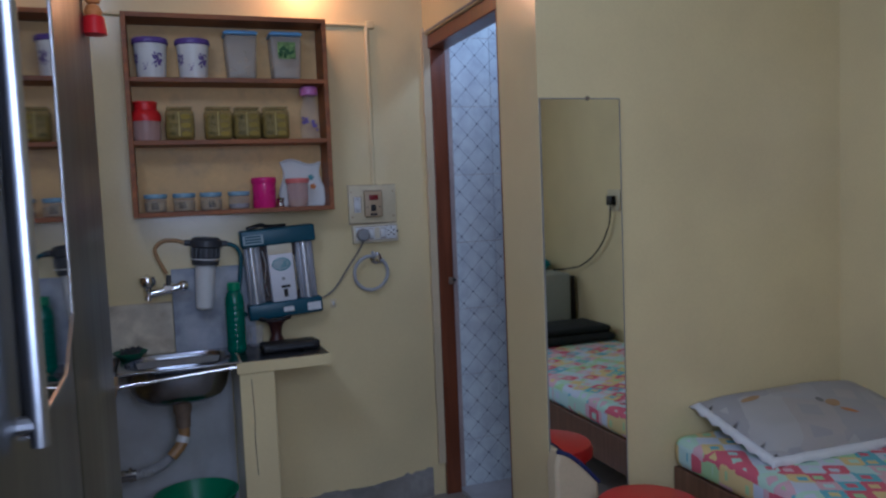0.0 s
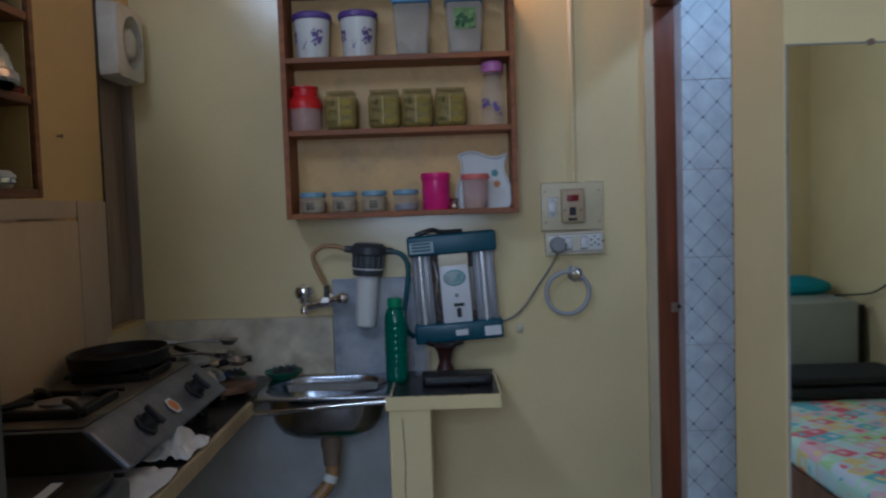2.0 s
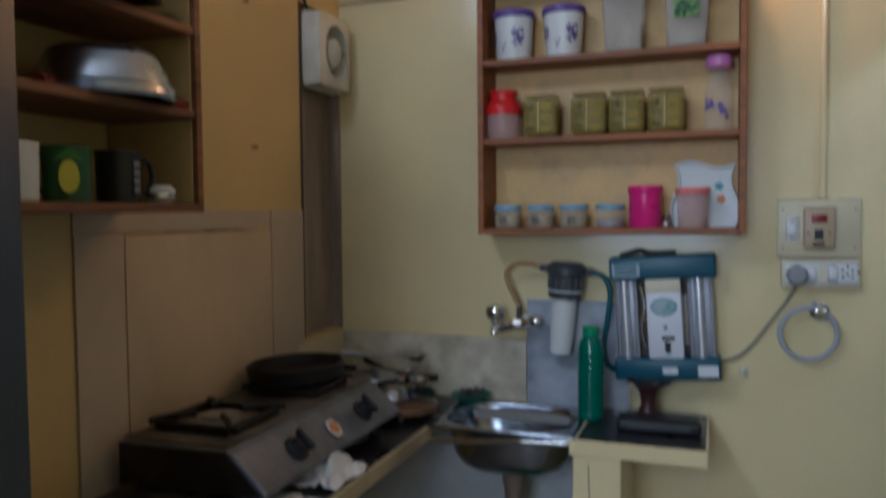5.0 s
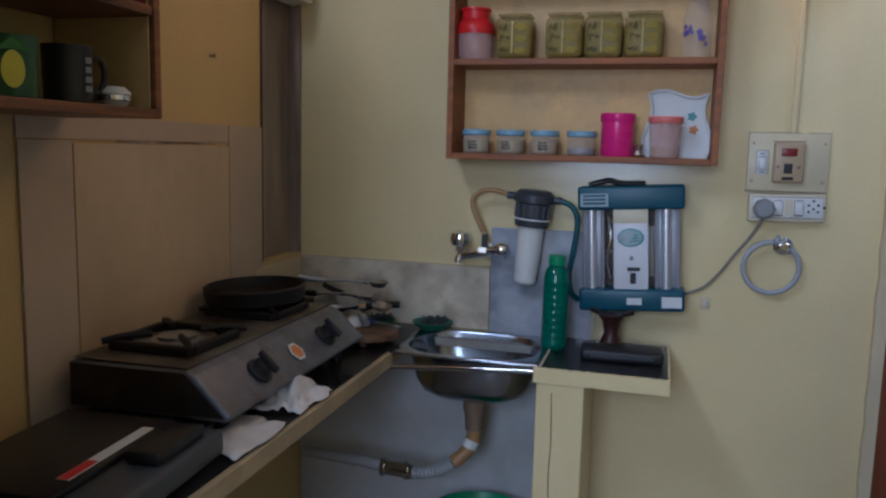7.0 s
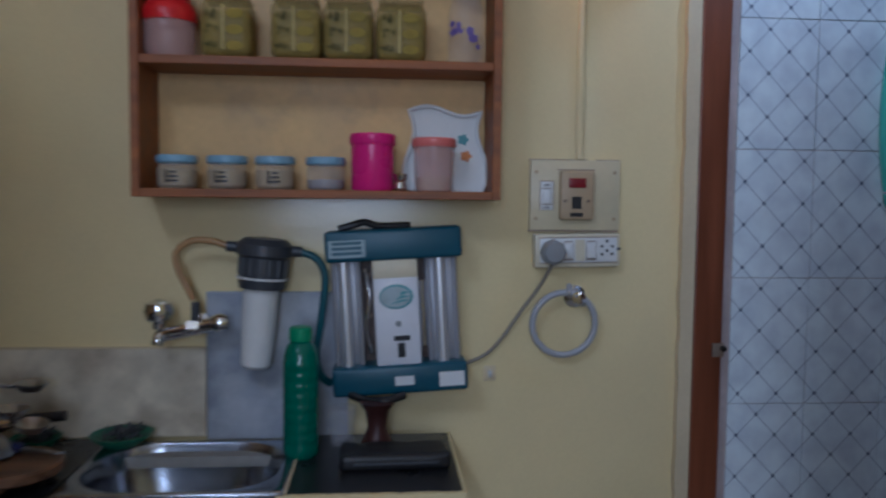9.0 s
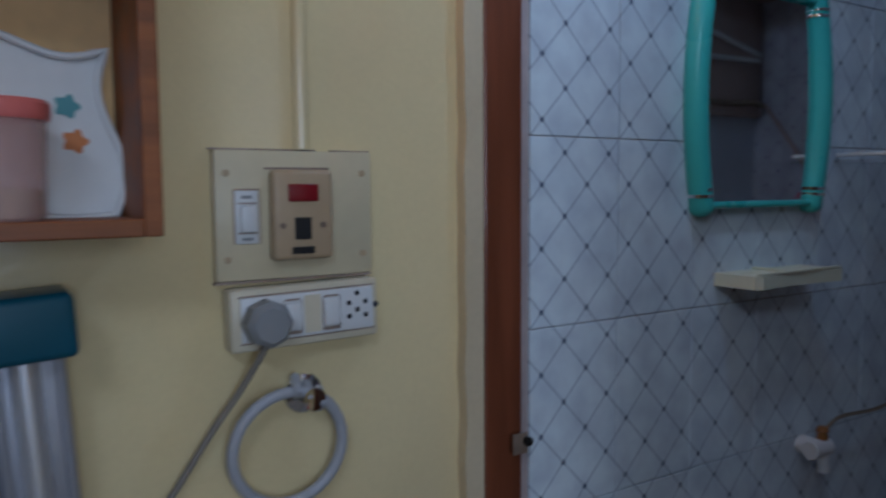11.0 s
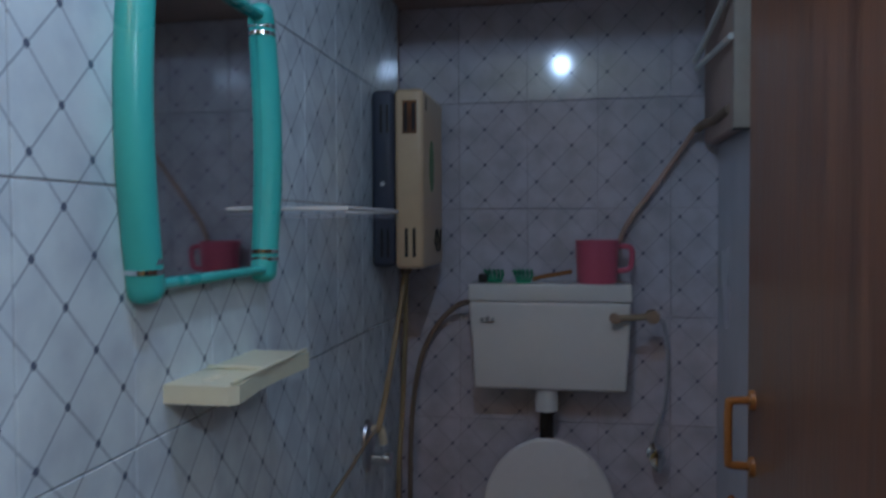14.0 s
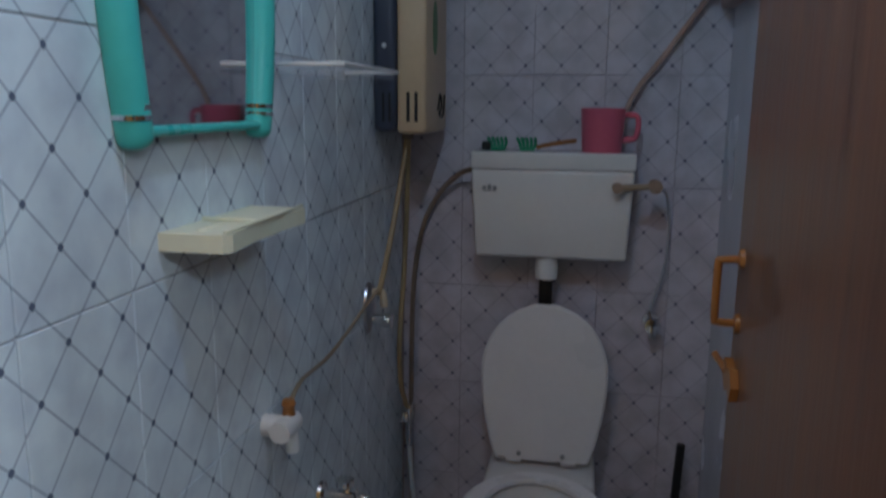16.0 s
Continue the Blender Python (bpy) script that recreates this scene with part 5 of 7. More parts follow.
def ladle(at, turn, tilt, label, dark):
    t = thing("ladle", pose(*at, 0, tilt, turn), label, "ladle", "utensils piled behind the stove")
    mesh("stem", lambda bm: pipe(bm, [(0.0, 0, 0.0), (0.08, 0.002, 0.006), (0.15, 0, 0.004)], 0.0042, 8), steel, t)
    mesh("scoop", lambda bm: lathe(bm, [(0, -0.014), (0.020, -0.011), (0.031, 0.002), (0.032, 0.006), (0.028, 0.003), (0.016, -0.007), (0, -0.010)], 20, (0.178, 0, 0.006)), steel, t)
    mesh("grip", lambda bm: pipe(bm, [(-0.075, 0, 0.004), (-0.04, 0.001, 0.0), (0.010, 0, 0.0)], 0.009, 10), black_plastic if dark else steel, t)
    return t


ladle((-0.50, 2.955, CZ + 0.128), 4, 2, "steel ladle with a black grip lying across the saucepan", True)
ladle((-0.44, 3.02, CZ + 0.124), -24, 8, "steel ladle with a black grip leaning on the saucepan", True)
ladle((-0.52, 3.06, CZ + 0.150), 16, 4, "plain steel ladle on the pan lid", False)


def heap_bowl():
    t = thing("bowl", (-0.375, 2.965, CZ + 0.041), "small steel bowl upside down on the rolling board", "bowl")
    mesh("shell", lambda bm: lathe(bm, [(0.052, 0.0), (0.055, 0.003), (0.050, 0.012), (0.040, 0.030), (0.022, 0.040), (0, 0.042)], 26), steel, t)


heap_bowl()


def knife():
    t = thing("kitchen_knife", pose(-0.315, 2.985, CZ + 0.041, 0, 0, -20), "kitchen knife with a dark blue grip on the rolling board", "knife")
    mesh("grip", lambda bm: box(bm, -0.085, -0.011, 0.0, 0.0, 0.011, 0.018, 0.006, 3), navy, t)
    mesh("blade", lambda bm: outline(bm, [(0.0, -0.010), (0.085, -0.006), (0.10, 0.004), (0.0, 0.010)], "z", 0.007, 0.0095), steel, t, smooth=False)


knife()


def wooden_board():
    t = thing("rolling_board", pose(-0.315, 2.935, CZ, 0, 0, 12), "round brown wooden rolling board lying on the counter", "board")
    mesh("disc", lambda bm: lathe(bm, [(0, 0.018), (0.092, 0.018), (0.096, 0.022), (0.096, 0.036), (0.092, 0.040), (0, 0.040)], 34), wood("board_wood", (0.20, 0.10, 0.05), (0.10, 0.05, 0.03), "x"), t)
    mesh("foot", lambda bm: [lathe(bm, [(0, 0.0), (0.012, 0.0), (0.012, 0.018), (0, 0.018)], 12, (0.055 * math.cos(a), 0.055 * math.sin(a), 0)) for a in (0.4, 2.5, 4.6)], MATS["board_wood"], t)


wooden_board()


dish_green = material("dull_green_plastic", (0.014, 0.15, 0.085), 0.4, vary=0.15, bump=0.02)


def green_bowl(at, r, label):
    t = thing("bowl", at, label, "bowl", "green dishes by the sink")
    mesh("dish", lambda bm: lathe(bm, [(0, 0.0), (r * 0.62, 0.0), (r * 0.70, 0.004), (r * 1.02, 0.020), (r * 1.05, 0.024), (r * 0.99, 0.024), (r * 0.64, 0.008), (0, 0.007)], 26), dish_green, t)

    def scrub(bm):
        rnd = random.Random(4)
        for _ in range(60):
            a, b = rnd.uniform(0, 6.28), rnd.uniform(0, 6.28)
            c = Vector((rnd.uniform(-0.5, 0.5) * r, rnd.uniform(-0.5, 0.5) * r, 0.016 + rnd.uniform(0, 0.018)))
            pipe(bm, [c, c + Vector((0.012 * math.cos(a), 0.012 * math.sin(a), 0.006)), c + Vector((0.012 * math.cos(b), 0.012 * math.sin(b), -0.006))], 0.0016, 5, per=3)
    mesh("scrubber", scrub, grey_plastic, t)


green_bowl((-0.175, 3.140, CZ + 0.006), 0.062, "green plastic dish holding a wire scrubber")
green_bowl((-0.355, 3.140, CZ), 0.050, "green plastic bowl behind the rolling board")


def crumpled(name, at, sx, sy, h, seed, label, mat):
    """A crumpled cloth: a rippled sheet, thick enough to have two sides."""
    t = thing(name, at, label, "cloth", "white cloths on the counter")

    def sheet(bm):
        n = 22
        vs = []
        for i in range(n + 1):
            for j in range(n + 1):
                u, v = i / n - 0.5, j / n - 0.5
                edge = 1 - max(abs(u), abs(v)) * 2
                w = 1 + 0.25 * noise.noise(Vector((u * 3, v * 3, seed)))
                z = 0.005 + h * (0.35 * edge + 0.65 * abs(noise.noise(Vector((u * 4.2, v * 4.2, seed + 5))))) * (0.35 + edge)
                vs.append(bm.verts.new((u * sx * w, v * sy * w, z)))
        for i in range(n):
            for j in range(n):
                a = i * (n + 1) + j
                bm.faces.new((vs[a], vs[a + n + 1], vs[a + n + 2], vs[a + 1]))
    ob = mesh("sheet", sheet, mat, t)
    m = ob.modifiers.new("thick", "SOLIDIFY")
    m.thickness, m.offset = 0.003, 1


crumpled("dishcloth", (-0.270, 2.375, CZ), 0.11, 0.17, 0.085, 2.0, "crumpled white cloth in front of the stove", cloth_white)
crumpled("dishcloth", (-0.285, 2.135, CZ), 0.13, 0.20, 0.035, 9.0, "flat white cloth lying along the counter edge", cloth_white)


def mixer():
    t = thing("induction_cooker", pose(-0.405, 1.865, CZ, 0, 0, 4), "black slab-shaped appliance with a red and white strip label", "appliance")
    mesh("case", lambda bm: box(bm, -0.150, -0.185, 0.012, 0.175, 0.165, 0.060, 0.012, 3), grey_plastic, t)
    mesh("top_plate", lambda bm: box(bm, -0.140, -0.175, 0.0605, 0.085, 0.155, 0.073, 0.006, 2), black_plastic, t)
    mesh("block", lambda bm: box(bm, 0.095, -0.02, 0.0605, 0.160, 0.125, 0.083, 0.008, 2), black_plastic, t)
    mesh("strip", lambda bm: box(bm, 0.052, -0.12, 0.0735, 0.074, 0.10, 0.0747), sticker, t, smooth=False)
    mesh("strip_mark", lambda bm: box(bm, 0.054, -0.12, 0.0749, 0.072, -0.05, 0.0756), red_plastic, t, smooth=False)
    mesh("foot", lambda bm: [lathe(bm, [(0, 0.0), (0.014, 0.0), (0.014, 0.013), (0, 0.013)], 10, (x, y, 0)) for x in (-0.12, 0.14) for y in (-0.15, 0.13)], black_plastic, t)
    mesh("cord", lambda bm: pipe(bm, [(-0.15, 0.02, 0.04), (-0.19, -0.02, 0.06), (-0.215, -0.12, 0.10), (-0.22, -0.22, 0.13)], 0.004), wire_black, t)


mixer()


def green_tub_thing():
    t = thing("tub", (0.03, 2.98, 0.0), "green plastic tub with a black bag under the sink", "tub")
    mesh("tub_body", lambda bm: lathe(bm, [(0, 0.15), (0.105, 0.15), (0.115, 0.16), (0.150, 0.275), (0.158, 0.280), (0.150, 0.282), (0.10, 0.17), (0, 0.165)], 30), green_tub, t)
    mesh("stand", lambda bm: lathe(bm, [(0, 0.0), (0.15, 0.0), (0.16, 0.02), (0.175, 0.13), (0.17, 0.148), (0, 0.15)], 24), black_plastic, t)


green_tub_thing()

# ---- the wall beside the stove ----
lower = thing("wall_panel", (0, 0, 0), "stained plywood sheets fixed to the wall above the stove", "panel", kind="structure")
for a, b, top, board in ((2.030, 2.168, 1.358, ply_grey), (2.172, 2.757, 1.352, ply), (2.761, 2.942, 1.408, ply_grey)):
    mesh("sheet", lambda bm: box(bm, XL + 0.0005, a, 0.80, XL + 0.007, b, top, 0.001), board, lower, smooth=False)
mesh("top_strip", lambda bm: box(bm, XL + 0.0005, 2.030, 1.3605, XL + 0.0045, 2.758, 1.408), ply_grey, lower, smooth=False)


def smear(bm):
    """Brown grease along the top joint of the middle sheet."""
    ys = [2.30 + i * 0.012 for i in range(33)]
    w = [0.0015 + 0.005 * max(0.0, noise.noise(Vector((y * 14, 2, 0)))) for y in ys]
    outline(bm, [*[(y, 1.356 - v) for y, v in zip(ys, w)], *[(y, 1.3585 + 0.4 * v) for y, v in zip(ys[::-1], w[::-1])]], "x", XL + 0.0072, XL + 0.0078)


mesh("grease_line", smear, old_board, lower, smooth=False)


# Dark brown puts the shadow gap at the board's edge into the trim.
gap_shade = material("gap_shade_brown", (0.085, 0.060, 0.045), 0.65, vary=0.3, fine=40, bump=0.15)
window = thing("boarded_window", (0, 0, 0), "narrow window closed with a dirty brown board", "window", kind="structure")
mesh("board", lambda bm: box(bm, XL - 0.055, 2.946, 1.001, XL - 0.035, 3.211, 2.059), old_board, window, smooth=False)
mesh("trim", lambda bm: (box(bm, XL - 0.034, 2.946, 1.001, XL + 0.003, 2.956, 2.059)), gap_shade, window, smooth=False)
mesh("side_board", lambda bm: box(bm, XL - 0.034, 3.201, 1.001, XL + 0.003, 3.211, 2.059), old_board, window, smooth=False)


def exhaust():
    t = thing("exhaust_fan", (XL + 0.004, 3.070, 1.918), "aged white square exhaust fan in the boarded window", "fan")

    def cover(bm):
        n, half, r = 40, 0.108, 0.078
        outer, outer2, inner, deep = [], [], [], []
        for i in range(n):
            a = 2 * math.pi * i / n
            k = 1 / max(abs(math.cos(a)), abs(math.sin(a)))
            k = min(k, 1.34)
            for ring, rr, x in ((outer2, half * k * 1.03, 0.0), (outer, half * k * 0.97, 0.058), (inner, r, 0.066), (deep, r * 0.92, 0.012)):
                ring.append(bm.verts.new((x, rr * math.cos(a), rr * math.sin(a) * 1.10)))
        for p, q in ((outer2, outer), (outer, inner), (inner, deep)):
            for i in range(n):
                j = (i + 1) % n
                bm.faces.new((p[i], p[j], q[j], q[i]))
    mesh("cover", cover, fan_white, t)
    mesh("throat", lambda bm: lathe(bm, [(0, 0.008), (0.080, 0.008), (0.080, 0.013), (0, 0.013)], 30, (0, 0, 0), "x"), grey_plastic, t)
    mesh("hub", lambda bm: lathe(bm, [(0, 0.013), (0.046, 0.013), (0.052, 0.040), (0.046, 0.058), (0.028, 0.068), (0, 0.071)], 28, (0, 0, 0), "x"), fan_white, t)

    def blades(bm):
        for k in range(5):
            a = k * 2 * math.pi / 5
            d, s = Vector((0, math.cos(a), math.sin(a))), Vector((0, -math.sin(a), math.cos(a)))
            q = [d * 0.046 - s * 0.012, d * 0.074 - s * 0.026, d * 0.076 + s * 0.018, d * 0.046 + s * 0.012]
            lo = [bm.verts.new(p + Vector((0.018 + 0.006 * (i > 1), 0, 0))) for i, p in enumerate(q)]
            hi = [bm.verts.new(p + Vector((0.021 + 0.006 * (i > 1), 0, 0))) for i, p in enumerate(q)]
            bm.faces.new(lo[::-1])
            bm.faces.new(hi)
            for i in range(4):
                bm.faces.new((lo[i], lo[(i + 1) % 4], hi[(i + 1) % 4], hi[i]))
    mesh("blade", blades, mid_grey, t)
    mesh("cord", lambda bm: pipe(bm, [(0.006, -0.085, 0.122), (0.006, -0.105, 0.150), (0.006, -0.19, 0.195), (0.006, -0.30, 0.186), (0.006, -0.40, 0.190), (0.006, -0.50, 0.225), (0.006, -0.62, 0.275), (0.006, -0.85, 0.36)], 0.0042), wire_black, t)


exhaust()


def nail(at):
    t = thing("nail", at, "small rusty nail in the ochre wall", "nail", "nails in the wall")
    mesh("shank", lambda bm: lathe(bm, [(0, 0.0), (0.003, 0.0), (0.003, 0.012), (0.006, 0.013), (0.006, 0.016), (0, 0.017)], 10, (0, 0, 0), "x"), rust_pipe, t)
    return t


n1 = nail((XL, 2.681, 1.586))
copy_thing(n1, pose(XL, 2.649, 1.983))
copy_thing(n1, pose(XL, 2.587, 2.333))

# ---- the shelf over the stove ----
LX, LY0, LY1, LZ0, LZ1 = -0.440, 1.485, 2.155, 1.402, 2.13


def side_shelf(bm, t=0.018):
    box(bm, XL + 0.0005, LY1 - t, LZ0, LX, LY1, LZ1, 0.002)
    box(bm, XL + 0.0005, LY0, LZ0, LX, LY0 + t, LZ1, 0.002)
    for z in (LZ0, LZ1 - t, 1.592, 1.762, 1.945):
        box(bm, XL + 0.0045, LY0 + t, z, LX - (0 if z in (LZ0, LZ1 - t) else 0.004), LY1 - t, z + t, 0.002)


shelf2 = thing("wall_shelf", (0, 0, 0), "brown wooden wall shelf with pans and mugs over the stove", "shelf")
mesh("carcass", side_shelf, wood("shelf_wood_side", (0.26, 0.105, 0.040), (0.17, 0.068, 0.026), "y", 0.5, coat=0.0), shelf2, smooth=False)
mesh("lining", lambda bm: [box(bm, XL + 0.006, LY1 - 0.0215, a + 0.0195, LX - 0.012, LY1 - 0.0185, b - 0.0015) for a, b in zip((LZ0, 1.592, 1.762, 1.945), (1.592, 1.762, 1.945, LZ1 - 0.018))], ochre, shelf2, smooth=False)


def mug(at, mat, label, lemon_print=False, turn=0):
    t = thing("mug", pose(*at, 0, 0, turn), label, "mug", "mugs on the shelf over the stove")
    mesh("body", lambda bm: lathe(bm, [(0, 0.0), (0.036, 0.0), (0.039, 0.004), (0.041, 0.098), (0.038, 0.098), (0.036, 0.008), (0, 0.007)], 28), mat, t)
    side = -1 if lemon_print else 1
    mesh("handle", lambda bm: pipe(bm, [(0, side * y, z) for y, z in ((0.039, 0.082), (0.062, 0.080), (0.070, 0.052), (0.060, 0.026), (0.039, 0.020))], 0.0058, 10), mat, t)
    if lemon_print:
        mesh("fruit", lambda bm: outline(bm, [(0.0165 * math.cos(a), 0.042 + 0.026 * math.sin(a) * (1 if math.sin(a) < 0 else 1.2)) for a in [i * math.pi / 12 for i in range(24)]], "x", 0.0405, 0.0425), lemon, t, smooth=False)
        mesh("leaf", lambda bm: outline(bm, [(-0.026, 0.070), (0.0, 0.094), (0.026, 0.072), (0.0, 0.076)], "x", 0.0402, 0.042), leaf_green, t, smooth=False)
    else:
        mesh("mark", lambda bm: [box(bm, 0.037, 0.008, z, 0.0418, 0.019, z + 0.010) for z in (0.020, 0.036, 0.052, 0.068)], mid_grey, t, smooth=False)
    return t


mug((-0.505, 1.985, LZ0 + 0.018), black_plastic, "black mug with a grey printed mark", turn=-18)
mug((-0.510, 1.868, LZ0 + 0.018), deep_green, "dark green mug with a yellow lemon print", True, -40)
mug((-0.52, 1.765, LZ0 + 0.018), white_plastic, "white mug beside the green one", turn=-150)


def egg_holder():
    t = thing("strainer", (-0.485, 2.072, LZ0 + 0.018), "small steel and white strainer cup", "strainer")
    mesh("cup", lambda bm: lathe(bm, [(0, 0.0), (0.020, 0.0), (0.030, 0.010), (0.032, 0.026), (0.022, 0.036), (0, 0.038)], 20), white_plastic, t)
    mesh("band", lambda bm: lathe(bm, [(0.0315, 0.010), (0.0335, 0.012), (0.0335, 0.020), (0.0315, 0.022)], 20), chrome, t)


egg_holder()


def steel_pot():
    t = thing("cooking_pot", pose(-0.515, 1.965, 1.610, 0, 0, 10), "shiny steel cooking pot turned upside down with red knob handles", "pot")
    mesh("body", lambda bm: lathe(bm, [(0, 0.096), (0.070, 0.096), (0.092, 0.088), (0.104, 0.072), (0.106, 0.064), (0.112, 0.058), (0.120, 0.026), (0.128, 0.020), (0.130, 0.006), (0.126, 0.0), (0.118, 0.006), (0.110, 0.03), (0.0, 0.085)], 40), steel, t)
    mesh("knob", lambda bm: pipe(bm, [(0.055, 0.112, 0.016), (0.075, 0.150, 0.010), (0.078, 0.168, 0.010)], 0.012, 12), wine_red, t)
    mesh("far_knob", lambda bm: pipe(bm, [(-0.02, -0.118, 0.016), (-0.01, -0.165, 0.012)], 0.012, 12), wine_red, t)


steel_pot()


def dark_pan():
    t = thing("frying_pan", pose(-0.530, 1.925, 1.800, 4, 7, 0), "speckled dark frying pan lying upside down and jutting out", "pan")
    mesh("body", lambda bm: lathe(bm, [(0, 0.044), (0.075, 0.044), (0.105, 0.036), (0.140, 0.004), (0.144, 0.0), (0.138, 0.0), (0.10, 0.028), (0, 0.036)], 40), material("speckled_enamel", (0.022, 0.020, 0.024), 0.3, vary=0.3, fine=160, coarse=60, bump=0.02, stain=0.6, stain_colour=(0.22, 0.16, 0.12), stain_scale=45, stain_lo=0.62, stain_hi=0.68), t)
    mesh("handle", lambda bm: pipe(bm, [(-0.02, -0.13, 0.018), (-0.02, -0.22, 0.03), (-0.02, -0.30, 0.04)], 0.012, 10), black_plastic, t)


dark_pan()


def small_lid():
    t = thing("pot_lid", (-0.49, 2.095, 1.780), "small dark lid at the end of the shelf", "lid")
    mesh("disc", lambda bm: lathe(bm, [(0, 0.0), (0.040, 0.0), (0.042, 0.004), (0.030, 0.012), (0, 0.016)], 24), black_plastic, t)


small_lid()


def dark_cup():
    t = thing("cup", (-0.49, 1.66, 1.780), "dark steel cup with two rounded handles", "cup")
    mesh("body", lambda bm: lathe(bm, [(0, 0.0), (0.035, 0.0), (0.045, 0.02), (0.046, 0.07), (0.05, 0.085), (0, 0.085)], 22), soot, t)


dark_cup()


# ---- steel wardrobe with a mirror ----
def wardrobe():
    t = thing("wardrobe", (0, 0, 0), "grey steel wardrobe with a tinted mirror and long handle", "wardrobe")
    x0, x1, y0, y1, h = XL + 0.02, -0.122, 0.30, 1.435, 1.96
    mesh("body", lambda bm: box(bm, x0, y0, 0.06, x1 - 0.022, y1, h, 0.008), brushed, t)
    mesh("plinth", lambda bm: box(bm, x0 + 0.02, y0 + 0.02, 0.0, x1 - 0.05, y1 - 0.02, 0.06), grey_plastic, t, smooth=False)
    for a, b in ((y0 + 0.003, (y0 + y1) / 2 - 0.0015), ((y0 + y1) / 2 + 0.0015, y1 - 0.003)):
        mesh("door", lambda bm: box(bm, x1 - 0.0215, a, 0.075, x1, b, h - 0.012, 0.006, 3), brushed, t)
    pts = [(0.570, 1.225), (0.765, 1.225), (0.852, 1.272), (0.852, 1.93), (0.570, 1.93)]
    mesh("mirror", lambda bm: outline(bm, pts, "x", x1 + 0.0006, x1 + 0.004), dark_mirror, t, smooth=False)
    mesh("mirror_bevel", lambda bm: pipe(bm, [(x1 + 0.003, a, b) for a, b in (*pts, pts[0])], 0.0030, 8, smooth=False), aluminium, t)
    mesh("handle", lambda bm: (pipe(bm, [(x1 + 0.013, 0.540, 1.225), (x1 + 0.013, 0.540, 1.94)], 0.0062, 16, smooth=False), [pipe(bm, [(x1, 0.540, z), (x1 + 0.013, 0.540, z)], 0.006, 10, smooth=False) for z in (1.24, 1.55, 1.90)]), steel, t)


wardrobe()


def ornament():
    t = thing("door_ornament", (-0.1195, 1.330, 1.700), "orange red beaded ornament hung on the wardrobe door", "ornament")
    mesh("bead", lambda bm: [lathe(bm, [(0, -0.014), (0.010, -0.010), (0.014, 0.0), (0.010, 0.010), (0, 0.014)], 14, (0.012, 0.010 * math.sin(i * 2.1), -0.012 + i * 0.026)) for i in range(4)], orange_print, t)
    mesh("tassel", lambda bm: lathe(bm, [(0, -0.05), (0.019, -0.047), (0.016, -0.02), (0, -0.012)], 12, (0.012, 0, 0)), red_plastic, t)
    mesh("cord", lambda bm: pipe(bm, [(0.012, 0, 0.08), (0.010, 0, 0.16), (0.002, 0, 0.235)], 0.0025), red_plastic, t)


ornament()


# ---- the sleeping part of the room ----
def long_mirror():
    t = thing("wall_mirror", (0, YM, 0), "long frameless wall mirror with clips at the corner", "mirror")
    mesh("glass", lambda bm: box(bm, 1.106, -0.0055, 0.31, 1.392, -0.0008, 1.660), mirror_mat, t, smooth=False)
    mesh("edge", lambda bm: (box(bm, 1.104, -0.0065, 1.6605, 1.394, -0.0005, 1.664), box(bm, 1.3925, -0.0065, 0.31, 1.3955, -0.0005, 1.664), box(bm, 1.1025, -0.0065, 0.31, 1.1055, -0.0005, 1.664)), cement, t, smooth=False)
    mesh("clip", lambda bm: lathe(bm, [(0, 0.001), (0.007, 0.001), (0.007, 0.009), (0, 0.010)], 12, (1.275, 0, 1.663), "y"), rust_pipe, t)


long_mirror()


def bed():
    t = thing("bed", (0, 0, 0), "low wooden single bed with a patchwork printed sheet", "bed")
    x0, x1, y0, y1 = 1.565, XR - 0.012, 0.30, YM - 0.012
    mesh("frame", lambda bm: (box(bm, x0 + 0.01, y0, 0.27, x0 + 0.04, y1, 0.41, 0.004), box(bm, x1 - 0.03, y0, 0.27, x1, y1, 0.41, 0.004), box(bm, x0 + 0.04, y0, 0.27, x1 - 0.03, y0 + 0.03, 0.41, 0.004), box(bm, x0 + 0.04, y1 - 0.03, 0.27, x1 - 0.03, y1, 0.41, 0.004)), leaf_brown, t, smooth=False)
    mesh("leg", lambda bm: [box(bm, x - 0.03, y - 0.03, 0.0, x + 0.03, y + 0.03, 0.268, 0.004) for x in (x0 + 0.045, x1 - 0.035) for y in (y0 + 0.035, y1 - 0.035)], leaf_brown, t, smooth=False)

    def mattress(bm):
        box(bm, x0, y0 + 0.01, 0.412, x1, y1 - 0.004, 0.520, 0.035, 4)
    mesh("mattress", mattress, sheet_print, t)


bed()


petal_tan = material("tan_print", (0.46, 0.30, 0.16), 0.9, vary=0.2, bump=0.1)
petal_orange = material("orange_petal_print", (0.60, 0.26, 0.10), 0.9, vary=0.2, bump=0.1)
petal_grey = material("grey_print", (0.24, 0.24, 0.23), 0.9, vary=0.2, bump=0.1)
frill_white = material("white_frill", (0.78, 0.79, 0.80), 0.9, vary=0.08, fine=220, coarse=12, bump=0.25)


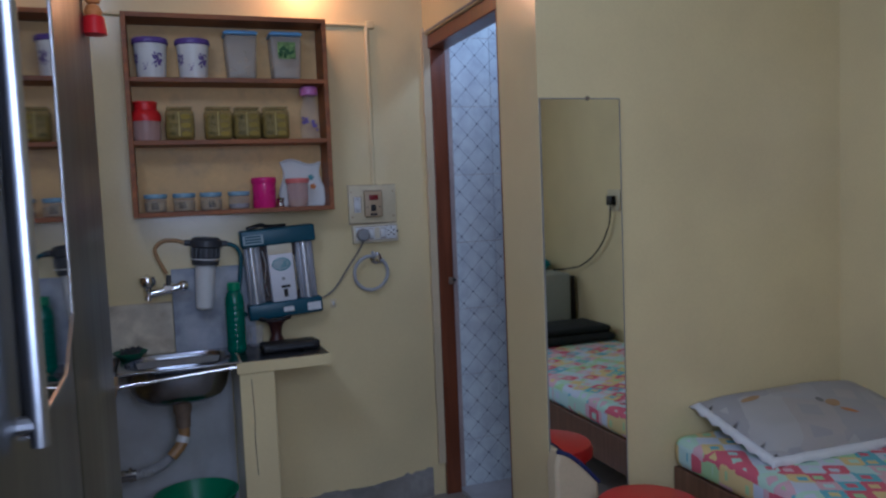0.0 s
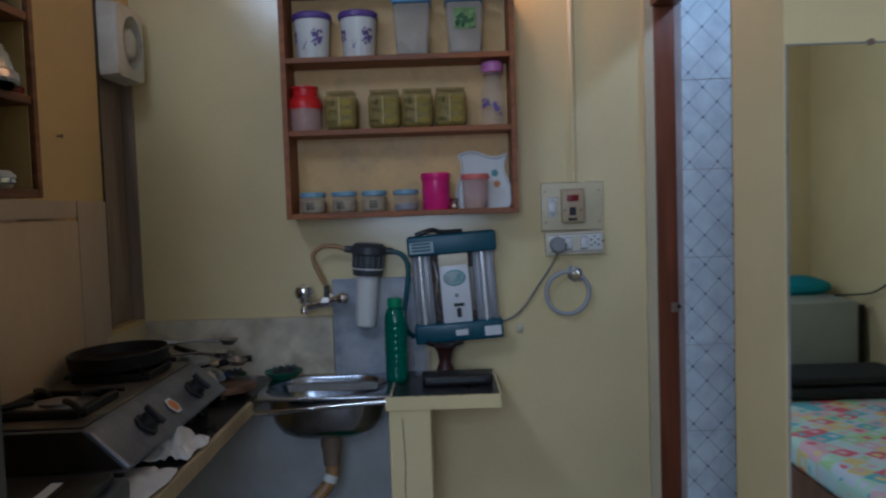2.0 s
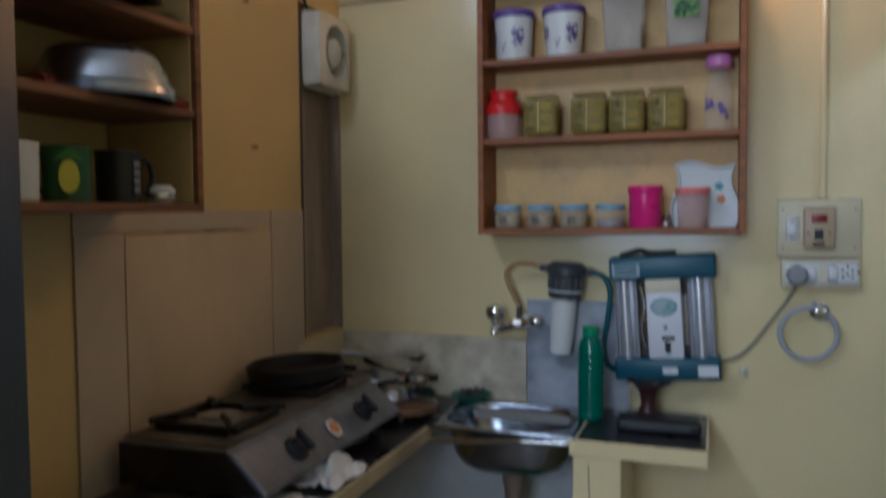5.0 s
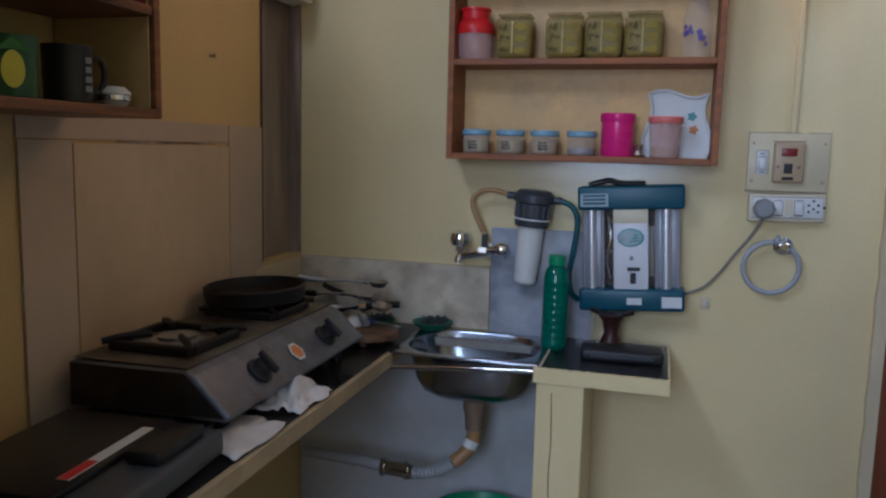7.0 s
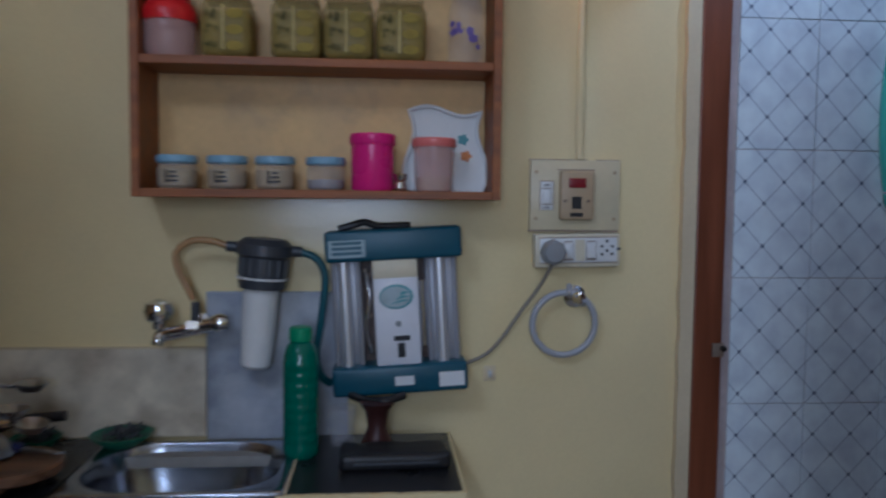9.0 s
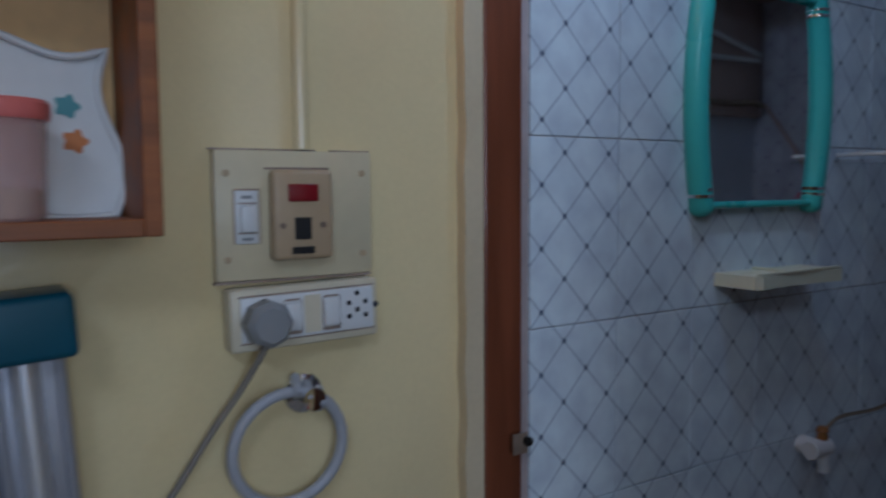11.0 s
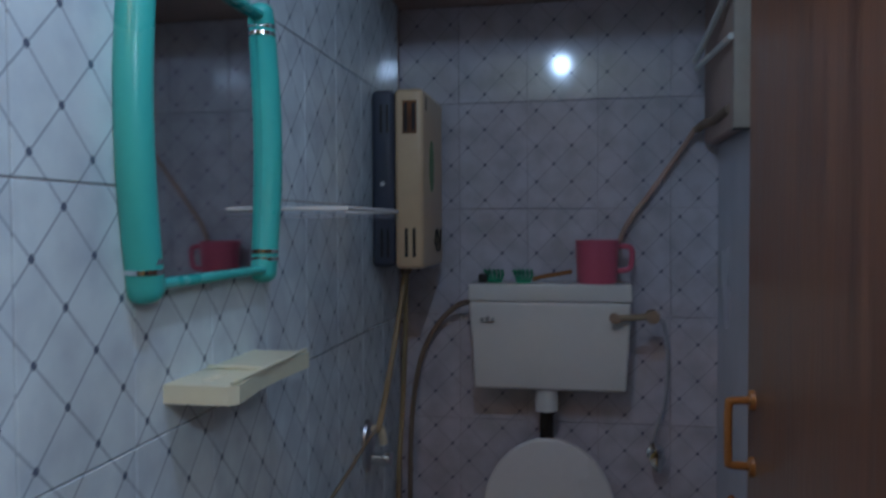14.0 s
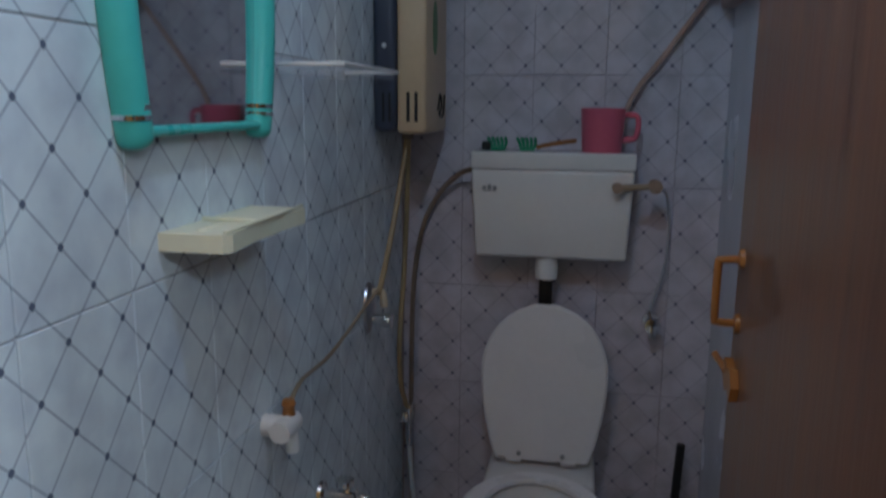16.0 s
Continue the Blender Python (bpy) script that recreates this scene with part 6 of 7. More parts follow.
def pillow():
    t = thing("pillow", pose(1.990, 1.938, 0.545, 12, 0, -2), "grey patterned pillow with a white frilled edge", "pillow")
    hx, hy = 0.325, 0.185

    def cushion(bm, n=26):
        top, low = [], []
        for i in range(n + 1):
            for j in range(n + 1):
                u, v = 2 * i / n - 1, 2 * j / n - 1
                k = max(0.0, (1 - u ** 4)) * max(0.0, (1 - v ** 4))
                z = 0.050 * k ** 0.6
                wob = 0.005 * noise.noise(Vector((u * 3, v * 3, 2)))
                top.append(bm.verts.new((u * hx, v * hy, 0.042 + z + wob)))
                low.append(bm.verts.new((u * hx, v * hy, 0.042 - 0.040 * k ** 0.6)))
        for grid, flip in ((top, False), (low, True)):
            for i in range(n):
                for j in range(n):
                    a = i * (n + 1) + j
                    q = (grid[a], grid[a + n + 1], grid[a + n + 2], grid[a + 1])
                    bm.faces.new(q[::-1] if flip else q)
        bmesh.ops.remove_doubles(bm, verts=bm.verts[:], dist=1e-4)
    mesh("cushion", cushion, pillow_print, t)

    def frill(bm):
        loop = []
        for k in range(4):
            for i in range(60):
                s = 2 * i / 60 - 1
                loop.append(((s * hx, -hy), (hx, s * hy), (-s * hx, hy), (-hx, -s * hy))[k])
        inner = [bm.verts.new((a * 0.985, b * 0.985, 0.043)) for a, b in loop]
        outer = [bm.verts.new((a * (1 + 0.022 / hx), b * (1 + 0.022 / hy), 0.020 + 0.005 * math.sin(i * 0.72) + 0.006 * noise.noise(Vector((a * 20, b * 20, 0))))) for i, (a, b) in enumerate(loop)]
        for i in range(len(loop)):
            j = (i + 1) % len(loop)
            bm.faces.new((inner[i], inner[j], outer[j], outer[i]))
    def blossom(cx, cy, w, h, turn):
        def build(bm):
            ring = []
            for i in range(14):
                a = 2 * math.pi * i / 14
                x, y = w * math.cos(a), h * math.sin(a)
                u, v = (cx + x * math.cos(turn) - y * math.sin(turn)) / hx, (cy + x * math.sin(turn) + y * math.cos(turn)) / hy
                k = max(0.0, 1 - u ** 4) * max(0.0, 1 - v ** 4)
                ring.append(bm.verts.new((u * hx, v * hy, 0.0435 + 0.050 * k ** 0.6 + 0.005 * noise.noise(Vector((u * 3, v * 3, 2))))))
            bm.faces.new(ring)
        return build
    for cx, cy, w, h, turn, mat in ((0.045, -0.020, 0.030, 0.022, 0.4, petal_tan), (0.062, -0.075, 0.028, 0.011, -0.9, petal_orange), (-0.20, 0.085, 0.040, 0.014, 0.1, petal_tan), (0.02, 0.010, 0.020, 0.012, 1.2, petal_grey)):
        mesh("petal", blossom(cx, cy, w, h, turn), mat, t)
    ob = mesh("frill", frill, frill_white, t)
    m = ob.modifiers.new("thick", "SOLIDIFY")
    m.thickness = 0.003


pillow()


def stool():
    t = thing("stool", (1.262, 1.835, 0.0), "round red plastic stool by the bed", "stool")
    mesh("seat", lambda bm: lathe(bm, [(0, 0.452), (0.135, 0.452), (0.150, 0.446), (0.158, 0.428), (0.158, 0.405), (0.147, 0.405), (0.145, 0.42), (0.0, 0.432)], 36), red_plastic, t)
    mesh("leg", lambda bm: [pipe(bm, [(0.115 * math.cos(a), 0.115 * math.sin(a), 0.425), (0.150 * math.cos(a), 0.150 * math.sin(a), 0.0)], 0.018, 10, smooth=False) for a in [0.78 + i * math.pi / 2 for i in range(4)]], red_plastic, t)
    mesh("hole", lambda bm: lathe(bm, [(0, 0.4524), (0.010, 0.4524), (0.010, 0.4532), (0, 0.4532)], 14), black_plastic, t)


stool()


def laundry_bag():
    t = thing("bag", (1.17, 2.105, 0.0), "cream cloth bag with a navy blue rim standing by the mirror", "bag")
    pts = [(-0.075, 0.0), (-0.085, 0.50), (-0.07, 0.555), (-0.03, 0.53), (0.02, 0.485), (0.07, 0.43), (0.085, 0.0)]
    ob = mesh("sack", lambda bm: outline(bm, pts, "y", -0.03, 0.035), cream_dull, t)
    bv = ob.modifiers.new("round", "BEVEL")
    bv.width, bv.segments = 0.012, 3
    mesh("rim", lambda bm: pipe(bm, [(-0.075, -0.025, 0.553), (-0.03, -0.028, 0.532), (0.02, -0.028, 0.488), (0.072, -0.025, 0.432)], 0.007), navy, t)


laundry_bag()


def fridge():
    t = thing("refrigerator", (0, 0, 0), "small grey green refrigerator in the room corner", "refrigerator")
    mesh("body", lambda bm: box(bm, 1.78, YB + 0.02, 0.03, 2.285, 0.17, 0.865, 0.015, 3), fridge_grey, t)
    mesh("door", lambda bm: box(bm, 1.78, 0.172, 0.05, 2.285, 0.215, 0.862, 0.012, 3), fridge_grey, t)
    # Black filler stands in for the shaded gap between refrigerator and wall.
    mesh("gasket", lambda bm: box(bm, 2.288, YB + 0.03, 0.04, 2.322, 0.20, 0.84), black_plastic, t, smooth=False)
    mesh("foot", lambda bm: [lathe(bm, [(0, 0.0), (0.02, 0.0), (0.02, 0.031), (0, 0.031)], 10, (x, y, 0)) for x in (1.82, 2.24) for y in (-0.28, 0.1)], black_plastic, t)


fridge()


def blue_cloth():
    t = thing("folded_cloth", (2.14, -0.11, 0.866), "cyan cloth bundle on top of the refrigerator", "cloth")
    mesh("bundle", lambda bm: lathe(bm, [(0, 0.0), (0.11, 0.0), (0.13, 0.02), (0.125, 0.045), (0.10, 0.065), (0.05, 0.085), (0, 0.088)], 22, (0, 0, 0), "z", (1.35, 0.85)), cyan_cloth, t)


blue_cloth()


def blanket():
    t = thing("blanket", (1.97, 0.47, 0.521), "folded dark blanket at the end of the bed", "blanket")
    mesh("fold", lambda bm: (box(bm, -0.34, -0.14, 0.0, 0.34, 0.20, 0.045, 0.02, 3), box(bm, -0.33, -0.13, 0.046, 0.33, 0.17, 0.085, 0.02, 3)), cloth_black, t)


blanket()


def wall_plug():
    t = thing("power_plug", (XR, 0.63, 1.30), "black plug in a wall socket with a hanging cord", "plug")
    mesh("plate", lambda bm: box(bm, -0.010, -0.06, -0.06, -0.0005, 0.06, 0.06, 0.003), board_cream, t)
    mesh("plug_body", lambda bm: box(bm, -0.045, -0.024, -0.026, -0.010, 0.024, 0.026, 0.006), black_plastic, t)
    mesh("cord", lambda bm: pipe(bm, [(-0.030, 0.0, -0.026), (-0.028, -0.03, -0.15), (-0.03, -0.15, -0.29), (-0.035, -0.32, -0.385), (-0.05, -0.46, -0.415), (-0.12, -0.52, -0.424)], 0.0045), wire_black, t)


wall_plug()

# ---- bathroom ----
MXA, MXB = 1.609, 1.941

def led_bulb():
    t = thing("light_bulb", (XD2, 2.777, 2.19), "lit white bulb in an arm holder over the bathroom door", "lamp")
    mesh("bulb_glass", lambda bm: lathe(bm, [(0, 0.165), (0.014, 0.166), (0.024, 0.182), (0.030, 0.203), (0.026, 0.222), (0.012, 0.232), (0, 0.234)], 22, (0, 0, 0), "x"), led_lit, t).visible_shadow = False
    mesh("holder", lambda bm: (lathe(bm, [(0, 0.110), (0.012, 0.110), (0.018, 0.122), (0.017, 0.165), (0, 0.166)], 20, (0, 0, 0), "x"), lathe(bm, [(0, 0.001), (0.032, 0.001), (0.030, 0.012), (0.012, 0.016), (0, 0.017)], 20, (0, 0, 0), "x")), white_plastic, t)
    mesh("arm", lambda bm: pipe(bm, [(0.012, 0, 0), (0.112, 0, 0)], 0.008, 10, smooth=False), white_plastic, t)


led_bulb()


def bath_door():
    t = thing("door", pose(XD2 + 0.016, 2.462, 0.03, 0, 0, 0.5), "brown laminate bathroom door standing open with amber handle", "door")
    mesh("leaf", lambda bm: box(bm, 0.0, -0.032, 0.0, 0.690, 0.0, 1.975, 0.003), leaf_brown, t, smooth=False)
    mesh("edge_strip", lambda bm: box(bm, 0.6905, -0.030, 0.0, 0.694, -0.002, 1.975), door_brown, t, smooth=False)
    mesh("handle", lambda bm: (pipe(bm, [(0.655, 0.0, 1.145), (0.655, 0.028, 1.143), (0.655, 0.032, 1.135), (0.655, 0.032, 1.065), (0.655, 0.028, 1.057), (0.655, 0.0, 1.055)], 0.0055, 10, per=4), [lathe(bm, [(0, 0.0), (0.014, 0.0), (0.012, -0.006), (0, -0.007)], 14, (0.655, 0, z), "y") for z in (1.145, 1.055)]), handle_orange, t)

    def latch(bm):
        outline(bm, [(0.62, 0.955), (0.638, 0.966), (0.655, 0.958), (0.672, 0.972), (0.684, 0.99), (0.668, 1.002), (0.648, 0.994), (0.628, 0.998), (0.614, 0.976)], "y", 0.0005, 0.012)
        pipe(bm, [(0.662, 0.010, 0.985), (0.690, 0.022, 1.0)], 0.005, 8, smooth=False)
    mesh("latch", latch, handle_orange, t)
    mesh("hinge", lambda bm: [pipe(bm, [(-0.006, 0.003, z), (-0.006, 0.003, z + 0.08)], 0.006, 10, smooth=False) for z in (0.25, 1.0, 1.7)], rust_pipe, t)


bath_door()


def strike():
    t = thing("door_latch", (XD2 + 0.001, 3.181, 0.985), "small rusty strike plate with a bolt on the door frame", "latch")
    mesh("plate", lambda bm: box(bm, -0.030, -0.004, -0.016, -0.002, 0.0, 0.016, 0.001), rust_pipe, t)
    mesh("knob", lambda bm: lathe(bm, [(0, 0.0), (0.007, 0.0), (0.007, 0.010), (0, 0.012)], 12, (-0.006, -0.003, 0.004), "y"), iron, t)


strike()


def bath_mirror():
    t = thing("bathroom_mirror", (0, YK - 0.011, 0), "bathroom mirror with bowed mint green plastic side rails", "mirror")
    xa, xb, z0, z1 = MXA, MXB, 1.322, 1.762

    def rail(bm, x, s):
        pts = []
        steps = [0.0, 0.004, 0.010, 0.018, 0.030] + [i / 20 for i in range(1, 20)] + [0.970, 0.982, 0.990, 0.996, 1.0]
        for f in steps:
            bow = math.sin(math.pi * f)
            pts.append((x + s * 0.026 * bow, -0.012 - 0.003 * bow, z0 - 0.001 + (z1 - z0 + 0.004) * f))
        rad = [0.0222 * math.sqrt(max(0.02, 1 - max(0.0, 1 - min(f, 1 - f) / 0.034) ** 2)) for f in steps]
        pipe(bm, pts, rad, 18, smooth=False)
    mesh("rail", lambda bm: rail(bm, xa, -1), mint, t)
    mesh("rail", lambda bm: rail(bm, xb, 1), mint, t)
    mesh("band", lambda bm: [pipe(bm, [(x + s * 0.0072, -0.0128, z), (x + s * 0.0074, -0.0129, z + 0.006)], 0.0228, 18, smooth=False) for x, s in ((xa, -1), (xb, 1)) for z in (z0 + 0.034, z0 + 0.046, z1 - 0.050, z1 - 0.038)], chrome, t)
    mesh("bar", lambda bm: [pipe(bm, [(xa + 0.01, -0.020, z), (xb - 0.01, -0.020, z)], 0.0065, 10, smooth=False) for z in (z0 + 0.020, z1 - 0.020)], mint, t)

    def bowed(lo, hi, inset):
        fs = [i / 16 for i in range(17)]
        right = [(xb - inset + 0.026 * math.sin(math.pi * f), z0 + 0.014 + (z1 - z0 - 0.028) * f) for f in fs]
        left = [(xa + inset - 0.026 * math.sin(math.pi * f), z0 + 0.014 + (z1 - z0 - 0.028) * f) for f in fs[::-1]]
        return lambda bm: outline(bm, right + left, "y", lo, hi)
    mesh("glass", bowed(-0.014, -0.009, 0.004), bath_mirror_mat, t, smooth=False)
    mesh("back", bowed(-0.0088, -0.0002, 0.006), mint, t, smooth=False)


bath_mirror()


def glass_shelf():
    t = thing("bathroom_shelf", (0, YK - 0.011, 1.425), "clear plastic wall shelf beside the bathroom mirror", "shelf")
    mesh("pane", lambda bm: box(bm, 2.04, -0.125, 0.0, 2.42, -0.001, 0.007, 0.002), bottle_clear, t)
    mesh("rim", lambda bm: pipe(bm, [(2.045, -0.006, 0.016), (2.045, -0.122, 0.016), (2.415, -0.122, 0.016), (2.415, -0.006, 0.016)], 0.004, 8, smooth=False), white_plastic, t)


glass_shelf()


def soap_tray():
    t = thing("soap_tray", (1.662, YK - 0.011, 1.190), "pale yellow plastic wall tray for soap", "soap dish")
    n = 10

    def dish(bm):
        pts = [(0.0, 0.0), (0.0, -0.088), (0.012, -0.096)]
        pts += [(0.012 + 0.246 * i / n, -0.096 + 0.008 * math.sin(math.pi * i / n)) for i in range(1, n)]
        pts += [(0.262, -0.096), (0.272, -0.086), (0.272, 0.0)]
        outline(bm, pts, "z", 0.0, 0.024)
    mesh("dish", dish, soap_yellow, t, smooth=False)
    mesh("ridge", lambda bm: (box(bm, 0.004, -0.092, 0.0242, 0.268, -0.086, 0.030, 0.002), box(bm, 0.105, -0.086, 0.0242, 0.112, -0.004, 0.030, 0.002), [lathe(bm, [(0, 0.0242), (0.008, 0.0242), (0.006, 0.027), (0, 0.0275)], 12, (0.03 + 0.022 * i, -0.045, 0)) for i in range(3)]), soap_yellow, t)


soap_tray()


rust_burnt = material("burnt_rust", (0.20, 0.075, 0.025), 0.7, vary=0.35, fine=60, coarse=20, bump=0.1)
hose_yellow = material("yellowed_hose", (0.40, 0.30, 0.16), 0.45, vary=0.2, bump=0.03)


def geyser():
    t = thing("water_heater", (0, YK - 0.011, 0), "cream and slate instant water heater with a green oval mark", "water heater")
    x0, x1, z0, z1 = 2.655, 2.93, 1.302, 1.752
    mesh("back_case", lambda bm: box(bm, x0 - 0.008, -0.058, z0 + 0.004, x1 + 0.006, -0.0005, z1 - 0.002, 0.016, 3), geyser_dark, t)
    mesh("front_case", lambda bm: box(bm, x0, -0.132, z0, x1, -0.0585, z1, 0.012, 3), geyser_cream, t)
    mesh("vent", lambda bm: [box(bm, x0 - 0.0012, -0.112 + 0.020 * k, z0 + 0.03, x0 + 0.002, -0.104 + 0.020 * k, z0 + 0.102) for k in range(2)], black_plastic, t, smooth=False)
    mesh("burnt_vent", lambda bm: box(bm, x0 - 0.0012, -0.116, z1 - 0.112, x0 + 0.001, -0.080, z1 - 0.030), rust_burnt, t, smooth=False)
    mesh("vent", lambda bm: [box(bm, x0 - 0.0024, -0.112 + 0.020 * k, z1 - 0.106, x0 + 0.002, -0.104 + 0.020 * k, z1 - 0.036) for k in range(2)], black_plastic, t, smooth=False)
    mesh("vent_back", lambda bm: [box(bm, x0 - 0.0092, -0.046 + 0.016 * k, z, x0 - 0.006, -0.040 + 0.016 * k, z + 0.07) for z in (z0 + 0.03, z1 - 0.11) for k in range(2)], black_plastic, t, smooth=False)
    mesh("indicator", lambda bm: lathe(bm, [(0, -0.0085), (0.006, -0.0085), (0.006, -0.0098), (0, -0.0100)], 12, (x0, -0.030, 1.515), "x"), sticker, t)
    mesh("emblem", lambda bm: lathe(bm, [(0, 0.1322), (0.045, 0.1322), (0.044, 0.1335), (0, 0.1337)], 26, (2.765, 0, 1.565), "y", (0.62, 1.5)), leaf_green, t)
    mesh("scribble", lambda bm: pipe(bm, [(2.80, -0.1335, 1.36), (2.83, -0.1335, 1.40), (2.85, -0.1335, 1.37), (2.82, -0.1335, 1.35), (2.87, -0.1335, 1.345), (2.89, -0.1335, 1.40)], 0.003, 6), print_black, t)
    mesh("flue_mark", lambda bm: box(bm, 2.68, -0.1335, 1.70, 2.70, -0.132, 1.735), rust_pipe, t, smooth=False)
    mesh("hose", lambda bm: (pipe(bm, [(2.735, -0.066, 1.302), (2.730, -0.062, 1.25), (2.695, -0.050, 1.13), (2.640, -0.042, 1.02), (2.575, -0.040, 0.945), (2.545, -0.040, 0.920)], 0.0072, 10),
                             pipe(bm, [(2.760, -0.066, 1.302), (2.770, -0.060, 1.24), (2.800, -0.050, 1.10), (2.785, -0.045, 0.92), (2.755, -0.040, 0.74), (2.790, -0.035, 0.60), (2.86, -0.035, 0.50)], 0.0072, 10)), hose_yellow, t)
    mesh("gas_joint", lambda bm: [lathe(bm, [(0, 1.285), (0.012, 1.285), (0.013, 1.302), (0, 1.303)], 12, (x, -0.066, 0)) for x in (2.735, 2.760)], rust_pipe, t)


geyser()


def mixer_valve():
    t = thing("valve", (2.585, YK - 0.011, 0.872), "chrome wall valve with a tall oval back plate", "valve")
    mesh("plate", lambda bm: lathe(bm, [(0, 0.0005), (0.048, 0.0005), (0.046, 0.008), (0.030, 0.015), (0, 0.017)], 28, (0, 0, 0), "y", (0.85, 1.35)), steel, t)
    mesh("stem", lambda bm: (lathe(bm, [(0, 0.01), (0.014, 0.01), (0.014, 0.040), (0.019, 0.046), (0.019, 0.062), (0, 0.066)], 16, (0, 0, -0.030), "y"), pipe(bm, [(-0.034, -0.052, -0.030), (0.034, -0.052, -0.030)], 0.009, 10, smooth=False)), chrome, t)
    mesh("neck", lambda bm: pipe(bm, [(-0.010, -0.020, 0.044), (-0.018, -0.042, 0.046), (-0.008, -0.046, 0.010)], 0.010, 12), ivory, t)


mixer_valve()


def white_cock():
    t = thing("tap", (1.955, YK - 0.011, 0.830), "white plastic stop tap with an amber handle", "tap")
    mesh("body", lambda bm: (pipe(bm, [(-0.030, -0.040, 0.0), (0.030, -0.040, 0.0)], 0.019, 16, smooth=False), lathe(bm, [(0, 0.0005), (0.020, 0.0005), (0.018, 0.04), (0, 0.042)], 16, (0, 0, 0), "y"), pipe(bm, [(0.012, -0.044, -0.012), (0.012, -0.046, -0.05)], 0.012, 12, smooth=False)), white_plastic, t)
    mesh("handle", lambda bm: lathe(bm, [(0, 0.017), (0.012, 0.017), (0.010, 0.03), (0.013, 0.036), (0.010, 0.044), (0, 0.045)], 14, (0.014, -0.040, 0)), handle_orange, t)
    mesh("feed_hose", lambda bm: pipe(bm, [(0.020, -0.040, 0.036), (0.09, -0.036, 0.052), (0.24, -0.032, 0.044), (0.38, -0.032, 0.060), (0.50, -0.036, 0.085), (0.585, -0.040, 0.100)], 0.0042, 10), hose_cream, t)


white_cock()


def chrome_tap():
    t = thing("tap", (2.22, YK - 0.011, 0.560), "chrome bib tap low on the tiled wall", "tap")
    mesh("body", lambda bm: (lathe(bm, [(0, 0.0005), (0.028, 0.0005), (0.026, 0.008), (0.013, 0.012), (0.013, 0.075), (0.018, 0.08), (0, 0.085)], 18, (0, 0, 0), "y"), pipe(bm, [(0, -0.06, 0), (0, -0.10, -0.004), (0, -0.115, -0.03)], 0.011, 12), lathe(bm, [(0, 0.01), (0.008, 0.01), (0.020, 0.026), (0.020, 0.038), (0, 0.042)], 14, (0, -0.055, 0))), chrome, t)


chrome_tap()


# ---- toilet ----
TY = 2.775


def cistern():
    t = thing("toilet_cistern", (0, TY, 0), "white plastic toilet cistern on the end wall", "cistern")

    def shell(bm):
        box(bm, 2.842, -0.2165, 0.962, 2.990, 0.2165, 1.205, 0.010, 3)
        for v in bm.verts:
            k = (v.co.z - 0.962) / 0.243
            v.co.y *= 0.945 + 0.055 * k
            v.co.x = 2.990 - (2.990 - v.co.x) * (0.86 + 0.14 * k)
    mesh("tank", shell, ceramic, t)
    def cap(bm):
        box(bm, 2.840, -0.2175, 1.2055, 2.991, 0.2175, 1.252, 0.004, 2)
        bmesh.ops.bevel(bm, geom=[e for e in bm.edges if all(v.co.z > 1.246 for v in e.verts)], offset=0.014, segments=3, affect="EDGES", profile=0.5, clamp_overlap=True)
    mesh("lid", cap, ceramic, t)
    mesh("outlet", lambda bm: lathe(bm, [(0, 0.90), (0.030, 0.90), (0.032, 0.93), (0.028, 0.965), (0, 0.965)], 20, (2.90, 0.008, 0)), white_plastic, t)
    mesh("flush_pipe", lambda bm: pipe(bm, [(2.90, 0.008, 0.91), (2.90, 0.008, 0.80), (2.90, 0.006, 0.55), (2.86, 0.0, 0.40)], 0.019, 14), soot, t)
    mesh("lever", lambda bm: (pipe(bm, [(2.845, -0.17, 1.165), (2.825, -0.172, 1.165)], 0.013, 12, smooth=False), pipe(bm, [(2.828, -0.172, 1.165), (2.832, -0.255, 1.170)], 0.009, 10, smooth=False), lathe(bm, [(0, -0.02), (0.016, -0.018), (0.017, 0.016), (0, 0.02)], 14, (2.85, -0.268, 1.170), "x")), hose_cream, t)
    mesh("lever_end", lambda bm: lathe(bm, [(0, -0.014), (0.014, -0.012), (0.014, 0.012), (0, 0.014)], 14, (2.822, -0.172, 1.165), "x"), rust_pipe, t)
    mesh("lever_nut", lambda bm: lathe(bm, [(0, -0.022), (0.018, -0.02), (0.018, 0.02), (0, 0.022)], 14, (2.84, -0.268, 1.170), "x"), rust_pipe, t)
    mesh("emblem", lambda bm: [box(bm, 2.8395, 0.146 + 0.014 * q, 1.148, 2.8418, 0.156 + 0.014 * q, 1.160 + 0.004 * (q == 1)) for q in range(3)], mid_grey, t, smooth=False)


cistern()


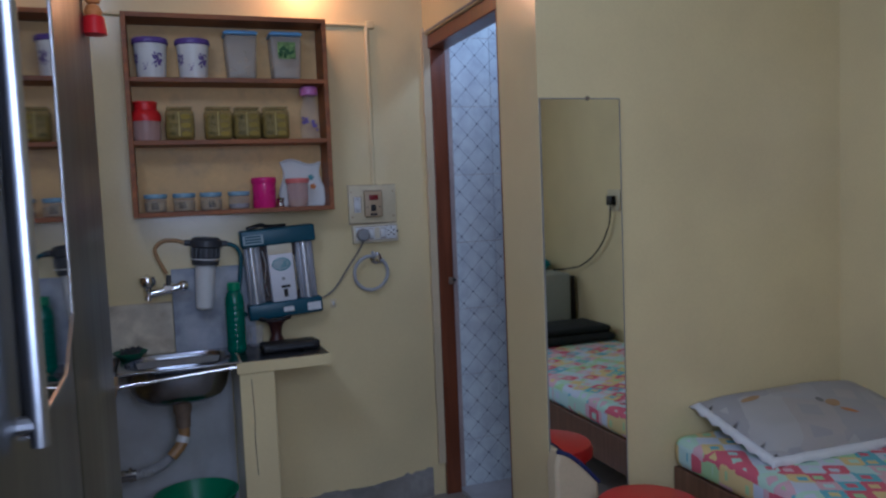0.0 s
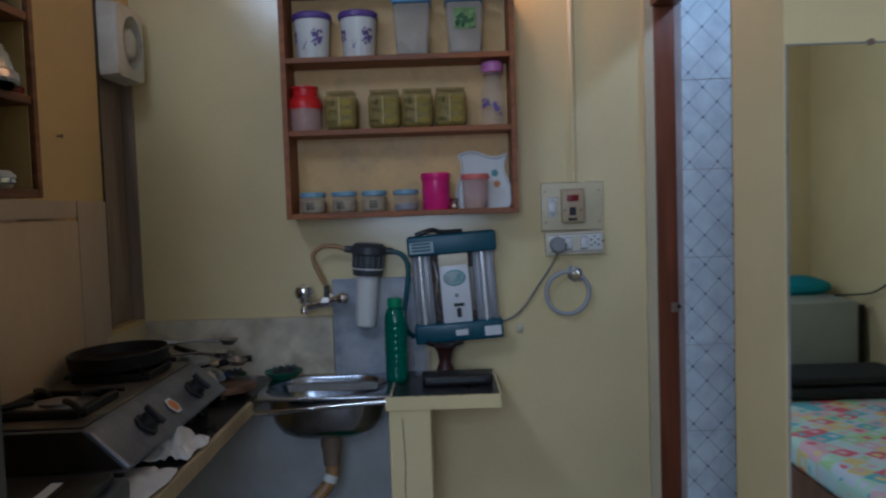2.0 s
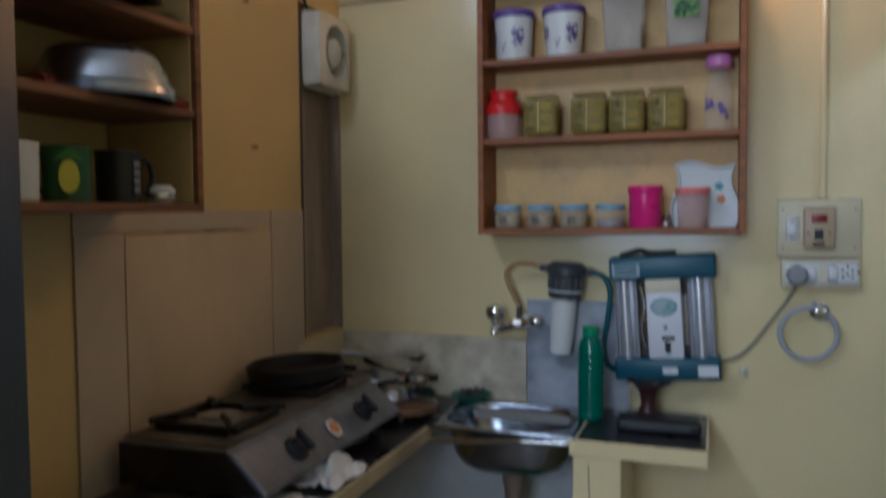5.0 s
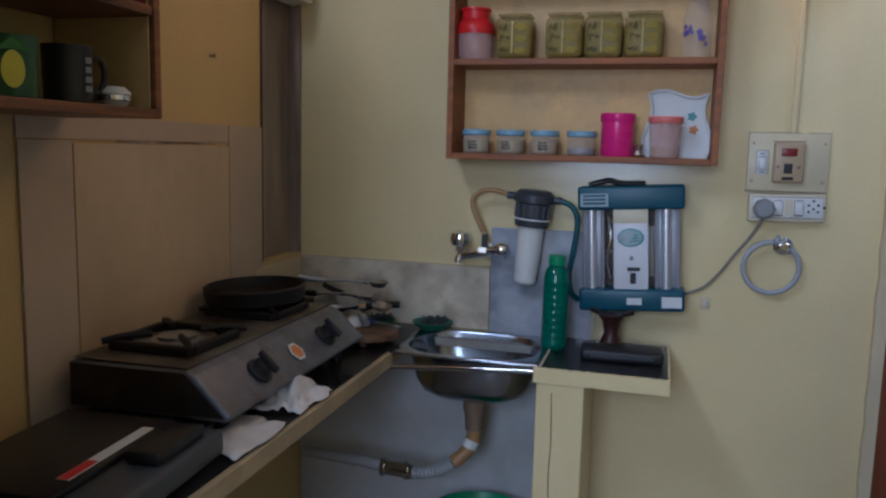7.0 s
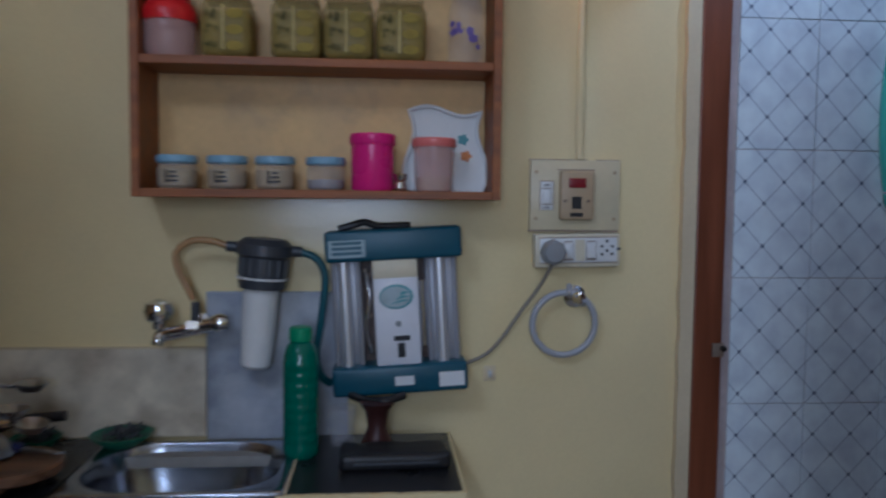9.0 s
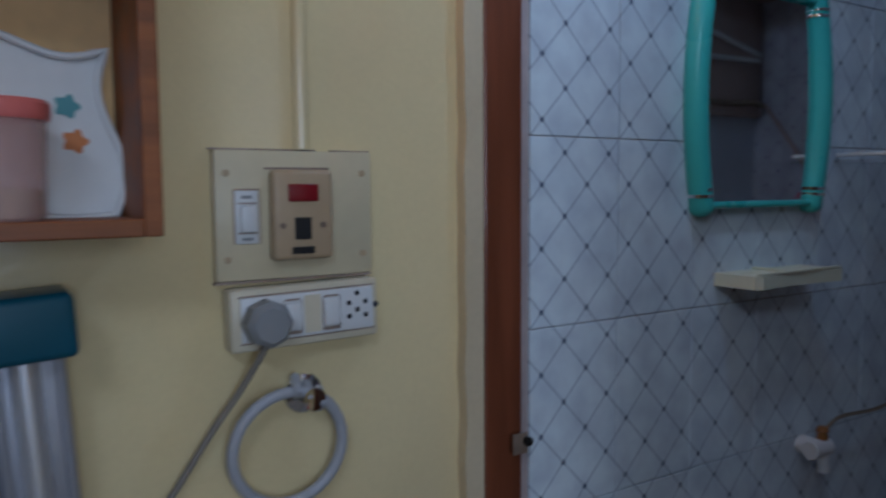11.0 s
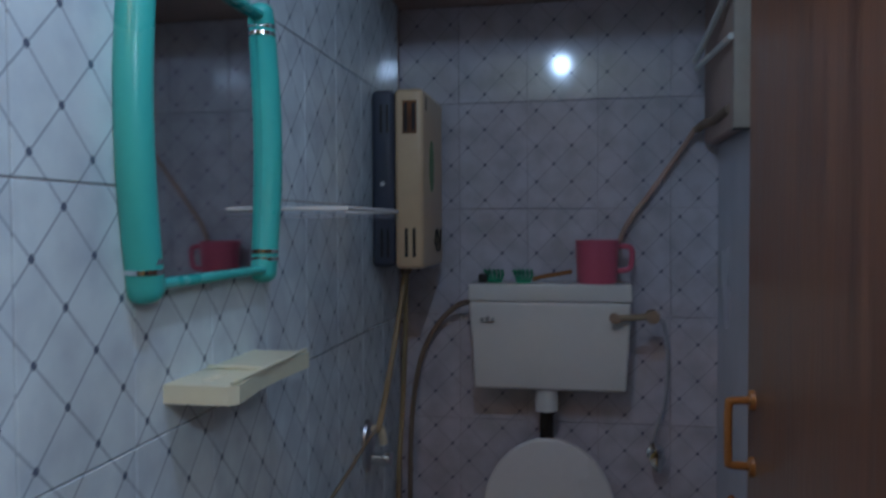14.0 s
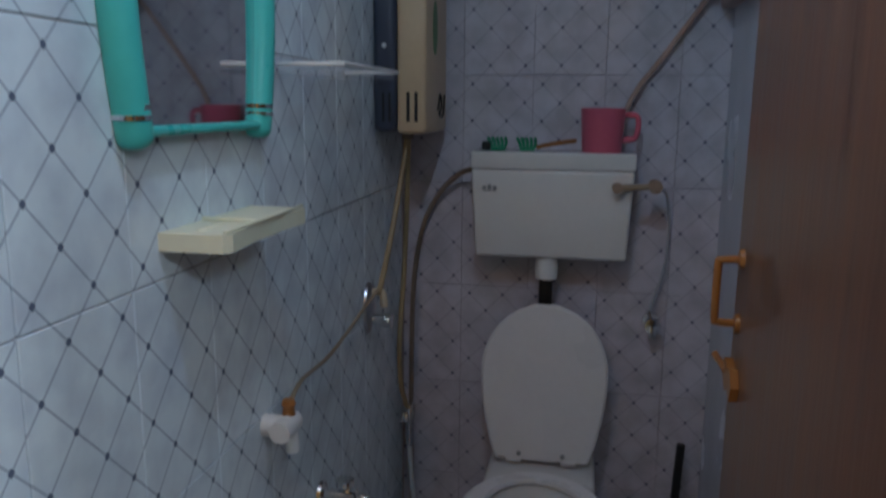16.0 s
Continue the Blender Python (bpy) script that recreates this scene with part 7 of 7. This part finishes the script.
def toilet():
    t = thing("toilet", (2.50, TY, 0), "white ceramic toilet with the seat cover raised", "toilet")

    def oval(bm, levels, n=36):
        rings = []
        for cx, rx, ry, z in levels:
            rings.append([bm.verts.new((cx + rx * math.cos(a) * (1.0 if math.cos(a) < 0 else 0.86), ry * math.sin(a), z)) for a in [2 * math.pi * i / n for i in range(n)]])
        for a, b in zip(rings, rings[1:]):
            for i in range(n):
                j = (i + 1) % n
                bm.faces.new((a[i], a[j], b[j], b[i]))
        return rings

    def pan(bm):
        r = oval(bm, [(0.08, 0.14, 0.10, 0.02), (0.08, 0.13, 0.095, 0.14), (0.02, 0.20, 0.14, 0.26), (0.0, 0.245, 0.178, 0.355), (0.0, 0.250, 0.184, 0.385), (0.0, 0.246, 0.180, 0.392), (0.0, 0.195, 0.132, 0.392), (0.0, 0.185, 0.122, 0.375), (0.01, 0.14, 0.09, 0.26), (0.04, 0.06, 0.05, 0.18)])
        bm.faces.new(r[0][::-1])
        bm.faces.new(r[-1])
    mesh("bowl", pan, ceramic, t)
    mesh("deck", lambda bm: box(bm, 0.19, -0.15, 0.30, 0.47, 0.15, 0.388, 0.025, 4), ceramic, t)
    mesh("seat_ring", lambda bm: (lambda r: [bm.faces.new((r[0][i], r[-1][i], r[-1][(i + 1) % 36], r[0][(i + 1) % 36])) for i in range(36)])(oval(bm, [(0, 0.190, 0.128, 0.394), (0, 0.186, 0.124, 0.402), (0, 0.19, 0.13, 0.412), (0, 0.235, 0.172, 0.413), (0, 0.248, 0.183, 0.404), (0, 0.248, 0.183, 0.394)])), seat_plastic, t)

    def cover(bm):
        right = []
        for i in range(23):
            z = 0.44 * i / 22
            w = 0.1725 - 0.045 * ((0.25 - z) / 0.25) ** 2 if z < 0.25 else 0.1725 * math.sqrt(max(0.0, 1 - ((z - 0.25) / 0.19) ** 2))
            right.append((w, z))
        fr = right[:-1] + [(0.03, 0.4385), (-0.03, 0.4385)] + [(-w, z) for w, z in right[-2::-1]]
        outline(bm, fr, "x", -0.010, 0.010)
    ob = mesh("seat_cover", cover, seat_plastic, t)
    ob.matrix_basis = Matrix.Translation((0.285, 0.0, 0.405)) @ Matrix.Rotation(radians(6), 4, "Y")
    bv = ob.modifiers.new("round", "BEVEL")
    bv.width, bv.segments, bv.limit_method = 0.008, 3, "ANGLE"
    mesh("hinge", lambda bm: [pipe(bm, [(0.285, s * 0.075 - 0.02, 0.408), (0.285, s * 0.075 + 0.02, 0.408)], 0.012, 12, smooth=False) for s in (-1, 1)], seat_plastic, t)
    mesh("bumper", lambda bm: [lathe(bm, [(0, 0.0), (0.007, 0.0), (0.006, -0.005), (0, -0.006)], 10, (0.270, s * 0.06, 0.43), "x") for s in (-1, 1)], mid_grey, t)


toilet()


def bath_mug():
    t = thing("mug", (2.905, 2.647, 1.2525), "rose pink plastic bath mug on the cistern", "mug")
    mesh("body", lambda bm: lathe(bm, [(0, 0.0), (0.050, 0.0), (0.053, 0.005), (0.058, 0.112), (0.060, 0.116), (0.055, 0.116), (0.050, 0.008), (0, 0.007)], 30), mug_pink, t)
    mesh("handle", lambda bm: pipe(bm, [(0, -0.054, 0.100), (0, -0.082, 0.098), (0, -0.092, 0.086), (0, -0.090, 0.050), (0, -0.080, 0.036), (0, -0.050, 0.032)], 0.0075, 10), mug_pink, t)


bath_mug()


def brush():
    t = thing("scrubbing_brush", (2.895, 2.815, 1.2525), "green toilet freshener clips with an amber stick", "brush")

    def claws(bm):
        for y in (0.03, 0.11):
            box(bm, -0.012, y - 0.02, 0.0, 0.012, y + 0.02, 0.010, 0.003)
            for k in range(5):
                pipe(bm, [(0, y - 0.018 + 0.009 * k, 0.008), (0.004, y - 0.022 + 0.011 * k, 0.022), (-0.004, y - 0.02 + 0.012 * k, 0.034)], 0.0045, 6, per=3)
    mesh("clip", claws, green_tub, t)
    mesh("stem", lambda bm: pipe(bm, [(0, 0.005, 0.010), (0, -0.03, 0.018), (0.01, -0.10, 0.030)], 0.006, 8), handle_orange, t)
    mesh("end", lambda bm: box(bm, -0.010, 0.13, 0.0, 0.010, 0.155, 0.024, 0.004), black_plastic, t)


brush()


pink_hose = material("pinkish_hose", (0.52, 0.35, 0.28), 0.45, vary=0.2, bump=0.03)


def hose(name, label, pts, r, mat, category="hose"):
    t = thing(name, (0, 0, 0), label, category)
    mesh("line", lambda bm: pipe(bm, pts, r, 10), mat, t)
    return t


hose("overflow_hose", "dull brown hose from the cistern down the tiled corner", [(2.90, 2.992, 1.20), (2.93, 3.04, 1.18), (2.955, 3.10, 1.12), (2.965, 3.150, 1.02), (2.968, 3.178, 0.85), (2.968, 3.185, 0.60), (2.968, 3.185, 0.30), (2.965, 3.18, 0.03)], 0.0075, rust_pipe)
hose("supply_hose", "thin grey braided hose from cistern to the angle valve", [(2.86, 2.50, 1.165), (2.92, 2.47, 1.14), (2.955, 2.455, 1.05), (2.96, 2.46, 0.93), (2.955, 2.485, 0.84), (2.95, 2.497, 0.80)], 0.004, hose_grey)
hose("ceiling_pipe", "thin pinkish plastic pipe slanting over the cistern", [(2.94, 2.62, 1.26), (2.955, 2.57, 1.40), (2.965, 2.50, 1.50), (2.96, 2.43, 1.60), (2.945, 2.385, 1.67)], 0.0075, pink_hose, "pipe")


def angle_valve():
    t = thing("valve", (XBACK - 0.011, 2.485, 0.770), "chrome angle valve on the dotted tiles", "valve")
    mesh("body", lambda bm: (lathe(bm, [(0, -0.0005), (0.026, -0.0005), (0.024, -0.008), (0.012, -0.012), (0.012, -0.05), (0.022, -0.056), (0.022, -0.072), (0, -0.075)], 18, (0, 0, 0), "x"), pipe(bm, [(-0.04, 0, 0), (-0.04, 0.01, 0.04)], 0.010, 10, smooth=False), box(bm, -0.075, -0.010, -0.034, -0.058, 0.010, 0.006, 0.004)), chrome, t)


angle_valve()


def jet_spray():
    t = thing("hand_shower", (2.90, 3.175, 0.42), "chrome and white toilet hand shower with its hose", "hand shower")
    mesh("holder", lambda bm: box(bm, -0.02, 0.0, 0.02, 0.02, 0.033, 0.05, 0.004), chrome, t)
    mesh("head", lambda bm: lathe(bm, [(0, -0.06), (0.010, -0.06), (0.013, 0.02), (0.020, 0.06), (0.016, 0.075), (0, 0.078)], 16), chrome, t)
    mesh("line", lambda bm: pipe(bm, [(0, 0, -0.06), (0.004, -0.005, -0.18), (-0.01, -0.02, -0.30), (-0.06, -0.01, -0.38), (-0.16, 0.01, -0.385)], 0.008, 10), white_plastic, t)


jet_spray()


def toilet_brush():
    t = thing("toilet_brush", (2.86, 2.405, 0.02), "dark toilet brush standing in the corner", "brush")
    mesh("cup", lambda bm: lathe(bm, [(0, 0.0), (0.045, 0.0), (0.05, 0.10), (0.035, 0.13), (0, 0.13)], 20), grey_plastic, t)
    mesh("stick", lambda bm: pipe(bm, [(0, 0, 0.12), (0.005, -0.005, 0.30), (0.012, -0.012, 0.43)], 0.012, 10), black_plastic, t)


toilet_brush()


def vent_box():
    t = thing("wall_box", (0, YBR + 0.005, 0), "grey beige flat box with white brackets high on the wall", "wall box")
    mesh("case", lambda bm: box(bm, 2.56, 0.0, 1.625, 2.97, 0.040, 2.035, 0.010, 2), loft_under, t)
    mesh("panel", lambda bm: box(bm, 2.545, 0.0, 1.62, 2.559, 0.045, 2.036, 0.003), box_beige, t)
    mesh("edging", lambda bm: (box(bm, 2.5425, 0.0, 1.616, 2.5445, 0.0045, 2.036), box(bm, 2.5425, 0.0045, 1.6155, 2.5595, 0.046, 1.6195)), black_plastic, t, smooth=False)
    mesh("bracket", lambda bm: (pipe(bm, [(2.55, 0.05, 1.93), (2.90, 0.075, 1.84)], 0.008, 8, smooth=False), pipe(bm, [(2.55, 0.05, 1.82), (2.90, 0.07, 1.82)], 0.008, 8, smooth=False)), white_plastic, t)
    mesh("lower_joint", lambda bm: pipe(bm, [(2.94, 0.062, 1.665), (2.90, 0.05, 1.675), (2.78, 0.045, 1.668), (2.62, 0.04, 1.672)], 0.011, 10), rust_pipe, t)


vent_box()

def loft_bundle():
    t = thing("storage_bag", (2.46, 2.79, 2.1105), "orange red cloth storage bag lying on the loft", "bag")

    def sack(bm):
        box(bm, -0.11, -0.125, 0.0, 0.13, 0.125, 0.20, 0.05, 4)
        for v in bm.verts:
            v.co += Vector((0.012 * noise.noise(v.co * 9), 0.015 * noise.noise(v.co * 8 + Vector((3, 0, 0))), 0.02 * noise.noise(v.co * 7) * v.co.z / 0.2))
    mesh("sack", sack, bag_red, t)
    mesh("seam", lambda bm: pipe(bm, [(-0.09, -0.06, 0.198), (0.0, 0.0, 0.212), (0.10, 0.06, 0.198)], 0.006, 8), wine_red, t)


bag_red = material("orange_red_cloth", (0.45, 0.10, 0.045), 0.85, vary=0.25, fine=160, coarse=12, bump=0.25)
loft_bundle()

# ---- wall tiles ----
def tile_run(parent, n_cols, n_rows, mat, place, wide=TILE_W, high=TILE_H, gap=0.0017):
    bm = bmesh.new()
    box(bm, -wide / 2 + gap / 2, -0.003, -high / 2 + gap / 2, wide / 2 - gap / 2, 0.003, high / 2 - gap / 2, 0.0012, 1)
    me = bpy.data.meshes.new("tile")
    bm.to_mesh(me)
    bm.free()
    me.materials.append(mat)
    for i in range(n_cols):
        for k in range(n_rows):
            ob = new("tile", me)
            ob.parent = parent
            ob.matrix_basis = place(i, k)


left_bed = slab("tile_bed_left", XD2 + 0.003, YK - 0.006, 0.0, XBACK - 0.001, YK - 0.0005, 2.042, grout, label="white glazed tiles with a blue lattice and dots", category="tiled wall")
TOP_Z = JOINT_Z + TILE_H * 2
tile_run(left_bed, 9, 6, tile_left, lambda i, k: pose(JOINT_X + TILE_W * (i + 0.5), YK - 0.0078, TOP_Z - TILE_H * (k + 1.5)))
tile_run(left_bed, 5, 1, tile_left, lambda i, k: pose(JOINT_X + TILE_W * (i + 0.5), YK - 0.0078, TOP_Z - TILE_H * 0.5))
tile_run(left_bed, 4, 1, tile_left, lambda i, k: pose(JOINT_X + TILE_W * (i + 5.5), YK - 0.0078, (TOP_Z - TILE_H + 2.041) / 2), high=2.041 - TOP_Z + TILE_H)
upper_bed = slab("tile_bed_upper", XD2 + 0.003, YK - 0.006, 2.043, 2.298, YK - 0.0005, 2.598, grout, label="white glazed lattice tiles above the door height", category="tiled wall")
tile_run(upper_bed, 5, 1, tile_left, lambda i, k: pose(JOINT_X + TILE_W * (i + 0.5), YK - 0.0078, TOP_Z + TILE_H * 0.5))
tile_run(upper_bed, 1, 1, tile_left, lambda i, k: pose(2.2385, YK - 0.0078, TOP_Z + TILE_H * 0.5), wide=0.117)
back_bed = slab("tile_bed_back", XBACK - 0.006, YBR + 0.005, 0.0, XBACK - 0.0005, YK - 0.012, 2.042, grout_pale, label="white glazed tiles with a fine lattice and dots, lilac shade put into their colour", category="tiled wall")
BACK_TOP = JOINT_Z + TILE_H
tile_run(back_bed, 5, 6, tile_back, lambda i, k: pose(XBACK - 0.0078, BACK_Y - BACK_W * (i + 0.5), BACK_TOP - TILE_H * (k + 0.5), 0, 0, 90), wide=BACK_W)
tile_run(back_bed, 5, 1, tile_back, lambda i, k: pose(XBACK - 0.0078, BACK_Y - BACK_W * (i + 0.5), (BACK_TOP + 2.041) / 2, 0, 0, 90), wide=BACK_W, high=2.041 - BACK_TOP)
